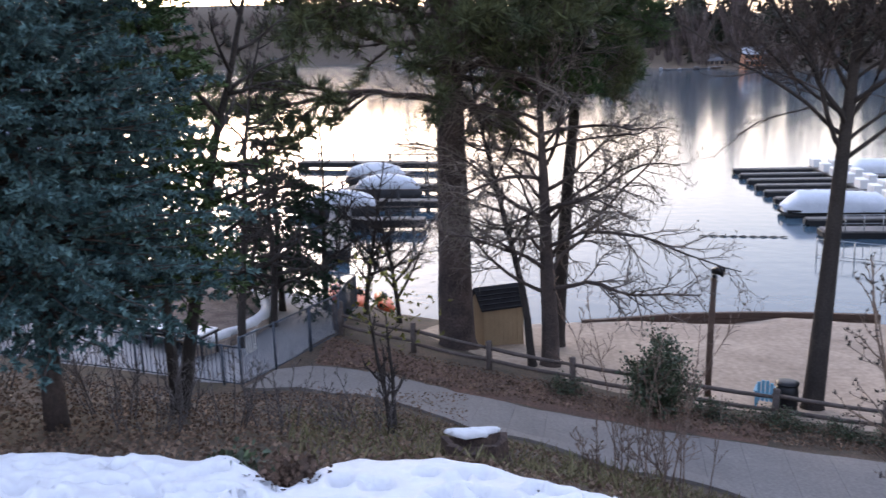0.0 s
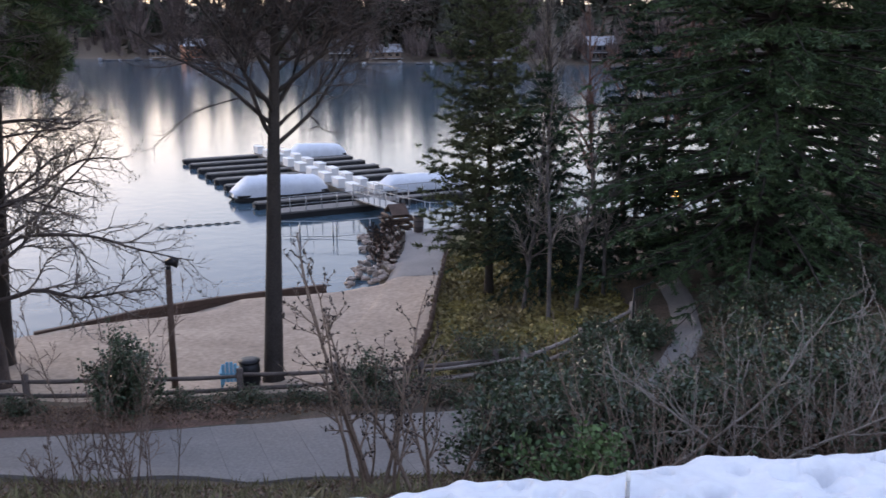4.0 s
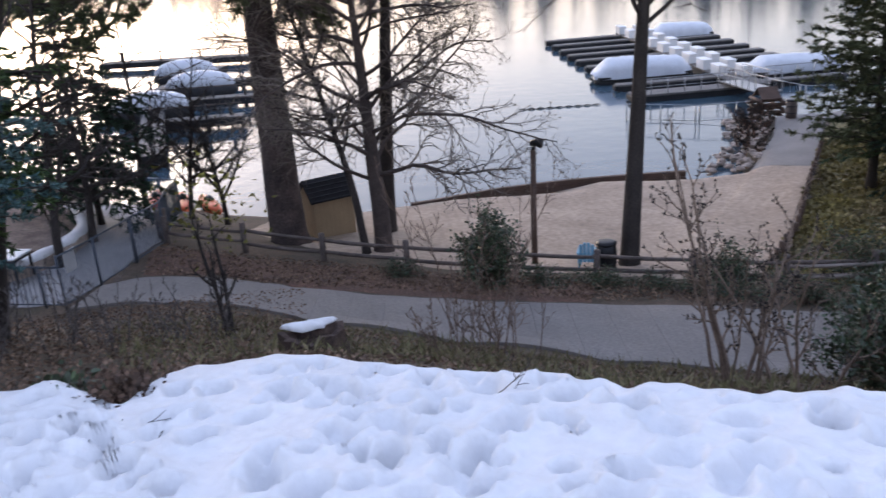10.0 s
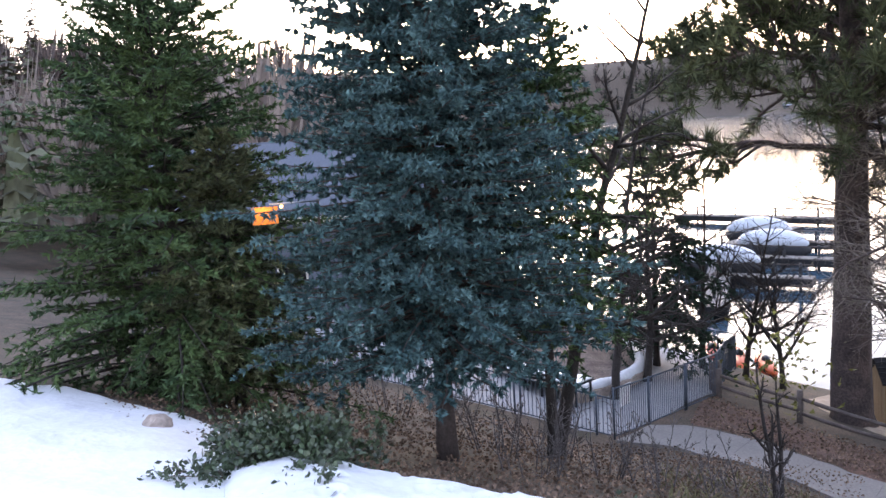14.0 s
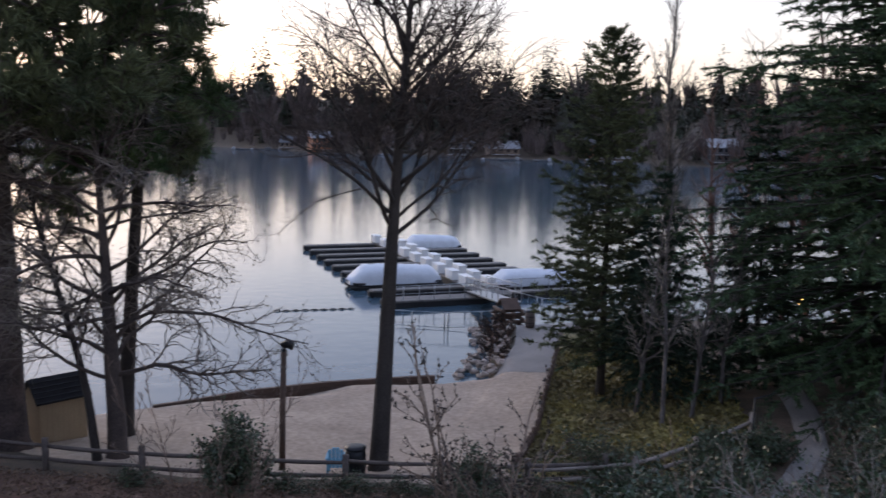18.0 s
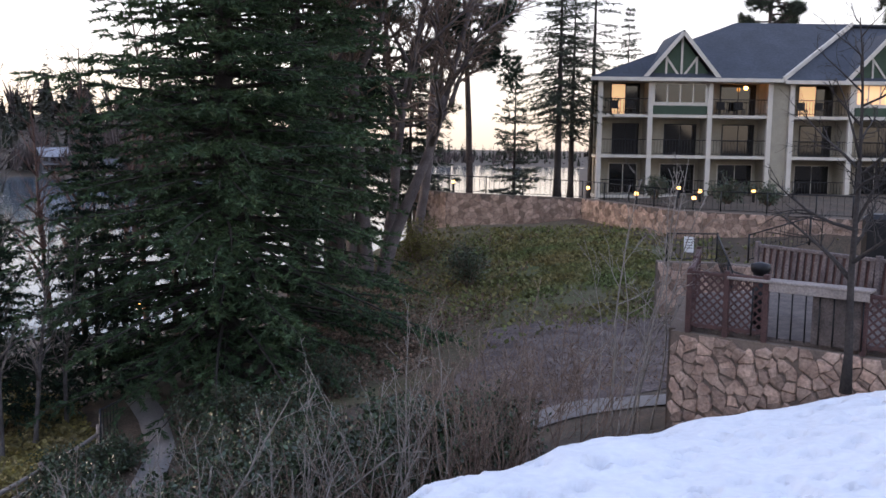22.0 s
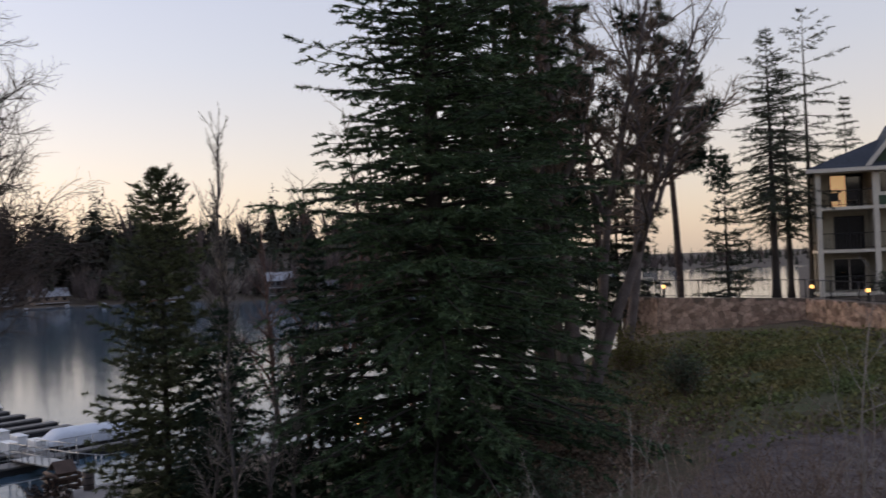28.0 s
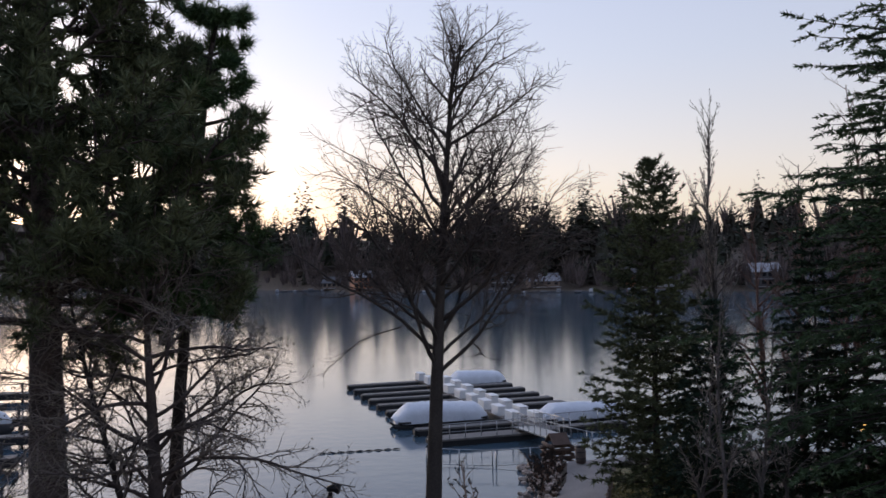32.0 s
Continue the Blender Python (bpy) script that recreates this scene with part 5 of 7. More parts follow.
# ---- deck with lattice fence ----
def deck():
    deck_root = empty("deck", (0, 0, 0), "raised timber deck on a stone wall", "deck", kind="structure")
    bm = bmesh.new()
    pts = [(11.5, 18.4), (9.2, 15.0), (12.7, 10.5), (19.0, 12.0), (17.6, 19.0)]
    vs = [bm.verts.new((x, y, 8.63)) for x, y in pts]
    f = bm.faces.new(vs)
    ext = bmesh.ops.extrude_face_region(bm, geom=[f])
    bmesh.ops.translate(bm, vec=(0, 0, 0.08), verts=[e for e in ext["geom"] if isinstance(e, bmesh.types.BMVert)])
    part("boards", bm, OLD_WOOD, deck_root)


deck()


GREY_SLAT = material("grey_slat_wood", (0.2, 0.165, 0.16), 0.9, vary=0.45, scale=4, fine=30, bump=0.3, other=(0.1, 0.08, 0.08))


def lattice(name, a, b, z0, z1, label, diagonal=True, mat=DECK_STAIN, gap=0.15):
    a, b = Vector((*a, 0)), Vector((*b, 0))
    L = (b - a).length
    ang = math.degrees(math.atan2(b.y - a.y, b.x - a.x))
    root = empty(name, (a.x, a.y, z0), label, "fence", "deck fences", rz=ang)
    H = z1 - z0
    slab("top_rail", root, mat, 0, -0.04, H - 0.07, L, 0.05, H, 0.01)
    slab("bottom_rail", root, mat, 0, -0.02, 0.02, L, 0.03, 0.09, 0.01)
    for x in (0.0, L / 2, L):
        slab("post", root, mat, x - 0.05, -0.05, -0.1, x + 0.05, 0.05, H + 0.05, 0.01)
    if diagonal:
        n = int((L + H) / gap)
        for k in range(n):
            for s, y in ((1, -0.012), (-1, 0.012)):
                c = k * gap - (0 if s < 0 else H)
                if s > 0:
                    x0, zz0, x1, zz1 = c, 0, c + H, H
                else:
                    x0, zz0, x1, zz1 = c, 0, c - H, H
                lo, hi = min(x0, x1), max(x0, x1)
                if hi <= 0.02 or lo >= L - 0.02:
                    continue
                def cut(x):
                    u = (x - x0) / (x1 - x0)
                    return zz0 + u * (zz1 - zz0)
                xa, xb = max(lo, 0.0), min(hi, L)
                if xb - xa < 0.03:
                    continue
                beam("slat", root, mat, (xa, y, cut(xa)), (xb, y, cut(xb)), 0.012, 0.035)
    else:
        n = int(L / 0.17)
        for k in range(n):
            beam("slat", root, mat, (k * 0.17 + 0.05, -0.005, 0.06), (k * 0.17 + 0.11, -0.005, H - 0.06), 0.03, 0.1, bevel=0.008)
        # sheet added behind the slats so the gaps read as dark
        slab("backing", root, DECK_STAIN, 0, 0.012, 0.05, L, 0.04, H - 0.06)
    return root


lattice("lattice_fence", (11.3, 18.1), (9.2, 15.02), 8.72, 9.78, "red-brown crossed lattice deck fence")
lattice("lattice_fence", (9.12, 14.92), (9.98, 13.85), 8.72, 9.78, "red-brown crossed lattice deck fence")
lattice("lattice_fence", (10.95, 12.55), (12.75, 10.2), 8.72, 9.66, "red-brown crossed lattice deck fence")
lattice("slatted_fence", (11.75, 16.6), (13.05, 11.2), 9.15, 10.05, "grey weathered slatted deck fence", False, GREY_SLAT)
lattice("slatted_fence", (15.4, 17.6), (18.0, 14.0), 8.9, 9.9, "red-brown slatted stair fence behind the deck", False, DECK_STAIN)


def bar_table():
    a, b = (9.95, 14.1), (11.0, 12.6)
    ang = math.degrees(math.atan2(b[1] - a[1], b[0] - a[0]))
    L = math.hypot(b[0] - a[0], b[1] - a[1])
    ob = empty("bar_counter", (a[0], a[1], 8.71), "grey weathered plank counter on dark bars", "counter", rz=ang)
    slab("top", ob, PALE_WOOD, -0.45, -0.25, 0.98, L + 0.12, 0.12, 1.03, 0.01)
    slab("apron", ob, PALE_WOOD, 0.3, -0.24, 0.84, L + 0.1, -0.2, 0.98, 0.01)
    for k in range(9):
        rod("bar", ob, DARK_METAL, (L * k / 8, -0.15, 0), (L * k / 8, -0.15, 0.86), 0.014)
    slab("panel", ob, OLD_WOOD, L * 0.55, -0.1, 0, L, -0.06, 0.84)


bar_table()
# smoking urn on a post, notice board
urn = empty("ash_urn", (10.35, 14.55, 8.71), "dark round-topped urn on the deck rail", "urn")
tubes("column", [(np.array([(0, 0, 0), (0, 0, 1.0)]), np.array([0.1, 0.1]))], 10, DARK_METAL, urn)
tubes("bowl", [(np.array([(0, 0, 1.0), (0, 0, 1.08), (0, 0, 1.2), (0, 0, 1.24)]), np.array([0.1, 0.17, 0.18, 0.05]))], 12, DARK_METAL, urn)
grill = empty("covered_grill", (14.7, 16.35, 8.71), "barbecue grill under a black cover on the deck", "grill", rz=-42)
slab("cover", grill, DARK_METAL, -0.42, -0.3, 0.9, 0.42, 0.3, 1.95, 0.1)
for gx in (-0.36, 0.36):
    for gy in (-0.24, 0.24):
        slab("leg", grill, DARK_METAL, gx - 0.03, gy - 0.03, 0, gx + 0.03, gy + 0.03, 0.95)
picket_rail("stair_railing", [(16.6, 28.5), (18.3, 28.0), (17.2, 25.4), (17.6, 23.6)], [8.05, 8.05, 7.1, 6.9], 1.0, "black metal picket railing at the stair", gap=0.16)
picket_rail("stair_railing", [(19.6, 28.0), (21.6, 27.2)], [8.0, 8.7], 1.0, "black metal picket railing at the stair", gap=0.16)
notice = empty("notice_board", (17.3, 28.2, 8.4), "small white notice on the stair railing", "sign", rz=-42)
slab("sheet", notice, BOX_WHITE, -0.17, -0.05, 0.0, 0.17, -0.03, 0.55)
for k in range(4):
    slab("line", notice, DARK_METAL, -0.12, -0.054, 0.44 - k * 0.1, 0.12, -0.0505, 0.46 - k * 0.1)


# ---- ground sheets ----
MULCH = material("grey_brown_mulch", (0.185, 0.145, 0.13), 0.95, vary=0.55, scale=1.4, fine=14, bump=0.8, other=(0.085, 0.062, 0.054))
RED_LITTER = material("red_brown_litter", (0.17, 0.095, 0.065), 0.95, vary=0.45, scale=1.2, fine=14, bump=0.5, other=(0.1, 0.06, 0.045))


def along(line, t):
    line = np.asarray(line, float)
    seg = np.linalg.norm(np.diff(line, axis=0), axis=1)
    s = np.concatenate([[0], np.cumsum(seg)])
    return np.array([np.interp(t * s[-1], s, line[:, k]) for k in range(line.shape[1])])


def strip(name, left, right, n, m, dz, mat, label, category, ragged=0.0, level=None, kind="structure", skirt=0.06):
    """A sheet between two plan lines, lying on the ground."""
    verts = []
    for i in range(n + 1):
        a, b = along(left, i / n), along(right, i / n)
        for j in range(m + 1):
            u = j / m
            p = a * (1 - u) + b * u
            if ragged and j in (0, m):
                p = p + (b - a) / (np.linalg.norm(b - a) + 1e-6) * ragged * noise.noise((p[0] * 0.8, p[1] * 0.8, 9)) * (1 if j else -1)
            low = skirt if j in (0, m) or i in (0, n) else 0.0
            verts.append((p[0], p[1], (ground_z(p[0], p[1]) if level is None else level(p[0], p[1])) + dz - low))
    faces = [(i * (m + 1) + j, i * (m + 1) + j + 1, (i + 1) * (m + 1) + j + 1, (i + 1) * (m + 1) + j) for i in range(n) for j in range(m)]
    a, b, c = (np.array(verts[k]) for k in faces[0][:3])
    if np.cross(b - a, c - a)[2] < 0:
        faces = [f[::-1] for f in faces]
    ob = raw(name, verts, faces, mat, smooth=True)
    return tagged(ob, label, category, kind=kind)


# beach
FENCE = [(-27.4, 16.8), (-26.2, 16.3), (-23.6, 17.5), (-20.9, 18.5), (-18.1, 19.4), (-15.4, 20.6), (-12.8, 21.8), (-10.3, 22.9), (-8.0, 23.9), (-6.0, 24.9)]
strip("sand", [(-27.5, 20.5), (-24.0, 19.9), (-20.5, 20.1), (-18, 20.1), (-15.2, 21.3), (-12.6, 22.4), (-9.3, 24.0), (-8.6, 26)], [(-31, 26), (-28, 27.3), (-24.9, 28.2), (-23.2, 31.1), (-21.1, 33.5), (-16.9, 36.6), (-14.6, 38.4), (-12.6, 38.2)], 60, 40, 0.05, SAND, "pale pinkish beach sand", "beach", 0.3)
strip("sand_walk", [(-12.5, 22.6), (-13.0, 30), (-14.0, 36.5), (-14.8, 38.6)], [(-8.7, 25.2), (-9.7, 30), (-11.1, 35.5), (-12.0, 38.6)], 40, 14, 0.09, SAND, "pale sandy lane beside the grass bank", "beach", 0.2)
strip("concrete_walk", [(-14.6, 38.4), (-15.6, 44.0), (-17.8, 50.6), (-19.2, 53.0)], [(-11.9, 38.4), (-13.1, 43.2), (-14.4, 48.0), (-12.5, 53.6)], 24, 6, 0.14, CONCRETE, "grey concrete walk down to the dock", "walkway")


def lake_wall():
    root = empty("beach_wall", (0, 0, 0), "low brown timber wall between sand and lake", "wall", kind="structure")
    line = [(-25.1, 27.5), (-24.6, 28.2), (-22.9, 31.1), (-20.9, 33.4), (-18.9, 35.2), (-16.9, 36.8)]
    for i in range(len(line) - 1):
        a, b = line[i], line[i + 1]
        for k in range(3):
            beam("timber", root, BEACH_TIMBER, (*a, 0.1 + k * 0.25), (*b, 0.1 + k * 0.25), 0.22, 0.235, bevel=0.015)


BEACH_TIMBER = material("wet_brown_timber", (0.12, 0.075, 0.055), 0.85, vary=0.35, scale=2, fine=25, bump=0.3)
lake_wall()


# ---- path: joined concrete slabs ----
def path_slabs():
    root = empty("footpath", (0, 0, 0), "grey concrete footpath curving along the hillside", "path", kind="structure")
    inner = [(-22.9, 10.9), (-22.2, 11.9), (-20.5, 13.0), (-17.6, 13.6), (-15.9, 14.3), (-13.2, 15.2), (-9.0, 16.4), (-4.0, 18.4), (-1.0, 20.3), (0.2, 22.6)]
    outer = [(-23.9, 12.5), (-23.5, 13.4), (-21.6, 15.1), (-18.9, 15.8), (-16.4, 16.6), (-12.2, 18.6), (-8.3, 20.5), (-4.9, 22.0), (-3.0, 23.6), (-1.6, 24.6)]
    n = 26
    for i in range(n):
        t0, t1 = i / n, (i + 1) / n - 0.0003
        verts, faces = [], []
        for t in np.linspace(t0, t1, 4):
            a, b = along(inner, t), along(outer, t)
            for u in np.linspace(0, 1, 5):
                p = a * (1 - u) + b * u
                verts.append((p[0], p[1], ground_z(p[0], p[1]) + 0.09))
        top = len(verts)
        verts += [(x, y, z - 0.22) for x, y, z in verts]
        for r_ in range(3):
            for c in range(4):
                q = r_ * 5 + c
                faces.append((q, q + 1, q + 6, q + 5))
        ringv = [0, 1, 2, 3, 4, 9, 14, 19, 18, 17, 16, 15, 10, 5]
        for k in range(len(ringv)):
            p, q = ringv[k], ringv[(k + 1) % len(ringv)]
            faces.append((p, p + top, q + top, q))
        a, b, c = (np.array(verts[k]) for k in faces[0][:3])
        if np.cross(b - a, c - a)[2] < 0:
            faces = [f[::-1] for f in faces]
        raw("slab", verts, faces, CONCRETE, root)
    return root


path_slabs()
strip("side_path", [(7.0, 19.0), (9.3, 19.2), (11.0, 18.4), (13.0, 17.2)], [(7.6, 20.6), (9.6, 20.6), (11.8, 19.6), (14.0, 18.2)], 20, 5, 0.1, CONCRETE, "grey concrete path below the deck wall", "path")
strip("lower_path", [(-1.5, 24.6), (-0.95, 27.5), (-1.4, 31.0), (-2.0, 34.0)], [(-0.6, 23.8), (-0.15, 27.5), (-0.6, 31.5), (-1.2, 34.5)], 24, 6, 0.09, CONCRETE, "narrow grey path leading down past the cedar", "path")
strip("grass_bank", [(-9.0, 25.0), (-9.8, 30), (-11.4, 36.5), (-13.0, 43), (-14.2, 48)], [(-2.6, 24.5), (-2.6, 30), (-3.8, 35.5), (-7.3, 42.5), (-12.0, 49)], 40, 24, 0.06, material("golden_bank_grass", (0.21, 0.18, 0.06), 0.95, vary=0.5, scale=0.5, fine=9, bump=0.5, other=(0.12, 0.1, 0.05)), "olive and yellow ivy-covered bank", "grass", 0.4)
SLOPE = material("slope_litter", (0.125, 0.092, 0.06), 0.95, vary=0.5, scale=0.5, fine=11, bump=0.5, other=(0.085, 0.08, 0.035))


def green_patch(m, centre, reach, green):
    """Lets moss and grass grow through the litter round one spot, with an uneven edge."""
    nt = m.node_tree
    p = nt.nodes["Principled BSDF"]
    was = p.inputs["Base Color"].links[0].from_socket
    geo, far, rough_edge = (nt.nodes.new(k) for k in ("ShaderNodeNewGeometry", "ShaderNodeVectorMath", "ShaderNodeTexNoise"))
    far.operation = "DISTANCE"
    far.inputs[1].default_value = centre
    rough_edge.inputs["Scale"].default_value = 0.55
    rough_edge.inputs["Detail"].default_value = 6
    nt.links.new(geo.outputs["Position"], far.inputs[0])
    nt.links.new(geo.outputs["Position"], rough_edge.inputs["Vector"])
    mul = nt.nodes.new("ShaderNodeMath")
    mul.operation = "MULTIPLY_ADD"
    mul.inputs[1].default_value = 16.0
    nt.links.new(rough_edge.outputs["Fac"], mul.inputs[0])
    nt.links.new(far.outputs["Value"], mul.inputs[2])
    fade = nt.nodes.new("ShaderNodeMapRange")
    fade.inputs["From Min"].default_value, fade.inputs["From Max"].default_value = reach + 10.5, reach + 3.0
    fade.inputs["To Max"].default_value = 0.6
    nt.links.new(mul.outputs[0], fade.inputs["Value"])
    mix = nt.nodes.new("ShaderNodeMix")
    mix.data_type = "RGBA"
    mix.inputs["B"].default_value = (*green, 1)
    nt.links.new(fade.outputs["Result"], mix.inputs["Factor"])
    nt.links.new(was, mix.inputs["A"])
    nt.links.new(mix.outputs["Result"], p.inputs["Base Color"])


green_patch(SLOPE, (17.0, 38.0, 6.8), 7.0, (0.085, 0.115, 0.035))
strip("grass_slope", [(3.2, 26), (5.0, 34), (6.0, 41), (8.0, 47), (12.0, 53.0)], [(19.6, 26.5), (20.5, 32), (22.0, 38), (22.4, 44), (21.6, 48.0)], 44, 44, 0.06, SLOPE, "litter-brown slope with a green grass patch under the terrace wall", "grass", 0.6)
strip("mulch_bank", [(6.5, 19.9), (7.6, 25), (10.5, 30.8)], [(12.0, 20.4), (15.5, 24), (19.8, 27.6)], 24, 24, 0.08, MULCH, "grey-brown bark mulch slope", "ground", 0.6)
strip("litter_bank", [(-26.4, 15.8), (-23.6, 17.0), (-20.9, 18.0), (-18.1, 19.0), (-15.4, 20.2), (-12.6, 21.5)], [(-23.7, 13.6), (-21.9, 15.3), (-19.0, 16.0), (-16.7, 16.9), (-13.9, 18.2), (-11.5, 19.4)], 40, 12, 0.05, RED_LITTER, "red-brown pine litter bank along the fence", "ground", 0.3)


# ---- split-rail fence ----
def split_rail(name, line, label, group="", h=0.95, mat=OLD_WOOD, sag=0.03):
    root = empty(name, (0, 0, 0), label, "fence", group)
    rand = random.Random(len(line))
    tops = []
    for x, y in line:
        z = ground_z(x, y)
        rod("post", root, mat, (x, y, z - 0.3), (x + rand.uniform(-0.03, 0.03), y, z + h + rand.uniform(0, 0.12)), 0.1, 7)
        tops.append(z)
    for i in range(len(line) - 1):
        for k in (0.38, 0.8):
            a = np.array([*line[i], tops[i] + h * k + rand.uniform(-0.04, 0.04)])
            b = np.array([*line[i + 1], tops[i + 1] + h * k + rand.uniform(-0.04, 0.04)])
            d = (b - a)
            pts = np.array([a - d * 0.03, a + d * 0.3 + np.array([0, 0, -sag]), a + d * 0.65 + np.array([0, 0, -sag]), b + d * 0.03])
            tubes("rail", [(pts, np.array([0.055, 0.065, 0.062, 0.05]))], 6, mat, root)
    return root


split_rail("rail_fence", FENCE, "weathered two-rail timber fence above the beach")
split_rail("rail_fence", [(-8.0, 23.9), (-5.2, 25.2), (-3.7, 26.6), (-2.4, 28.6)], "pale timber rail fence along the steps", h=0.8, mat=PALE_WOOD)


# bank edge boards between sand and grass
def edging():
    root = empty("bank_edging", (0, 0, 0), "upright brown timber edging of the grass bank", "edging", kind="structure")
    line = [(-8.9, 25.2), (-9.7, 30), (-11.2, 36), (-12.8, 42.5)]
    for k in range(64):
        p = along(line, k / 63)
        z = ground_z(*p)
        rod("stake", root, BEACH_TIMBER, (p[0], p[1], z - 0.2), (p[0], p[1], z + 0.42 + 0.1 * math.sin(k * 2.3)), 0.075, 6)


edging()


# ---- shed ----
def shed():
    root = empty("shed", (-24.35, 21.35, ground_z(-24.2, 21.8) - 0.05), "small tan panelled shed with black gabled roof", "shed", rz=70)
    w, d, h, top = 1.6, 1.3, 1.6, 2.25
    for name, x0, y0, x1, y1 in (("front_wall", 0, 0, w, 0.07), ("rear_wall", 0, d - 0.07, w, d), ("side_wall", 0, 0.07, 0.07, d - 0.07), ("side_wall", w - 0.07, 0.07, w, d - 0.07)):
        slab(name, root, SHED_TAN, x0, y0, -0.3, x1, y1, h)
    for k in range(9):
        x = 0.06 + k * (w - 0.12) / 8
        slab("batten", root, SHED_TAN, x - 0.02, -0.014, -0.1, x + 0.02, 0.0, h - 0.02)
    for k in range(6):
        y = 0.08 + k * (d - 0.16) / 5
        slab("batten", root, SHED_TAN, -0.014, y - 0.02, -0.1, 0.0, y + 0.02, h - 0.02)
    o = 0.14
    c = [(-o, -o, h - 0.03), (w + o, -o, h - 0.03), (w + o, d + o, h - 0.03), (-o, d + o, h - 0.03), (-o, d / 2, top), (w + o, d / 2, top)]
    roof = raw("roof", c + [(x, y, z - 0.07) for x, y, z in c], [(0, 1, 5, 4), (2, 3, 4, 5), (7, 6, 10, 11), (9, 8, 11, 10), (1, 0, 6, 7), (3, 2, 8, 9), (0, 4, 10, 6), (4, 3, 9, 10), (5, 1, 7, 11), (2, 5, 11, 8)], SHED_ROOF, root)
    for gx in (0.0, w - 0.07):
        raw("gable", [(gx + e, y, z) for e in (0, 0.07) for y, z in ((0.0, h), (d, h), (d / 2, top - 0.14))], [(2, 1, 0), (3, 4, 5), (0, 1, 4, 3), (1, 2, 5, 4), (2, 0, 3, 5)], SHED_TAN, root)
    for k in range(5):
        u = k / 5
        a, b = np.array(c[0]) * (1 - u) + np.array(c[4]) * u, np.array(c[1]) * (1 - u) + np.array(c[5]) * u
        beam("shingle_course", roof, SHED_ROOF, tuple(a + [0, -0.01, 0.012]), tuple(b + [0, -0.01, 0.012]), 0.1, 0.02)


shed()


# ---- beach furniture ----
def lamp_post():
    x, y = -15.3, 22.3
    z = ground_z(x, y)
    root = empty("lamp_post", (x, y, z), "brown timber lamp post with black floodlight", "lamp")
    tubes("pole", [(np.array([(0, 0, -0.3), (0.03, 0, 1.8), (0.08, 0.02, 3.75)]), np.array([0.1, 0.095, 0.085]))], 8, BEACH_TIMBER, root)
    tubes("cap", [(np.array([(0.08, 0.02, 3.75), (0.08, 0.02, 3.85)]), np.array([0.06, 0.06]))], 8, DARK_METAL, root)
    head_ = tubes("floodlight", [(np.array([(0.02, 0, 3.95), (0.2, 0.05, 3.98), (0.36, 0.1, 3.94)]), np.array([0.09, 0.13, 0.16]))], 8, DARK_METAL, root)


lamp_post()


def beach_chair(x, y, rz):
    z = ground_z(x, y) + 0.05
    root = empty("beach_chair", (x, y, z), "small bright blue slatted beach chair", "chair", rz=rz)
    for k in range(4):
        slab("back_slat", root, BLUE_PAINT, -0.22 + k * 0.115, 0.18, 0.28, -0.125 + k * 0.115, 0.22, 0.85 + 0.06 * (k in (1, 2)), 0.008)
    for k in range(4):
        slab("seat_slat", root, BLUE_PAINT, -0.22, -0.3 + k * 0.12, 0.36, 0.22, -0.2 + k * 0.12, 0.39)
    for sx in (-0.27, 0.22):
        slab("leg", root, BLUE_PAINT, sx, -0.3, 0, sx + 0.05, -0.24, 0.55)
        slab("leg", root, BLUE_PAINT, sx, 0.16, 0, sx + 0.05, 0.22, 0.55)
        slab("arm", root, BLUE_PAINT, sx - 0.04, -0.34, 0.55, sx + 0.09, 0.24, 0.58)


beach_chair(-13.6, 22.66, 205)


def barrel(name, x, y, z, r, h, mat, label, category="bin"):
    root = empty(name, (x, y, z), label, category)
    tubes("drum", [(np.array([(0, 0, 0), (0, 0, h * 0.3), (0, 0, h * 0.7), (0, 0, h)]), np.array([r * 0.92, r, r, r * 0.94]))], 14, mat, root)
    for k in (0.3, 0.7):
        tubes("hoop", [(np.array([(0, 0, h * k - 0.02), (0, 0, h * k + 0.02)]), np.array([r * 1.03, r * 1.03]))], 14, DARK_METAL, root)
    tubes("lid", [(np.array([(0, 0, h), (0, 0, h + 0.04), (0, 0, h + 0.08)]), np.array([r * 1.05, r * 1.05, r * 0.6]))], 14, DARK_METAL, root)


barrel("trash_bin", -13.2, 23.1, ground_z(-13.2, 23.1), 0.32, 0.85, DARK_METAL, "black metal trash bin beside the tree")
barrel("wood_barrel", -16.2, 48.2, 0.8, 0.3, 0.9, OLD_WOOD, "brown wooden barrel by the gangway", "barrel")
barrel("trash_bin", 0.55, 29.4, ground_z(0.55, 29.4), 0.25, 0.8, material("bin_green", (0.02, 0.09, 0.07), 0.5, vary=0.2, scale=4, fine=30, bump=0.05), "dark green trash bin by the lower path")


# ---- dock with slips ----
DOCK = pose(-23.5, 59.6, 0, 0, 0, 43.8)


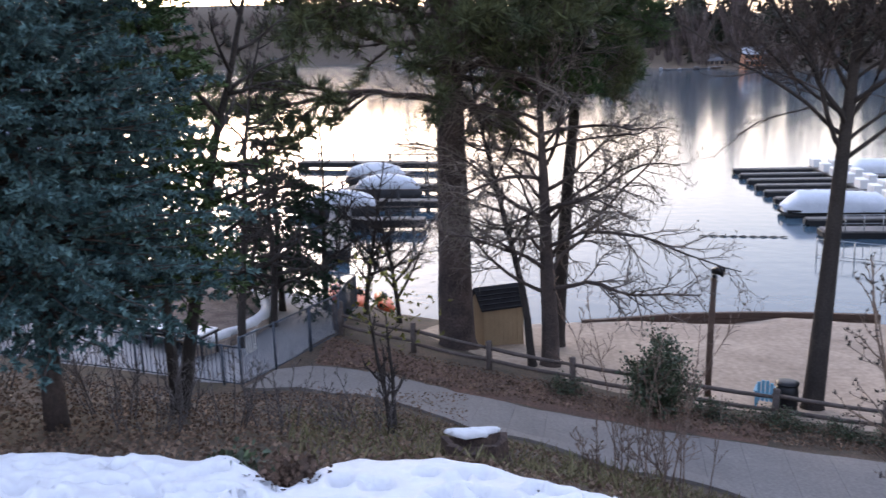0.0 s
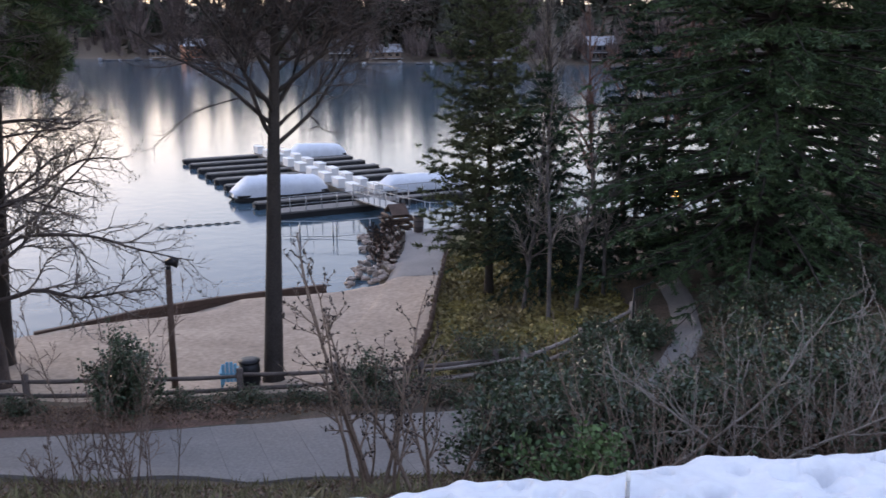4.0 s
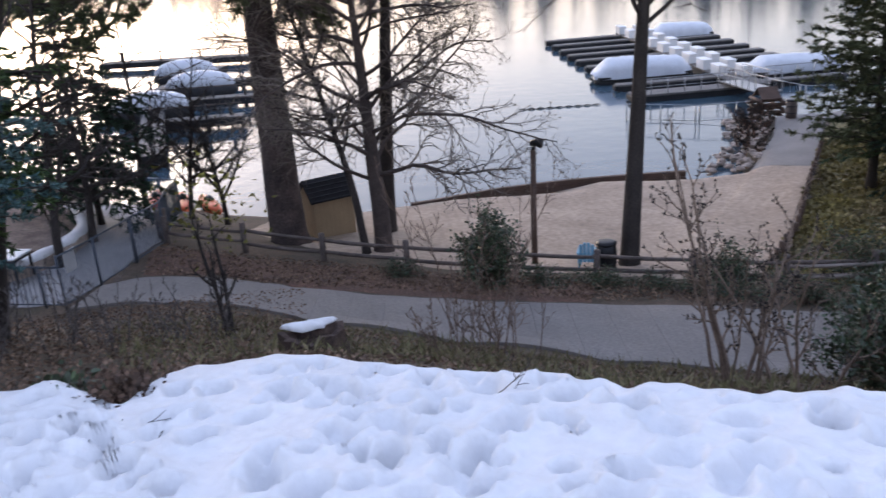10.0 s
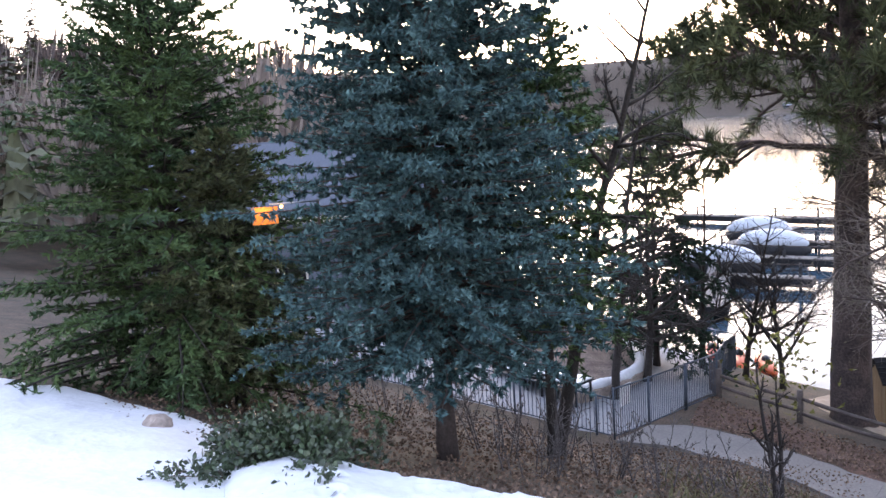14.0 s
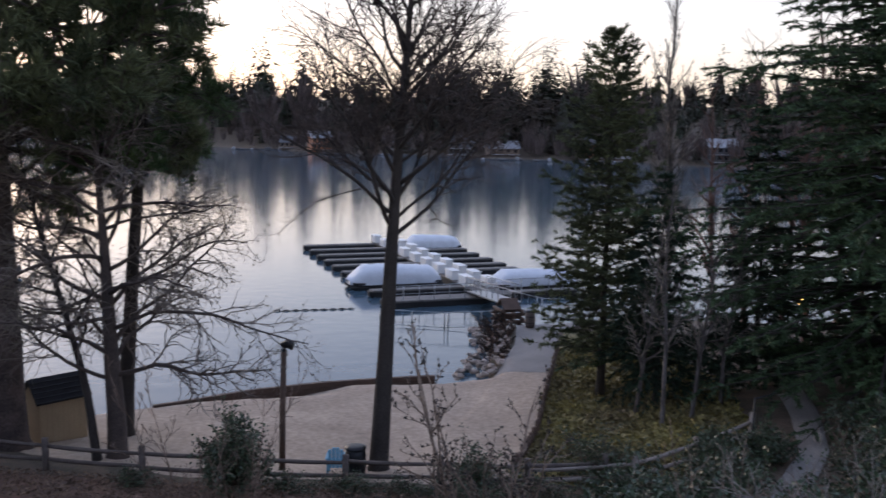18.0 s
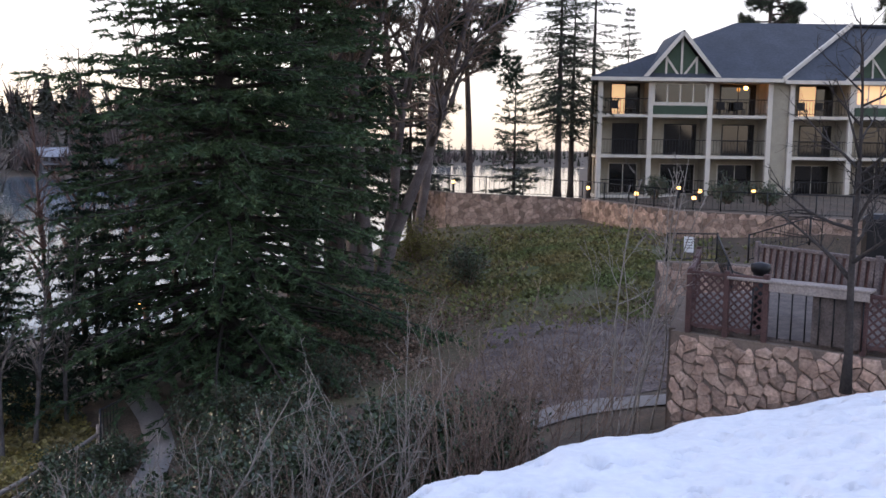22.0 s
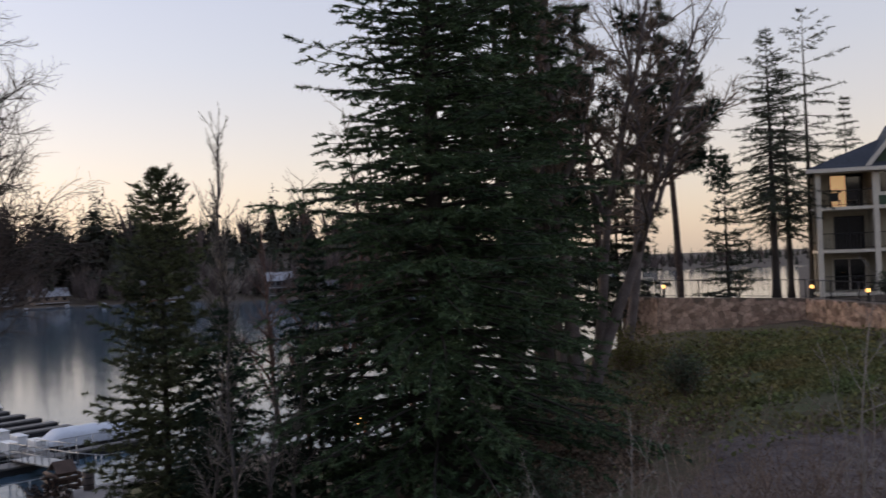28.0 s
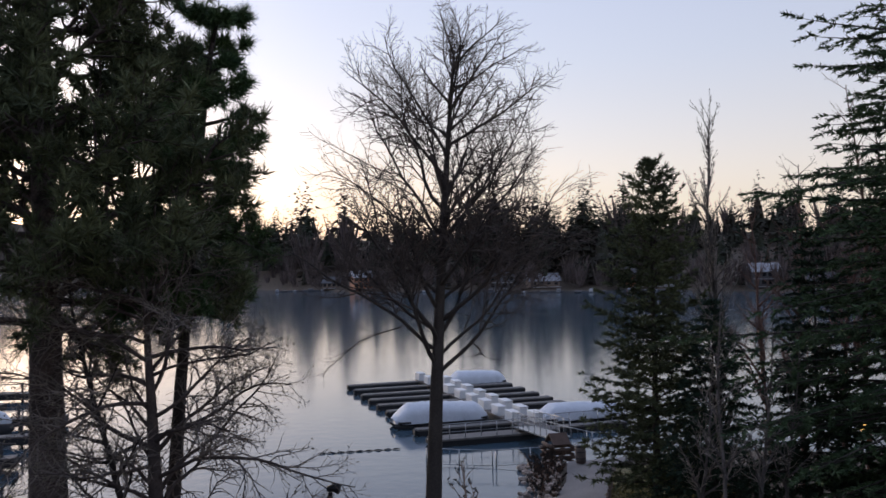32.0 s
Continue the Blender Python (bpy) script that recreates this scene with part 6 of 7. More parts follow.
def dock():
    root = empty("dock", (0, 0, 0), "floating boat dock with grey boards and black floats", "dock")
    root.matrix_basis = DOCK
    # local y runs along the spine, x to its right
    s = slab("spine", root, DOCK_TOP, -1.0, -2.2, 0.42, 1.0, 28, 0.52, 0.01)
    slab("float", s, DOCK_DARK, -0.95, -2.1, -0.1, 0.95, 27.9, 0.42)
    for k in range(60):
        slab("board", s, DOCK_TOP, -0.98, -2.1 + k * 0.5, 0.522, 0.98, -1.64 + k * 0.5, 0.54)
    ys_left = (-1.8, 1.9, 10.4, 13.75, 16.9, 20.1, 23.5, 26.8)
    ys_right = (-1.0, 5.8, 9.3, 12.0, 15.0, 18.3, 21.5, 27.2)
    for ys, sgn, ln in ((ys_left, -1, 7.0), (ys_right, 1, 5.6)):
        for y in ys:
            w = 0.42 if y != -1.8 else 0.8
            f = slab("finger", root, DOCK_TOP, min(sgn, sgn * (1 + ln)), y - w, 0.36, max(sgn, sgn * (1 + ln)), y + w, 0.5, 0.02)
            slab("float", f, DOCK_DARK, min(sgn * 1.1, sgn * (1 + ln - 0.1)), y - w + 0.04, -0.12, max(sgn * 1.1, sgn * (1 + ln - 0.1)), y + w - 0.04, 0.36)
            slab("bumper", f, DOCK_DARK, min(sgn * (1 + ln - 0.15), sgn * (1 + ln + 0.18)), y - w + 0.1, 0.05, max(sgn * (1 + ln - 0.15), sgn * (1 + ln + 0.18)), y + w - 0.1, 0.45, 0.06)
    # front railing of the dock
    for k in range(8):
        rod("rail_post", root, STEEL, (-8.0 + k * 1.1, -2.5, 0.4), (-8.0 + k * 1.1, -2.5, 1.5), 0.03)
    rod("rail", root, STEEL, (-8.0, -2.5, 1.48), (-0.3, -2.5, 1.48), 0.028)
    rod("rail", root, STEEL, (-8.0, -2.5, 0.95), (-0.3, -2.5, 0.95), 0.02)
    for k in range(7):
        rod("rail_post", root, STEEL, (1.0 + k * 1.1, -1.6, 0.4), (1.0 + k * 1.1, -1.6, 1.5), 0.03)
    rod("rail", root, STEEL, (1.0, -1.6, 1.48), (7.6, -1.6, 1.48), 0.028)
    rod("rail", root, STEEL, (1.0, -1.6, 0.95), (7.6, -1.6, 0.95), 0.02)


dock()
ys = [1.2, 4.1, 7.2, 10.3, 13.4, 16.7, 20.0, 23.2, 26.4]
for i, y in enumerate(ys):
    for sx in ((-0.72, 0.72)):
        bx = empty("dock_box", DOCK @ Vector((sx, y + (0.8 if sx < 0 else 0), 0.54)), "white plastic storage box on the dock", "box", "dock boxes", rz=43.8)
        slab("body", bx, BOX_WHITE, -0.33, -0.75, 0.0, 0.33, 0.75, 0.62, 0.03)
        slab("lid", bx, BOX_WHITE, -0.36, -0.78, 0.63, 0.36, 0.78, 0.72, 0.03)


def wrapped_boat(x0, x1, y, height, seed, bow):
    """A covered pontoon boat: two floats, deck and a shrink-wrap hood with ridges."""
    L = x1 - x0
    root = empty("covered_boat", DOCK @ Vector(((x0 + x1) / 2, y, 0.0)), "pontoon boat wrapped in white winter cover", "boat", "covered boats", rz=43.8)
    for s in (-0.85, 0.85):
        tubes("pontoon", [(np.array([(-L / 2, s, 0.25), (-L / 2 + 0.5, s, 0.15), (L / 2 - 0.5, s, 0.15), (L / 2, s, 0.25)]), np.array([0.1, 0.32, 0.32, 0.15]))], 10, DOCK_DARK, root)
    slab("deck", root, DOCK_DARK, -L / 2 + 0.2, -1.25, 0.42, L / 2 - 0.2, 1.25, 0.55)
    rand = np.random.default_rng(seed)
    n, m = 26, 16
    verts, faces = [], []
    for i in range(n):
        u = i / (n - 1)
        prof = min(1, (u / 0.16) ** 0.6 if u < 0.16 else 1) * min(1, ((1 - u) / 0.1) ** 0.6 if u > 0.9 else 1)
        hump = height * (0.5 + 0.5 * prof * (0.75 + 0.25 * math.sin((u * bow + (0 if bow > 0 else 1)) * 3.3 + 0.6))) * (0.35 + 0.65 * prof)
        for j in range(m):
            v = j / (m - 1)
            a = math.pi * v
            yy = -math.cos(a) * (1.3 + 0.03 * rand.normal())
            zz = 0.45 + hump * max(0, math.sin(a)) ** 0.55 + 0.025 * rand.normal()
            verts.append((-L / 2 + L * u, yy * (0.55 + 0.45 * prof), zz if 0 < j < m - 1 else 0.38))
    faces = [(i * m + j, (i + 1) * m + j, (i + 1) * m + j + 1, i * m + j + 1) for i in range(n - 1) for j in range(m - 1)]
    faces += [tuple(range(m - 1, -1, -1)), tuple((n - 1) * m + j for j in range(m))]
    raw("cover", verts, [f[::-1] for f in faces], WRAP, root, "taut white shrink-wrap cover", smooth=True)


wrapped_boat(-8.8, -1.6, 5.6, 1.3, 1, 1)
wrapped_boat(1.4, 8.4, 2.4, 1.05, 2, 1)
wrapped_boat(1.3, 7.0, 24.3, 1.1, 3, 1)


def gangway():
    root = empty("gangway", (0, 0, 0), "sloping grey metal gangway with pipe rails", "gangway")
    a, b = Vector((-23.6, 58.2, 0.62)), Vector((-18.8, 51.9, 1.35))
    d = (b - a).normalized()
    side = Vector((-d.y, d.x, 0)).normalized() * 0.75
    beam("tread", root, STEEL, a, b, 1.5, 0.08)
    for s in (-1, 1):
        for h in (0.55, 1.05):
            rod("rail", root, STEEL, a + side * s + Vector((0, 0, h)), b + side * s + Vector((0, 0, h)), 0.028)
        for k in range(7):
            p = a + (b - a) * k / 6 + side * s
            rod("post", root, STEEL, p, p + Vector((0, 0, 1.08)), 0.026)


gangway()
picket_rail("dock_railing", [(-19.0, 52.6), (-16.6, 51.6), (-13.5, 52.8)], [0.9, 0.8, 0.8], 1.05, "grey metal railing at the dock landing", mat=STEEL, gap=0.5)


def log_crib():
    root = empty("log_crib", (-18.4, 50.6, 0.3), "stacked dark log crib under the gangway", "crib", rz=40)
    for k in range(5):
        for s in (-0.6, 0.6):
            if k % 2:
                rod("log", root, BEACH_TIMBER, (-0.9, s, k * 0.22), (0.9, s, k * 0.22), 0.11, 7)
            else:
                rod("log", root, BEACH_TIMBER, (s, -0.9, k * 0.22), (s, 0.9, k * 0.22), 0.11, 7)
    for s in (-1, 1):
        beam("roof_board", root, BEACH_TIMBER, (0, s * 0.75, 1.0), (0, 0, 1.55), 1.1, 0.06)


log_crib()


# boulders along the walk
def boulder(p, size, seed):
    rand = np.random.default_rng(seed)
    bm = bmesh.new()
    bmesh.ops.create_icosphere(bm, subdivisions=2, radius=1.0)
    off = rand.uniform(0, 50)
    for v in bm.verts:
        v.co *= 0.8 + 0.45 * noise.noise(v.co * 1.3 + Vector((off, 0, 0)))
        v.co.x *= size * rand.uniform(0.98, 1.02) * 1.2
        v.co.y *= size * 0.95
        v.co.z *= size * 0.62
    ob = part("boulder", bm, ROCK)
    ob.matrix_basis = pose(*p, 0, 0, rand.uniform(0, 360))
    tagged(ob, "grey-tan boulder on the lake shore", "rock", "shore boulders")


bline = [(-15.0, 38.2), (-15.6, 41), (-16.6, 44.5), (-17.6, 47.5), (-18.9, 49.8)]
for k in range(110):
    p = along(bline, (k + rng.random()) / 110)
    off = rng.uniform(-0.5, 1.6)
    boulder((p[0] - off, p[1] - 0.25 * off, 0.55 - 0.28 * off + rng.uniform(-0.05, 0.2)), rng.uniform(0.12, 0.3), 100 + k)

# swimming line of floats
buoys = empty("buoy_line", (0, 0, 0), "string of small dark floats on the lake", "buoys")
fa, fb = np.array([-33.4, 48.0]), np.array([-29.6, 51.0])
tubes("rope", [(np.array([(*fa, 0.02), (*((fa + fb) / 2), 0.02), (*fb, 0.02)]), np.array([0.015] * 3))], 4, DARK_METAL, buoys)
for k in range(9):
    p = fa + (fb - fa) * k / 8
    tubes("float", [(np.array([(p[0] - 0.2, p[1] - 0.12, 0.05), (p[0], p[1], 0.07), (p[0] + 0.2, p[1] + 0.12, 0.05)]), np.array([0.02, 0.045, 0.02]))], 6, DARK_METAL, buoys)
picket_rail("lake_barrier", [(-25.6, 47.6), (-21.5, 48.6), (-19.0, 49.6)], [0.0, 0.0, 0.2], 1.0, "thin metal pipe barrier in the shallows", mat=STEEL, gap=1.4, posts=2.0)


# ---- pool yard on the bank ----
POOL_PAVE = material("pool_patio_concrete", (0.3, 0.3, 0.31), 0.9, vary=0.2, scale=0.7, fine=12, bump=0.1)
strip("pool_patio", [(-29.5, 2.3), (-28.4, 5.0), (-25.4, 8.8), (-23.5, 11.3), (-24.5, 13.0), (-26.8, 16.4)], [(-44, 2), (-43, 8), (-42, 13), (-40.5, 17), (-39, 20), (-37, 23)], 40, 20, 0.08, POOL_PAVE, "grey concrete pool patio", "patio")
YARD = [(-32.5, -2.5), (-29.3, 2.3), (-28.2, 5.0), (-25.2, 8.9), (-23.2, 11.0)]
picket_rail("pool_fence", YARD, [ground_z(*p) for p in YARD], 1.2, "blue-grey metal picket fence of the pool yard", mat=GREY_METAL, gap=0.13, posts=2.4, category="fence", r=0.012)
GATE = [(-23.2, 11.0), (-24.1, 12.6)]
picket_rail("pool_gate", GATE, [ground_z(*p) for p in GATE], 1.5, "tall blue-grey metal pool gate", mat=GREY_METAL, gap=0.11, posts=1.8, category="gate", r=0.012)
SIDE = [(-24.1, 12.6), (-25.2, 14.5), (-26.3, 16.3)]
picket_rail("pool_fence", SIDE, [ground_z(*p) for p in SIDE], 1.5, "tall blue-grey metal picket fence by the path", mat=GREY_METAL, gap=0.11, posts=2.1, category="fence", r=0.012)
BACK = [(-26.3, 16.3), (-29.5, 18.6), (-33.0, 21.4), (-38.0, 22.5)]
picket_rail("pool_fence", BACK, [ground_z(*p) for p in BACK], 1.5, "blue-grey metal picket fence toward the lake", mat=GREY_METAL, gap=0.2, posts=2.1, category="fence", r=0.012)
z = ground_z(-26.3, 16.3)
rod("fence_end_post", None, OLD_WOOD, (-26.4, 16.4, z - 0.2), (-26.4, 16.4, z + 1.2), 0.13, 8)
tagged(bpy.data.objects["fence_end_post"], "thick dark timber post at the fence end", "post")
sign = empty("warning_sign", (-23.72, 11.68, ground_z(-23.6, 11.8) + 0.85), "white and red notice on the pool gate", "sign", rz=-60)
slab("plate", sign, BOX_WHITE, -0.3, -0.06, 0, 0.3, -0.045, 0.62)
slab("red_band", sign, material("red_paint", (0.5, 0.04, 0.04), 0.6, vary=0.1, scale=4, fine=20, bump=0), -0.27, -0.064, 0.42, 0.27, -0.061, 0.57)
for k in range(3):
    slab("line", sign, DARK_METAL, -0.22, -0.064, 0.28 - k * 0.1, 0.22, -0.061, 0.31 - k * 0.1)

# raised bed with snowy rim and kerb
def planted_bed():
    root = empty("planter_bed", (0, 0, 0), "curved raised bed with stone edge and leftover snow", "planter", kind="structure")
    line = [(-27.0, 11.2), (-28.0, 13.6), (-29.8, 15.3), (-32.0, 16.4), (-34.5, 17.2)]
    for k in range(26):
        p = along(line, k / 25)
        bm = bmesh.new()
        box(bm, -0.25, -0.2, 0, 0.25, 0.2, 0.45, 0.05)
        ob = part("stone", bm, ROCK, root)
        q = along(line, min(1, k / 25 + 0.02))
        ob.matrix_basis = pose(p[0], p[1], ground_z(*p), 0, 0, math.degrees(math.atan2(q[1] - p[1], q[0] - p[0])) if k < 25 else 160)
    pts = [along(line, u) for u in np.linspace(0, 1, 14)]
    tubes("snow_rim", [(np.array([(x, y, ground_z(x, y) + 0.5) for x, y in pts]), 0.12 + 0.12 * rng.random(14))], 8, SNOW, root)
    strip_ob = strip("bed_soil", line, [(-30.0, 9.5), (-32, 11.5), (-34, 13), (-36, 14), (-38, 15)], 12, 6, 0.42, MULCH, "dark soil bed with dead leaves", "soil")


planted_bed()
for x, y, s in ((-26.3, 11.6, 1.1), (-27.1, 11.0, 0.8)):
    tb = empty("patio_table", (x - 1.0, y - 0.6, ground_z(x - 1, y - 0.6) + 0.06), "snow-topped dark patio table", "table", "patio tables", rz=30)
    slab("tabletop", tb, DARK_METAL, -s, -0.5, 0.7, s, 0.5, 0.75, 0.02)
    slab("snow_layer", tb, SNOW, -s + 0.04, -0.46, 0.752, s - 0.04, 0.46, 0.83, 0.03, "thin melting snow layer")
    for sx in (-s + 0.1, s - 0.1):
        for sy in (-0.4, 0.4):
            slab("leg", tb, DARK_METAL, sx - 0.03, sy - 0.03, 0, sx + 0.03, sy + 0.03, 0.7)
for x, y in ((-27.3, 7.6), (-28.5, 5.9), (-30.5, 9.2), (-33, 8)):
    ch = empty("lounge_chair", (x - 1.2, y, ground_z(x - 1.2, y) + 0.08), "tan wooden patio chair inside the pool fence", "chair", "patio chairs", rz=x * 40)
    slab("seat", ch, SHED_TAN, -0.3, -0.3, 0.4, 0.3, 0.3, 0.45, 0.01)
    slab("backrest", ch, SHED_TAN, -0.3, 0.26, 0.45, 0.3, 0.31, 1.05, 0.01)
    for sx in (-0.27, 0.27):
        for sy in (-0.27, 0.27):
            slab("leg", ch, SHED_TAN, sx - 0.03, sy - 0.03, 0, sx + 0.03, sy + 0.03, 0.42)


# ---- kayaks ----
def kayak(x, y, rz, mat, label, lift=0.0):
    z = ground_z(x, y)
    root = empty("kayak", (x, y, z + lift), label, "kayak", "kayaks on the shore", rz=rz)
    u = np.linspace(-1, 1, 13)
    tubes("hull", [(np.stack([u * 1.6, 0 * u, 0.28 + 0.1 * u ** 2], 1), 0.02 + 0.34 * np.sqrt(np.clip(1 - u ** 2, 0, 1)))], 10, mat, root)
    tubes("cockpit", [(np.array([(-0.4, 0, 0.6), (0, 0, 0.62), (0.4, 0, 0.6)]), np.array([0.1, 0.2, 0.1]))], 8, DARK_METAL, root)


kayak(-35.2, 23.0, 150, ORANGE, "orange-red plastic kayak lying on the shore")
kayak(-34.6, 24.0, 158, ORANGE, "orange-red plastic kayak lying on the shore")
kayak(-35.8, 22.0, 146, material("dark_red_plastic", (0.4, 0.05, 0.03), 0.5, vary=0.15, scale=2, fine=20, bump=0.02), "dark red plastic kayak lying on the shore")


# ---- old dock on the left ----
def side_dock():
    root = empty("side_dock", (0, 0, 0), "dark timber boat dock with covered boats", "dock")
    for a, b, w in (((-61, 37.0), (-53.6, 43.2), 1.4), ((-53.4, 33.0), (-48.6, 37.4), 1.4), ((-86, 49.5), (-72, 58.5), 2.0), ((-60, 33.5), (-70, 52), 1.6), ((-44.5, 27.5), (-60, 38), 1.6), ((-66, 44), (-58.5, 49.5), 1.4)):
        beam("walkway", root, DOCK_DARK, (*a, 0.5), (*b, 0.5), w, 0.5)
        d = np.array(b) - np.array(a)
        for k in range(4):
            p = np.array(a) + d * (k + 0.5) / 4
            rod("mooring_post", root, DOCK_DARK, (*p, -1), (*p, 1.7), 0.11)
        rod("handrail", root, OLD_WOOD, (*a, 1.6), (*b, 1.6), 0.05)
        beam("deck_board", root, DOCK_TOP, (*a, 0.78), (*b, 0.78), w * 0.9, 0.05)


side_dock()
for x, y, rz in ((-61.5, 43.5, 40), (-69, 47.5, 40), (-57, 36.0, 42)):
    bt = empty("covered_boat", (x, y, 0), "small boat under blue-white winter cover", "boat", "covered boats", rz=rz)
    u = np.linspace(-1, 1, 11)
    tubes("hull", [(np.stack([u * 3.0, 0 * u, 0.35 + 0.15 * u ** 2], 1), 0.1 + 0.9 * np.sqrt(np.clip(1 - u ** 2, 0, 1)))], 10, DOCK_DARK, bt)
    tubes("cover", [(np.stack([u * 2.8, 0 * u, 1.0 + 0.2 * (1 - u ** 2)], 1), 0.1 + 0.85 * np.sqrt(np.clip(1 - u ** 2, 0, 1)))], 10, WRAP, bt)


# ---- neighbour house behind the spruces ----
def side_house():
    SLATE = material("slate_blue_siding", (0.11, 0.125, 0.16), 0.9, vary=0.12, scale=1, fine=10, bump=0.1)
    x, y = -46.0, 5.5
    root = empty("lake_house", (x, y, 3.0), "slate-blue house behind the conifers", "house", rz=75)
    slab("wall", root, SLATE, -7, -5, -2, 7, 5, 5.2)
    for s in (-1, 1):
        bm = bmesh.new()
        ang = math.atan2(3.4, 5.5)
        L = math.hypot(3.4, 5.5) + 0.4
        box(bm, -7.6, 0, 0, 7.6, L, 0.12, 0.0, Matrix.Translation((0, 0, 8.5)) @ Matrix.Rotation(-ang if s > 0 else math.pi + ang, 4, "X"))
        part("roof", bm, SLATE, root)
    for k in range(3):
        w = slab("window", root, CREAM, -4.6 + k * 3.6, -5.04, 1.4, -3.2 + k * 3.6, -4.98, 3.0)
        slab("pane", w, GLASS_DARK, -4.5 + k * 3.6, -5.06, 1.5, -3.3 + k * 3.6, -5.045, 2.9)
    slab("eave_beam", root, CREAM, -7.5, -5.9, 5.0, 7.5, -5.75, 5.25)


side_house()
# lit sign hanging near the house
lit = empty("lit_sign", (-16.0, 1.22, 10.47), "orange-lit board under a small spotlight", "sign", rz=85)
slab("board", lit, material("orange_board", (0.75, 0.24, 0.03), 0.6, vary=0.3, scale=6, fine=30, bump=0.2), -0.55, -0.05, 0, 0.55, 0.0, 0.75, 0.01)
rod("arm", lit, STEEL, (0.2, -0.02, 0.85), (2.3, -0.02, 0.85), 0.04)
slab("spotlight", lit, LAMP_WARM, 0.65, -0.35, 0.68, 0.78, -0.22, 0.8, 0.02, "tiny glowing spotlight")
slab("post", lit, OLD_WOOD, 2.2, 0.02, -6.9, 2.32, 0.14, 0.9)
lit.scale = (0.4, 0.4, 0.4)
spotlamp = new("sign_lamp", bpy.data.lights.new("sign_lamp", "POINT"))
spotlamp.data.energy = 4.0
spotlamp.data.color = (1.0, 0.55, 0.2)
spotlamp.data.shadow_soft_size = 0.03
spotlamp.location = lit.matrix_basis @ Vector((-0.1, -0.7, 0.75))

# path lamps in the trees
for p in ((-1.75, 41.7, 4.67),):
    pl = empty("path_lamp", (p[0], p[1], ground_z(p[0], p[1])), "glowing path lamp under the cedar", "lamp")
    h = p[2] - ground_z(p[0], p[1])
    rod("pole", pl, DARK_METAL, (0, 0, 0), (0, 0, h), 0.05)
    slab("lantern", pl, LAMP_WARM, -0.14, -0.14, h, 0.14, 0.14, h + 0.3, 0.03, "glowing amber glass lantern")
    slab("cap", pl, DARK_METAL, -0.2, -0.2, h + 0.3, 0.2, 0.2, h + 0.36, 0.02)


# gate posts on the lower path
picket_rail("step_railing", [(-2.3, 28.0), (-1.75, 28.6)], [ground_z(-2.3, 28.0), ground_z(-1.75, 28.6)], 1.5, "dark metal gate beside the lower path", mat=DARK_METAL, gap=0.13, posts=1.0, r=0.014)

# ---- stump with snow, rocks, stake ----
sx, sy = at(49.8, 11.4)[:2]
st = empty("tree_stump", (sx, sy, ground_z(sx, sy)), "hollow brown stump capped with old snow", "stump", rz=50)
turns = np.arange(18) * 2 * np.pi / 18
rim = 0.5 + 0.09 * np.sin(turns * 3 + 1) + 0.05 * np.sin(turns * 7)
rows_ = []
for f, zc in ((1.35, -0.25), (1.12, 0.0), (1.0, 0.25), (0.98, 0.5), (0.8, 0.52), (0.6, 0.3), (0.05, 0.22)):
    rows_ += [(f * w * math.cos(a_) * 1.15, f * w * math.sin(a_) * 0.8, zc + (0.04 * math.sin(a_ * 2 + 0.7) + 0.05 * math.sin(a_ * 5) if zc > 0.4 else 0)) for a_, w in zip(turns, rim)]
raw("wood", rows_, [(i * 18 + j, i * 18 + (j + 1) % 18, (i + 1) * 18 + (j + 1) % 18, (i + 1) * 18 + j) for i in range(6) for j in range(18)], material("stump_wood", (0.09, 0.06, 0.045), 0.95, vary=0.5, scale=5, fine=30, bump=0.6, other=(0.06, 0.04, 0.035)), st)
cap_rows = []
for f, lift in ((0.72, 0.5), (0.76, 0.54), (0.66, 0.6), (0.4, 0.63), (0.05, 0.64)):
    cap_rows += [(f * w * math.cos(a_) * 1.2 - 0.02, f * w * 0.34 * math.sin(a_) + 0.27, lift + (0.04 * math.sin(a_ * 2 + 0.7) + 0.03 * math.sin(a_ * 5 + 1)) * f) for a_, w in zip(turns, rim + 0.05 * np.sin(turns * 5))]
raw("snow_cap", cap_rows, [(i * 18 + j, i * 18 + (j + 1) % 18, (i + 1) * 18 + (j + 1) % 18, (i + 1) * 18 + j) for i in range(4) for j in range(18)], SNOW, st, smooth=True)
st.scale = (0.72, 0.72, 0.72)
stake = empty("survey_stake", (-0.62, 6.56, 8.42), "thin grey metal stake standing in the snow", "stake")
rod("rod", stake, STEEL, (0, 0, -0.2), (0.0, 0, 0.46), 0.018)
rod("tip", stake, BOX_WHITE, (0, 0, 0.4), (0, 0, 0.47), 0.021)
for p, s in (((-13.4, 0.4), 0.22), ((-14.6, -0.8), 0.3), ((-12.6, 0.9), 0.15)):
    boulder((p[0], p[1], ground_z(*p) + 0.15), s, int(s * 1000))


# ---- shrubs ----
STEM = dict(levels=2, step=(0.35, 0.25, 0.2), lift=(0.02, 0.06, 0.05, 0.02), wobble=(0.07, 0.14, 0.2, 0.2), taper=(0.25, 0.3, 0.4, 0.4), count=(8, 5, 0, 0), ref=(1, 0.9, 1, 1), angle=(40, 38, 40, 40),
            length=(0.9, 0.5, 0.5, 0.5), thick=(0.35, 0.5, 0.5, 0.5), shape=lambda u: 1.1 - 0.6 * u, **{"from": (0.25, 0.2, 0, 0)})


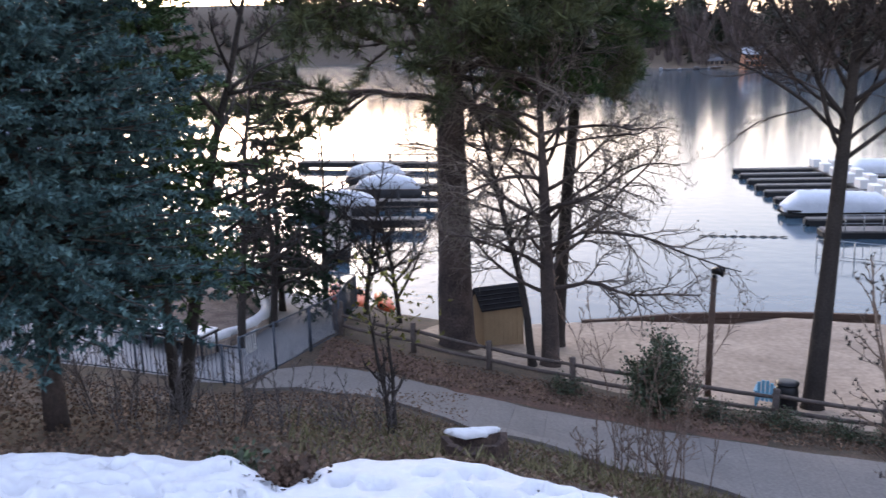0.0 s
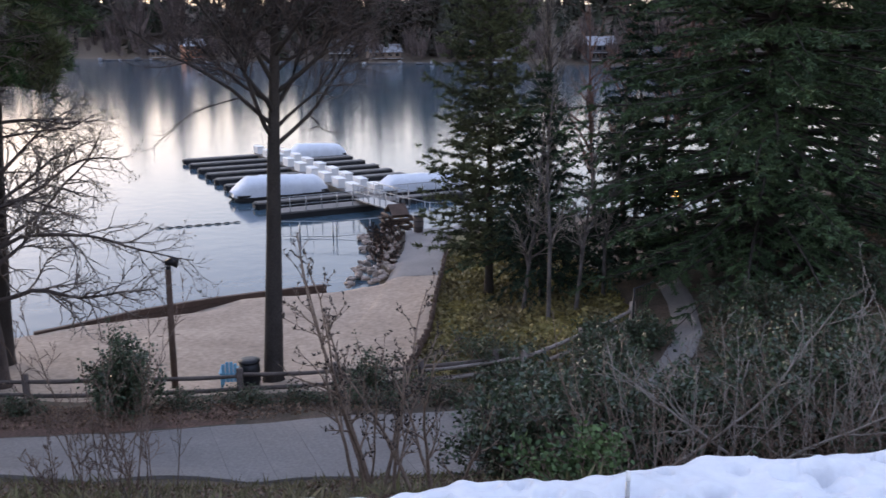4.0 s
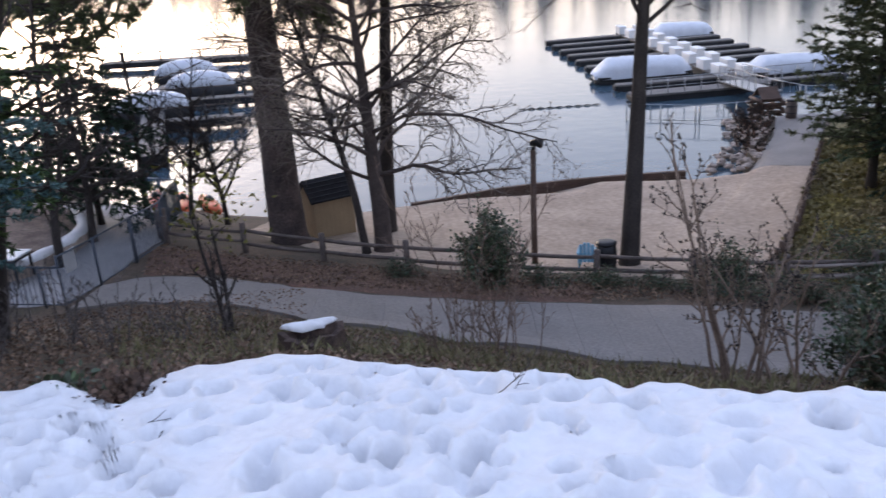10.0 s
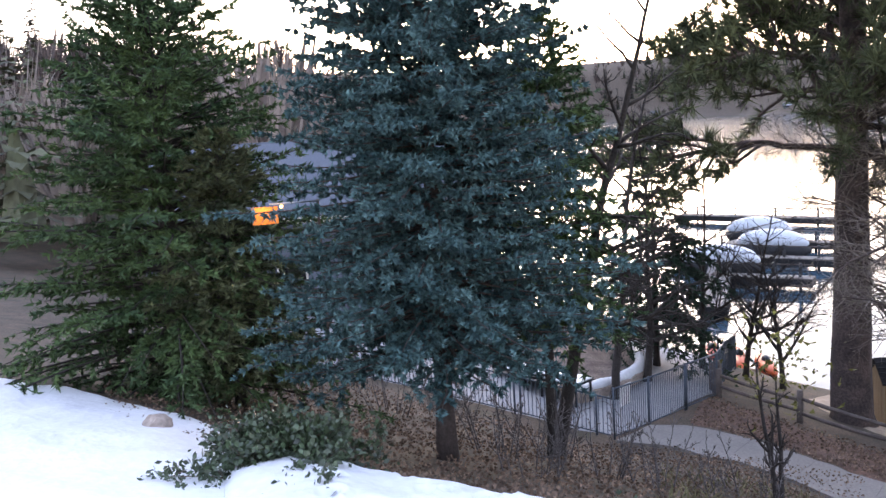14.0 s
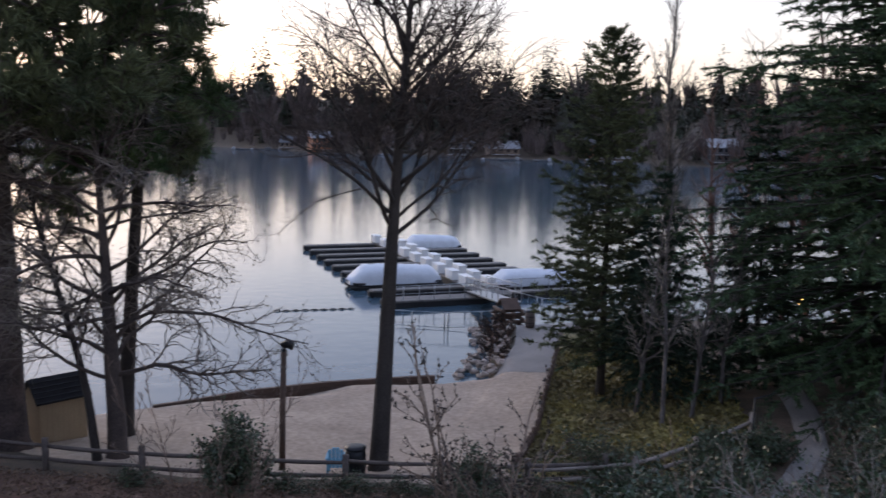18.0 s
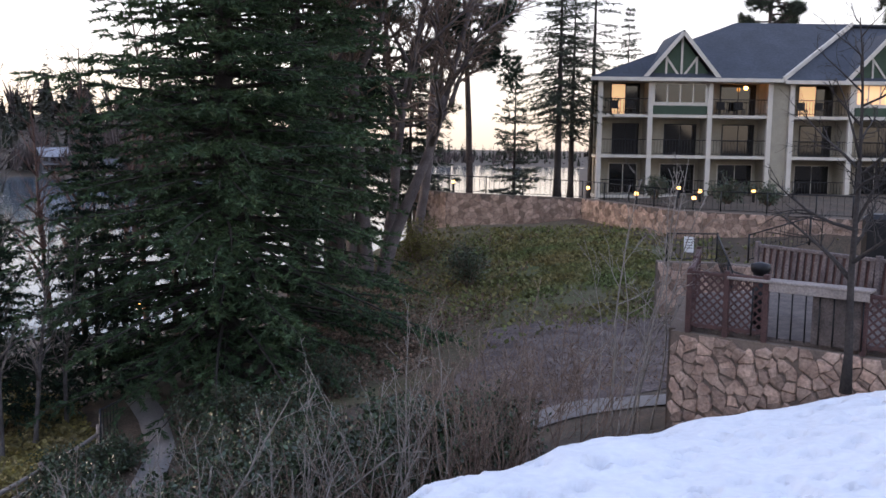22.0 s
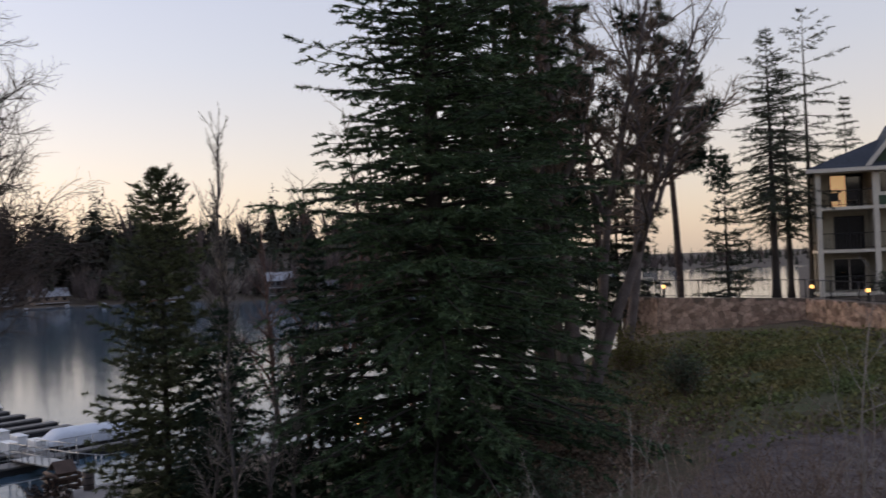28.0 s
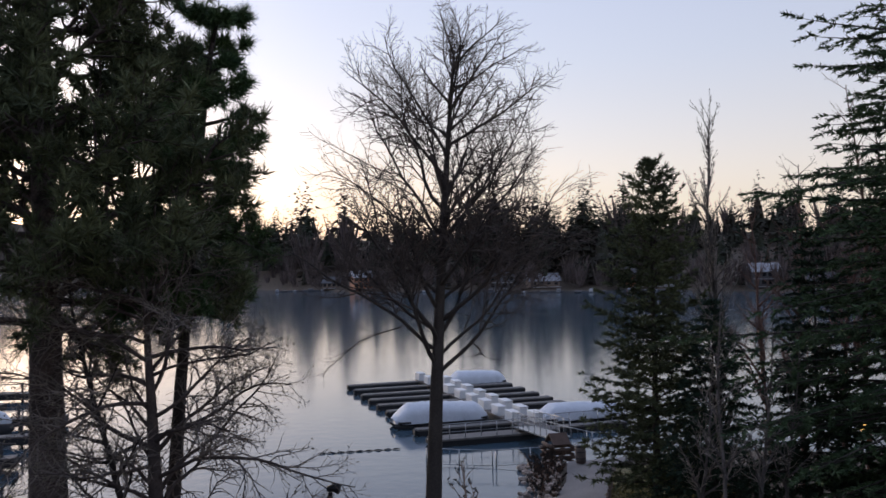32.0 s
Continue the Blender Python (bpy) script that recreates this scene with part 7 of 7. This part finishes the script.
def bare_shrub(name, base, height, stems, seed, label, splay=0.35, r=0.022, mat=TWIG_BROWN, buds=0, group="", spread=0.3, category="shrub", **change):
    rand = np.random.default_rng(seed)
    root = empty(name, base, label, category, group)
    spec = {**STEM, **change}
    lines, tips = [], []
    for k in range(stems):
        a = rand.random() * 6.28
        off = spread * math.sqrt(rand.random())
        h = height * (0.55 + 0.5 * rand.random())
        spec["length"] = (0.22 * h, 0.5, 0.5, 0.5)
        spec["ref"] = (1, 0.2 * h, 1, 1)
        grow(lines, tips, np.array([off * math.cos(a), off * math.sin(a), -0.15]), np.array([splay * math.cos(a), splay * math.sin(a), 1.0]), h, r * (0.7 + 0.6 * rand.random()), 0, rand, spec)
    tubes("stem_work", [(p, q) for p, q, l in lines if l == 0], 5, mat, root)
    tubes("twig_work", [(p, q) for p, q, l in lines if l > 0], 3, mat, root)
    if buds:
        ends = [p[-1] for p, q, l in lines] + [p[len(p) // 2] for p, q, l in lines]
        c = np.array(ends)
        tri_mesh("bud_work", blades(c, np.tile([0, 0, 1.0], (len(c), 1)), buds, 0.05, 0.016, 0.8, rand), BARK_DARK, root)
    return root


def spot(b, r):
    return at(b, r)


def at_xy(x, y):
    return (x, y, ground_z(x, y))


LITTER_LEAF = material("dry_leaf", (0.26, 0.175, 0.12), 0.9, vary=0.4, scale=2, fine=20, bump=0, other=(0.1, 0.065, 0.045), island=0.5)
# single shrubs seen against sand and path
leafy_bush("shrub", at(37.6, 24.2), (1.05, 1.0, 2.1), 201, "olive-green leafy shrub by the fence", LEAF_DARK, leaves=9000, leaf_size=0.09)
leafy_bush("shrub", at(21.8, 24.6), (1.15, 1.15, 1.5), 202, "dark round evergreen shrub by the fence", LEAF_DARK, leaves=4200, leaf_size=0.07)
leafy_bush("shrub", at(14.0, 26.2), (1.7, 1.5, 1.5), 203, "dark round evergreen shrub on the bank", LEAF_DARK, leaves=5500, leaf_size=0.07)
leafy_bush("shrub", at(43.6, 25.6), (0.8, 0.6, 0.55), 204, "low green groundcover under the fence", LEAF_DARK, leaves=1500)
for k, (b, r, sx, sz) in enumerate(((30, 24.4, 1.3, 0.5), (26, 24.2, 1.3, 0.45), (34, 24.5, 1.2, 0.5), (22, 23.2, 1.4, 0.6), (17, 23.4, 1.3, 0.8))):
    leafy_bush("groundcover", at(b, r), (sx, 0.6, sz), 210 + k, "low dark green groundcover along the fence", LEAF_DARK, leaves=1800, group="fence groundcover")
# evergreen thicket below the snow
for k, (b, r, sx, sz) in enumerate(((12.6, 17.2, 1.4, 2.1), (10.6, 15.2, 1.5, 2.0), (9.5, 18.2, 1.7, 2.3), (6.5, 15.6, 1.7, 2.0), (3.0, 18.0, 1.8, 2.1), (-0.5, 15.5, 1.7, 1.8), (-4.5, 17.5, 1.8, 2.0), (-8, 15.5, 1.6, 1.7), (-11.5, 17.5, 1.8, 1.7), (-15, 16.2, 1.6, 1.5), (-18.5, 17.8, 1.6, 1.5), (12.0, 21.5, 1.4, 1.4), (7, 22, 1.5, 1.4), (-6, 21.5, 1.6, 1.5), (-13, 21.5, 1.6, 1.4))):
    leafy_bush("evergreen_shrub", at(b, r), (sx, sx * 0.9, sz), 220 + k, "dark glossy evergreen shrub in the thicket", LEAF_DARK, leaves=5500, leaf_size=0.1, stems=30, group="thicket evergreens")
for k, (x, y, s_) in enumerate(((27.8, 49.2, 1.1), (29.6, 44.3, 1.2), (31.0, 42.6, 1.0))):
    leafy_bush("terrace_shrub", (x, y, 9.1), (s_, s_, s_ * 1.1), 250 + k, "clipped green shrub on the terrace by the lodge", LEAF_DARK, leaves=1600, leaf_size=0.12, group="terrace shrubs")
# bush at the snow edge by the lawn
leafy_bush("evergreen_shrub", at(86.2, 11.4), (1.8, 1.5, 0.62), 240, "dark green leafy shrub at the snow edge", LEAF_DARK, leaves=8000, leaf_size=0.09)
leafy_bush("evergreen_shrub", at(83.2, 12.0), (0.8, 0.7, 0.6), 241, "dark green leafy shrub at the snow edge", LEAF_DARK, leaves=1800, leaf_size=0.09)
leafy_bush("dead_leaf_clump", at(61.6, 8.9, 0.1), (0.46, 0.38, 0.32), 246, "heap of brown dead leaves and stems in the snow gap", material("wet_dead_leaf", (0.13, 0.08, 0.055), 0.8, vary=0.4, scale=2, fine=20, bump=0, island=0.5), leaves=1000, leaf_size=0.08)
for k, (b, r, az_, l) in enumerate(((59.5, 7.6, -50, 1.0), (64.6, 8.0, 60, 0.8), (37.8, 7.1, 20, 0.42), (36.9, 7.0, 80, 0.45), (36.2, 7.1, 130, 0.42), (12, 6.3, 40, 0.25), (-4, 6.8, -30, 0.3), (3, 6.0, 10, 0.25))):
    tw, seed_ = [], np.random.default_rng(640 + k)
    root = empty("fallen_twig", at(b, r, 0.3), "thin dark twig lying on the snow", "twig", "twigs on the snow")
    grow(tw, [], np.array([0, 0, 0.02]), np.array([math.cos(radians(az_)), math.sin(radians(az_)), 0.05 if l > 0.7 or l < 0.4 else 0.9]), l, 0.006, 0, seed_, {**STEM, "levels": 1, "count": (4, 0, 0, 0), "length": (0.3 * l, 0.5, 0.5, 0.5), "lift": (0, 0, 0, 0), "least": 0.003})
    tubes("wood", [(p_, q_) for p_, q_, _ in tw], 4, BARK_DARK, root)
leafy_bush("evergreen_shrub", at(64.5, 9.6), (0.55, 0.4, 0.35), 242, "small leafy plant with dead leaves in the snow", LEAF_DARK, leaves=500, leaf_size=0.1)
leafy_bush("evergreen_shrub", at(8.0, 9.3), (0.7, 0.5, 0.8), 243, "small green conifer seedling at the snow edge", NEEDLE_GREEN, leaves=2500, leaf_size=0.07)
leafy_bush("evergreen_shrub", at(-18.0, 40), (1.1, 1.0, 1.9), 244, "dark round shrub on the slope", LEAF_DARK, leaves=3000, leaf_size=0.1)
leafy_bush("shrub", at(-14.5, 46), (2.2, 2.0, 2.4), 245, "brown leafy shrub on the slope", LEAF_YELLOW, leaves=4200, leaf_size=0.1)

# bare stem clumps in front of path and beach
RED_STEM = material("red_brown_stems", (0.26, 0.13, 0.08), 0.9, vary=0.4, scale=2, fine=20, bump=0)
TAN_STEM = material("tan_stems", (0.26, 0.19, 0.145), 0.9, vary=0.35, scale=2, fine=20, bump=0)
clump_a = bare_shrub("bare_shrub", at(21.5, 13.2), 4.4, 8, 301, "tall leafless shrub with dark buds", 0.24, 0.034, TAN_STEM, buds=3)
bare_shrub("bare_shrub", at(17.5, 12.6), 3.2, 4, 302, "leaning leafless shrub with brown stems", 0.6, 0.036, TAN_STEM, buds=2)
for k, (b, r, h) in enumerate(((38.5, 13.5, 3.6), (36, 14.5, 2.2), (40, 14, 1.6))):
    bare_shrub("bare_shrub", at(b, r), h, 9, 310 + k, "brown leafless shrub beside the path", 0.22, 0.011, TWIG_BROWN, buds=0, group="path shrubs", spread=0.5)
young = bare_shrub("sapling", at(54.9, 15.6), 3.1, 3, 320, "forked young tree with a few yellow-green leaves", 0.12, 0.05, BARK_DARK, category="tree", spread=0.12)
yr = np.random.default_rng(77)
yc = np.array([0, 0, 2.4]) + yr.normal(0, 1, (150, 3)) * np.array([0.4, 0.4, 0.4])
tri_mesh("leafage", blades(yc, np.tile([0, 0, -0.2], (150, 1)), 2, 0.09, 0.03, 0.8, yr), LEAF_YELLOW, young)
# thicket of bare stems on the right
variants = [bare_shrub("bare_shrub", at(-2 - 4 * k, 14.5), 2.0 + 0.3 * (k % 3), 9, 330 + k, "tangled leafless brown shrub", (0.75, 0.4, 0.9)[k % 3], 0.013, (TAN_STEM, TWIG_BROWN, TWIG_BROWN)[k % 3], count=(7, 4, 0, 0), wobble=(0.1, 0.2, 0.25, 0.2), least=0.0042, group="thicket shrubs", spread=0.8) for k in range(6)]
for k in range(46):
    b = -25 + 34 * ((k * 0.618) % 1.0)
    edge = float(np.interp(b, BEAR, EDGE_R))
    r = edge + 2.0 + 13 * rng.random() ** 0.9
    copy_thing(variants[k % 6], pose(*at(b, r), 0, 0, rng.uniform(0, 360)))
for k, (b, r, h) in enumerate(((-14.5, 13.5, 3.6), (-17.5, 14.5, 3.4), (-11, 13.0, 3.0), (-20, 15, 3.6), (1.5, 12.5, 3.0), (4.5, 12.2, 2.8), (-6, 13.2, 2.6))):
    bare_shrub("bare_shrub", at(b, r), h, 9, 470 + k, "slender upright pale leafless stems", 0.25, 0.014, (BARK_PALE, TAN_STEM)[k % 2], count=(7, 3, 0, 0), least=0.0045, group="thicket stems", spread=0.7)
# long fallen and leaning branches
for k, (b, r, l, az_) in enumerate(((4, 13.5, 4.5, 30), (0.5, 13.0, 4.0, -20), (8, 15, 3.8, 60), (-3, 14.5, 3.0, 200))):
    bx, by, bz = at(b, r)
    rand = np.random.default_rng(400 + k)
    root = empty("bare_branch", (bx, by, bz), "long pale leaning dead branch", "branch", "dead branches")
    lines, tips = [], []
    grow(lines, tips, np.array([0, 0, 0.0]), np.array([math.cos(radians(az_)), math.sin(radians(az_)), 0.65]), l, 0.034, 0, rand, {**STEM, "length": (1.1, 0.5, 0.5, 0.5), "ref": (1, 1, 1, 1)})
    tubes("wood", [(p, q) for p, q, _ in lines], 5, BARK_PALE, root)
# dead growth on the boulders
for k, (x, y) in enumerate(((-16.3, 43.0), (-17.2, 45.6), (-17.9, 47.4), (-16.6, 44.4), (-18.4, 48.8), (-16.0, 41.6), (-17.4, 46.6), (-18.2, 47.9))):
    bare_shrub("dry_shrub", (x, y, 0.5), 1.2, 10, 420 + k, "dry reddish-brown shrub among the boulders", 0.6, 0.02, RED_STEM, buds=6, group="boulder shrubs", spread=0.6)
for k, (x, y, h) in enumerate(((-4.6, 31.2, 7.5), (-5.4, 30.2, 9.5), (-3.8, 32.6, 7.0), (-6.6, 31.6, 6.5))):
    bare_tree("sapling", at_xy(x, y), h, 0.09, 430 + k, "thin leafless sapling on the grass bank", group="bank saplings", mat=BARK_GREY, fine=BARK_PALE, count=(20, 8, 4, 0), length=(1.9, 0.5, 0.5, 0.5), angle=(38, 38, 40, 40), ref=(1, 1.4, 0.8, 1), **{"from": (0.25, 0.2, 0.2, 0)})
for k, (x, y, s_) in enumerate(((-2.6, 24.6, 1.1), (-1.9, 26.6, 0.9), (0.6, 28.6, 1.1), (-3.4, 26.4, 1.0), (0.8, 24.5, 1.2), (1.6, 27.0, 1.4), (-2.8, 22.6, 1.2), (3.0, 25.0, 1.4), (4.5, 28.0, 1.3), (2.2, 22.6, 1.3))):
    leafy_bush("evergreen_shrub", at_xy(x, y), (s_, s_, s_ * 1.1), 440 + k, "dark glossy evergreen shrub by the lower path", LEAF_DARK, leaves=3600, leaf_size=0.085, group="path evergreens")
# saplings near the deck wall
bare_shrub("sapling_clump", at(-27.2, 17.2), 6.8, 5, 350, "cluster of tall pale leafless saplings", 0.07, 0.022, BARK_PALE, spread=0.35, category="tree")
bare_shrub("sapling_clump", at(-29.0, 18.0), 5.8, 3, 351, "cluster of tall pale leafless saplings", 0.06, 0.02, BARK_PALE, spread=0.25, category="tree")
for k, (b, r, h) in enumerate(((-23, 15.5, 3.0), (-20.5, 14.5, 3.2), (-25.5, 18.5, 3.4), (-17, 14.0, 3.0))):
    bare_shrub("bare_shrub", at(b, r), h, 6, 360 + k, "thin upright leafless stems", 0.12, 0.009, TWIG_BROWN, group="upright stems", spread=0.6)
bare_tree("bare_tree", (*at(-40.3, 15.9)[:2], 8.45), 5.6, 0.075, 371, "small dark leafless tree by the deck", mat=BARK_DARK, lean=(-0.02, 0), count=(20, 10, 6, 0), length=(2.6, 0.5, 0.5, 0.5), angle=(52, 42, 40, 40), thick=(0.2, 0.45, 0.5, 0.5), least=0.003, ref=(1, 1.8, 0.9, 1), **{"from": (0.3, 0.2, 0.2, 0)})
bare_tree("bare_tree", at(68.5, 19.2), 10.5, 0.17, 372, "crooked dark leafless tree by the pool fence", lean=(0.06, 0.15), count=(18, 9, 6, 0), length=(3.0, 0.5, 0.5, 0.5), ref=(1, 2.2, 1.0, 1), **{"from": (0.25, 0.2, 0.2, 0)})
for k, (b, r, h, rad) in enumerate(((62.5, 33, 9.0, 0.16), (59.0, 37, 8.0, 0.15), (56.5, 37.5, 7.0, 0.13), (54.3, 36.0, 6.0, 0.12), (64.5, 30, 11.0, 0.16))):
    bare_tree("bare_tree", at(b, r), h, rad, 380 + k, "dark spreading leafless tree near the lake", group="lakeside trees", lean=(0.1 * (-1) ** k, 0.05), count=(22, 10, 6, 0), length=(3.2, 0.48, 0.5, 0.5), angle=(60, 42, 42, 40), ref=(1, 2.4, 1.1, 1), **{"from": (0.2, 0.2, 0.2, 0)})
for k, (b, r, h) in enumerate(((72, 17, 2.2), (69, 18.5, 2.4), (79, 22, 2.6), (83, 24, 2.4), (75, 22.5, 2.5), (66, 15.5, 1.6), (62, 15, 1.5), (70, 14, 1.4), (57, 14.5, 1.3))):
    bare_shrub("bare_shrub", at(b, r), h, 9, 390 + k, "grey-brown leafless shrub on the litter slope", 0.3, 0.016, BARK_GREY, group="slope shrubs", spread=0.5)


# ---- fallen leaves, dry grass and ivy: loose cover ----
def scatter(name, count, place, size, mat, label, seed, flat=0.35, tall=0.0):
    rand = np.random.default_rng(seed)
    pts = []
    while len(pts) < count:
        x, y = place(rand)
        pts.append((x, y, ground_z(x, y)))
    c = np.array(pts) + np.array([0, 0, 0.06 + 0.02])
    c[:, 2] += rand.random(count) * 0.05
    d = rand.normal(0, 1, (count, 3))
    d[:, 2] = d[:, 2] * flat + tall
    d = unit_rows(d)
    s = unit_rows(np.cross(d, rand.normal(0, 1, (count, 3)) * np.array([1, 1, 0.4])))
    l = size * (0.5 + rand.random((count, 1)))
    wdt = 0.38 if tall < 1 else 0.05
    quads = np.stack([c, c + d * l * 0.5 + s * l * wdt, c + d * l, c + d * l * 0.5 - s * l * wdt], 1)
    ob = quad_mesh(name, quads, mat)
    tagged(ob, label, "ground cover", kind="stuff")


def wedge(b0, b1, r0, r1):
    def f(rand):
        b, r = rand.uniform(b0, b1), math.sqrt(rand.uniform(r0 ** 2, r1 ** 2))
        return -r * math.sin(radians(b)), r * math.cos(radians(b))
    return f


def slope_below(b0, b1, deep):
    def f(rand):
        b = rand.uniform(b0, b1)
        r = float(np.interp(b, BEAR, EDGE_R)) + 0.2 + deep * rand.random()
        return -r * math.sin(radians(b)), r * math.cos(radians(b))
    return f


def band(left, right):
    def f(rand):
        t, u = rand.random(), rand.random()
        p = along(left, t) * (1 - u) + along(right, t) * u
        return float(p[0]), float(p[1])
    return f


DRY_GRASS = material("dry_grass", (0.2, 0.165, 0.09), 0.9, vary=0.3, scale=2, fine=20, bump=0, other=(0.1, 0.1, 0.04), island=0.4)
IVY = material("ivy_leaf", (0.24, 0.2, 0.06), 0.7, vary=0.45, scale=0.5, fine=8, bump=0, other=(0.13, 0.1, 0.045), island=0.5)
GREEN_BLADE = material("green_blade", (0.11, 0.14, 0.042), 0.8, vary=0.4, scale=0.5, fine=8, bump=0, other=(0.2, 0.16, 0.06), island=0.4)
scatter("fallen_leaves", 24000, slope_below(50, 96, 15), 0.06, LITTER_LEAF, "brown fallen leaves on the slope", 501)
scatter("fallen_leaves", 11000, slope_below(5, 50, 9.5), 0.055, LITTER_LEAF, "brown fallen leaves on the slope", 502)
scatter("fallen_leaves", 7000, band([(-26.2, 15.9), (-20.9, 18.1), (-15.4, 20.2), (-10, 22.6)], [(-23.7, 13.7), (-19.0, 16.1), (-13.9, 18.4), (-8, 21)]), 0.075, LITTER_LEAF, "brown fallen leaves along the fence", 503)
scatter("dry_grass", 5000, slope_below(5, 62, 9.0), 0.2, DRY_GRASS, "thin dry grass on the slope", 504, 0.6, 1.4)
scatter("ivy", 16000, band([(-9.0, 25.0), (-9.8, 30), (-11.4, 36.5), (-13.0, 43)], [(-2.6, 24.5), (-2.6, 30), (-3.8, 35.5), (-7.3, 42.5)]), 0.15, IVY, "yellow-green ivy covering the bank", 505)
def tufts(rand):
    while True:
        a_, r_ = rand.uniform(0, 6.283), abs(rand.normal(0, 4.6))
        x, y = 17.0 + 0.8 * r_ * math.cos(a_), 37.5 + 1.5 * r_ * math.sin(a_)
        if noise.noise((x * 0.3, y * 0.3, 2.0)) > -0.75 + 0.8 * rand.random() and math.hypot(x, y) < 51 and y > 28:
            return x, y


scatter("slope_grass", 30000, tufts, 0.16, GREEN_BLADE, "green ivy and grass tufts under the terrace", 506, 0.5, 0.4)
scatter("fallen_leaves", 9000, band([(4.0, 30), (6.0, 40), (9.0, 47)], [(11.5, 31.5), (15, 38), (19.5, 46)]), 0.1, LITTER_LEAF, "brown fallen leaves on the slope under the trees", 509)
scatter("mulch_leaves", 9000, band([(5, 22), (6.0, 28), (8.4, 36)], [(12.5, 20.5), (15.5, 24.5), (19.8, 30)]), 0.05, LITTER_LEAF, "dead leaves on the mulch slope", 507)
scatter("fallen_leaves", 7000, band([(1.0, 26), (3, 32), (4.5, 40)], [(8, 28), (9, 34), (9.5, 42)]), 0.12, LITTER_LEAF, "dead leaves under the cedar", 508)


# ---- stones of the walls ----
def lay_stones():
    count, rest = {}, {}
    for root, verts, faces in STONES:
        count[root.name] = count.get(root.name, 0) + 1
        if count[root.name] <= 290:
            raw("stone", verts, faces, STONE, root)
        else:
            v, f = rest.setdefault(root.name, ([], []))
            o = len(v)
            v.extend(verts)
            f.extend(tuple(i + o for i in q) for q in faces)
    for name, (v, f) in rest.items():
        tagged(raw("rubble", v, f, STONE_MIX, bpy.data.objects[name]), kind="stuff")


lay_stones()
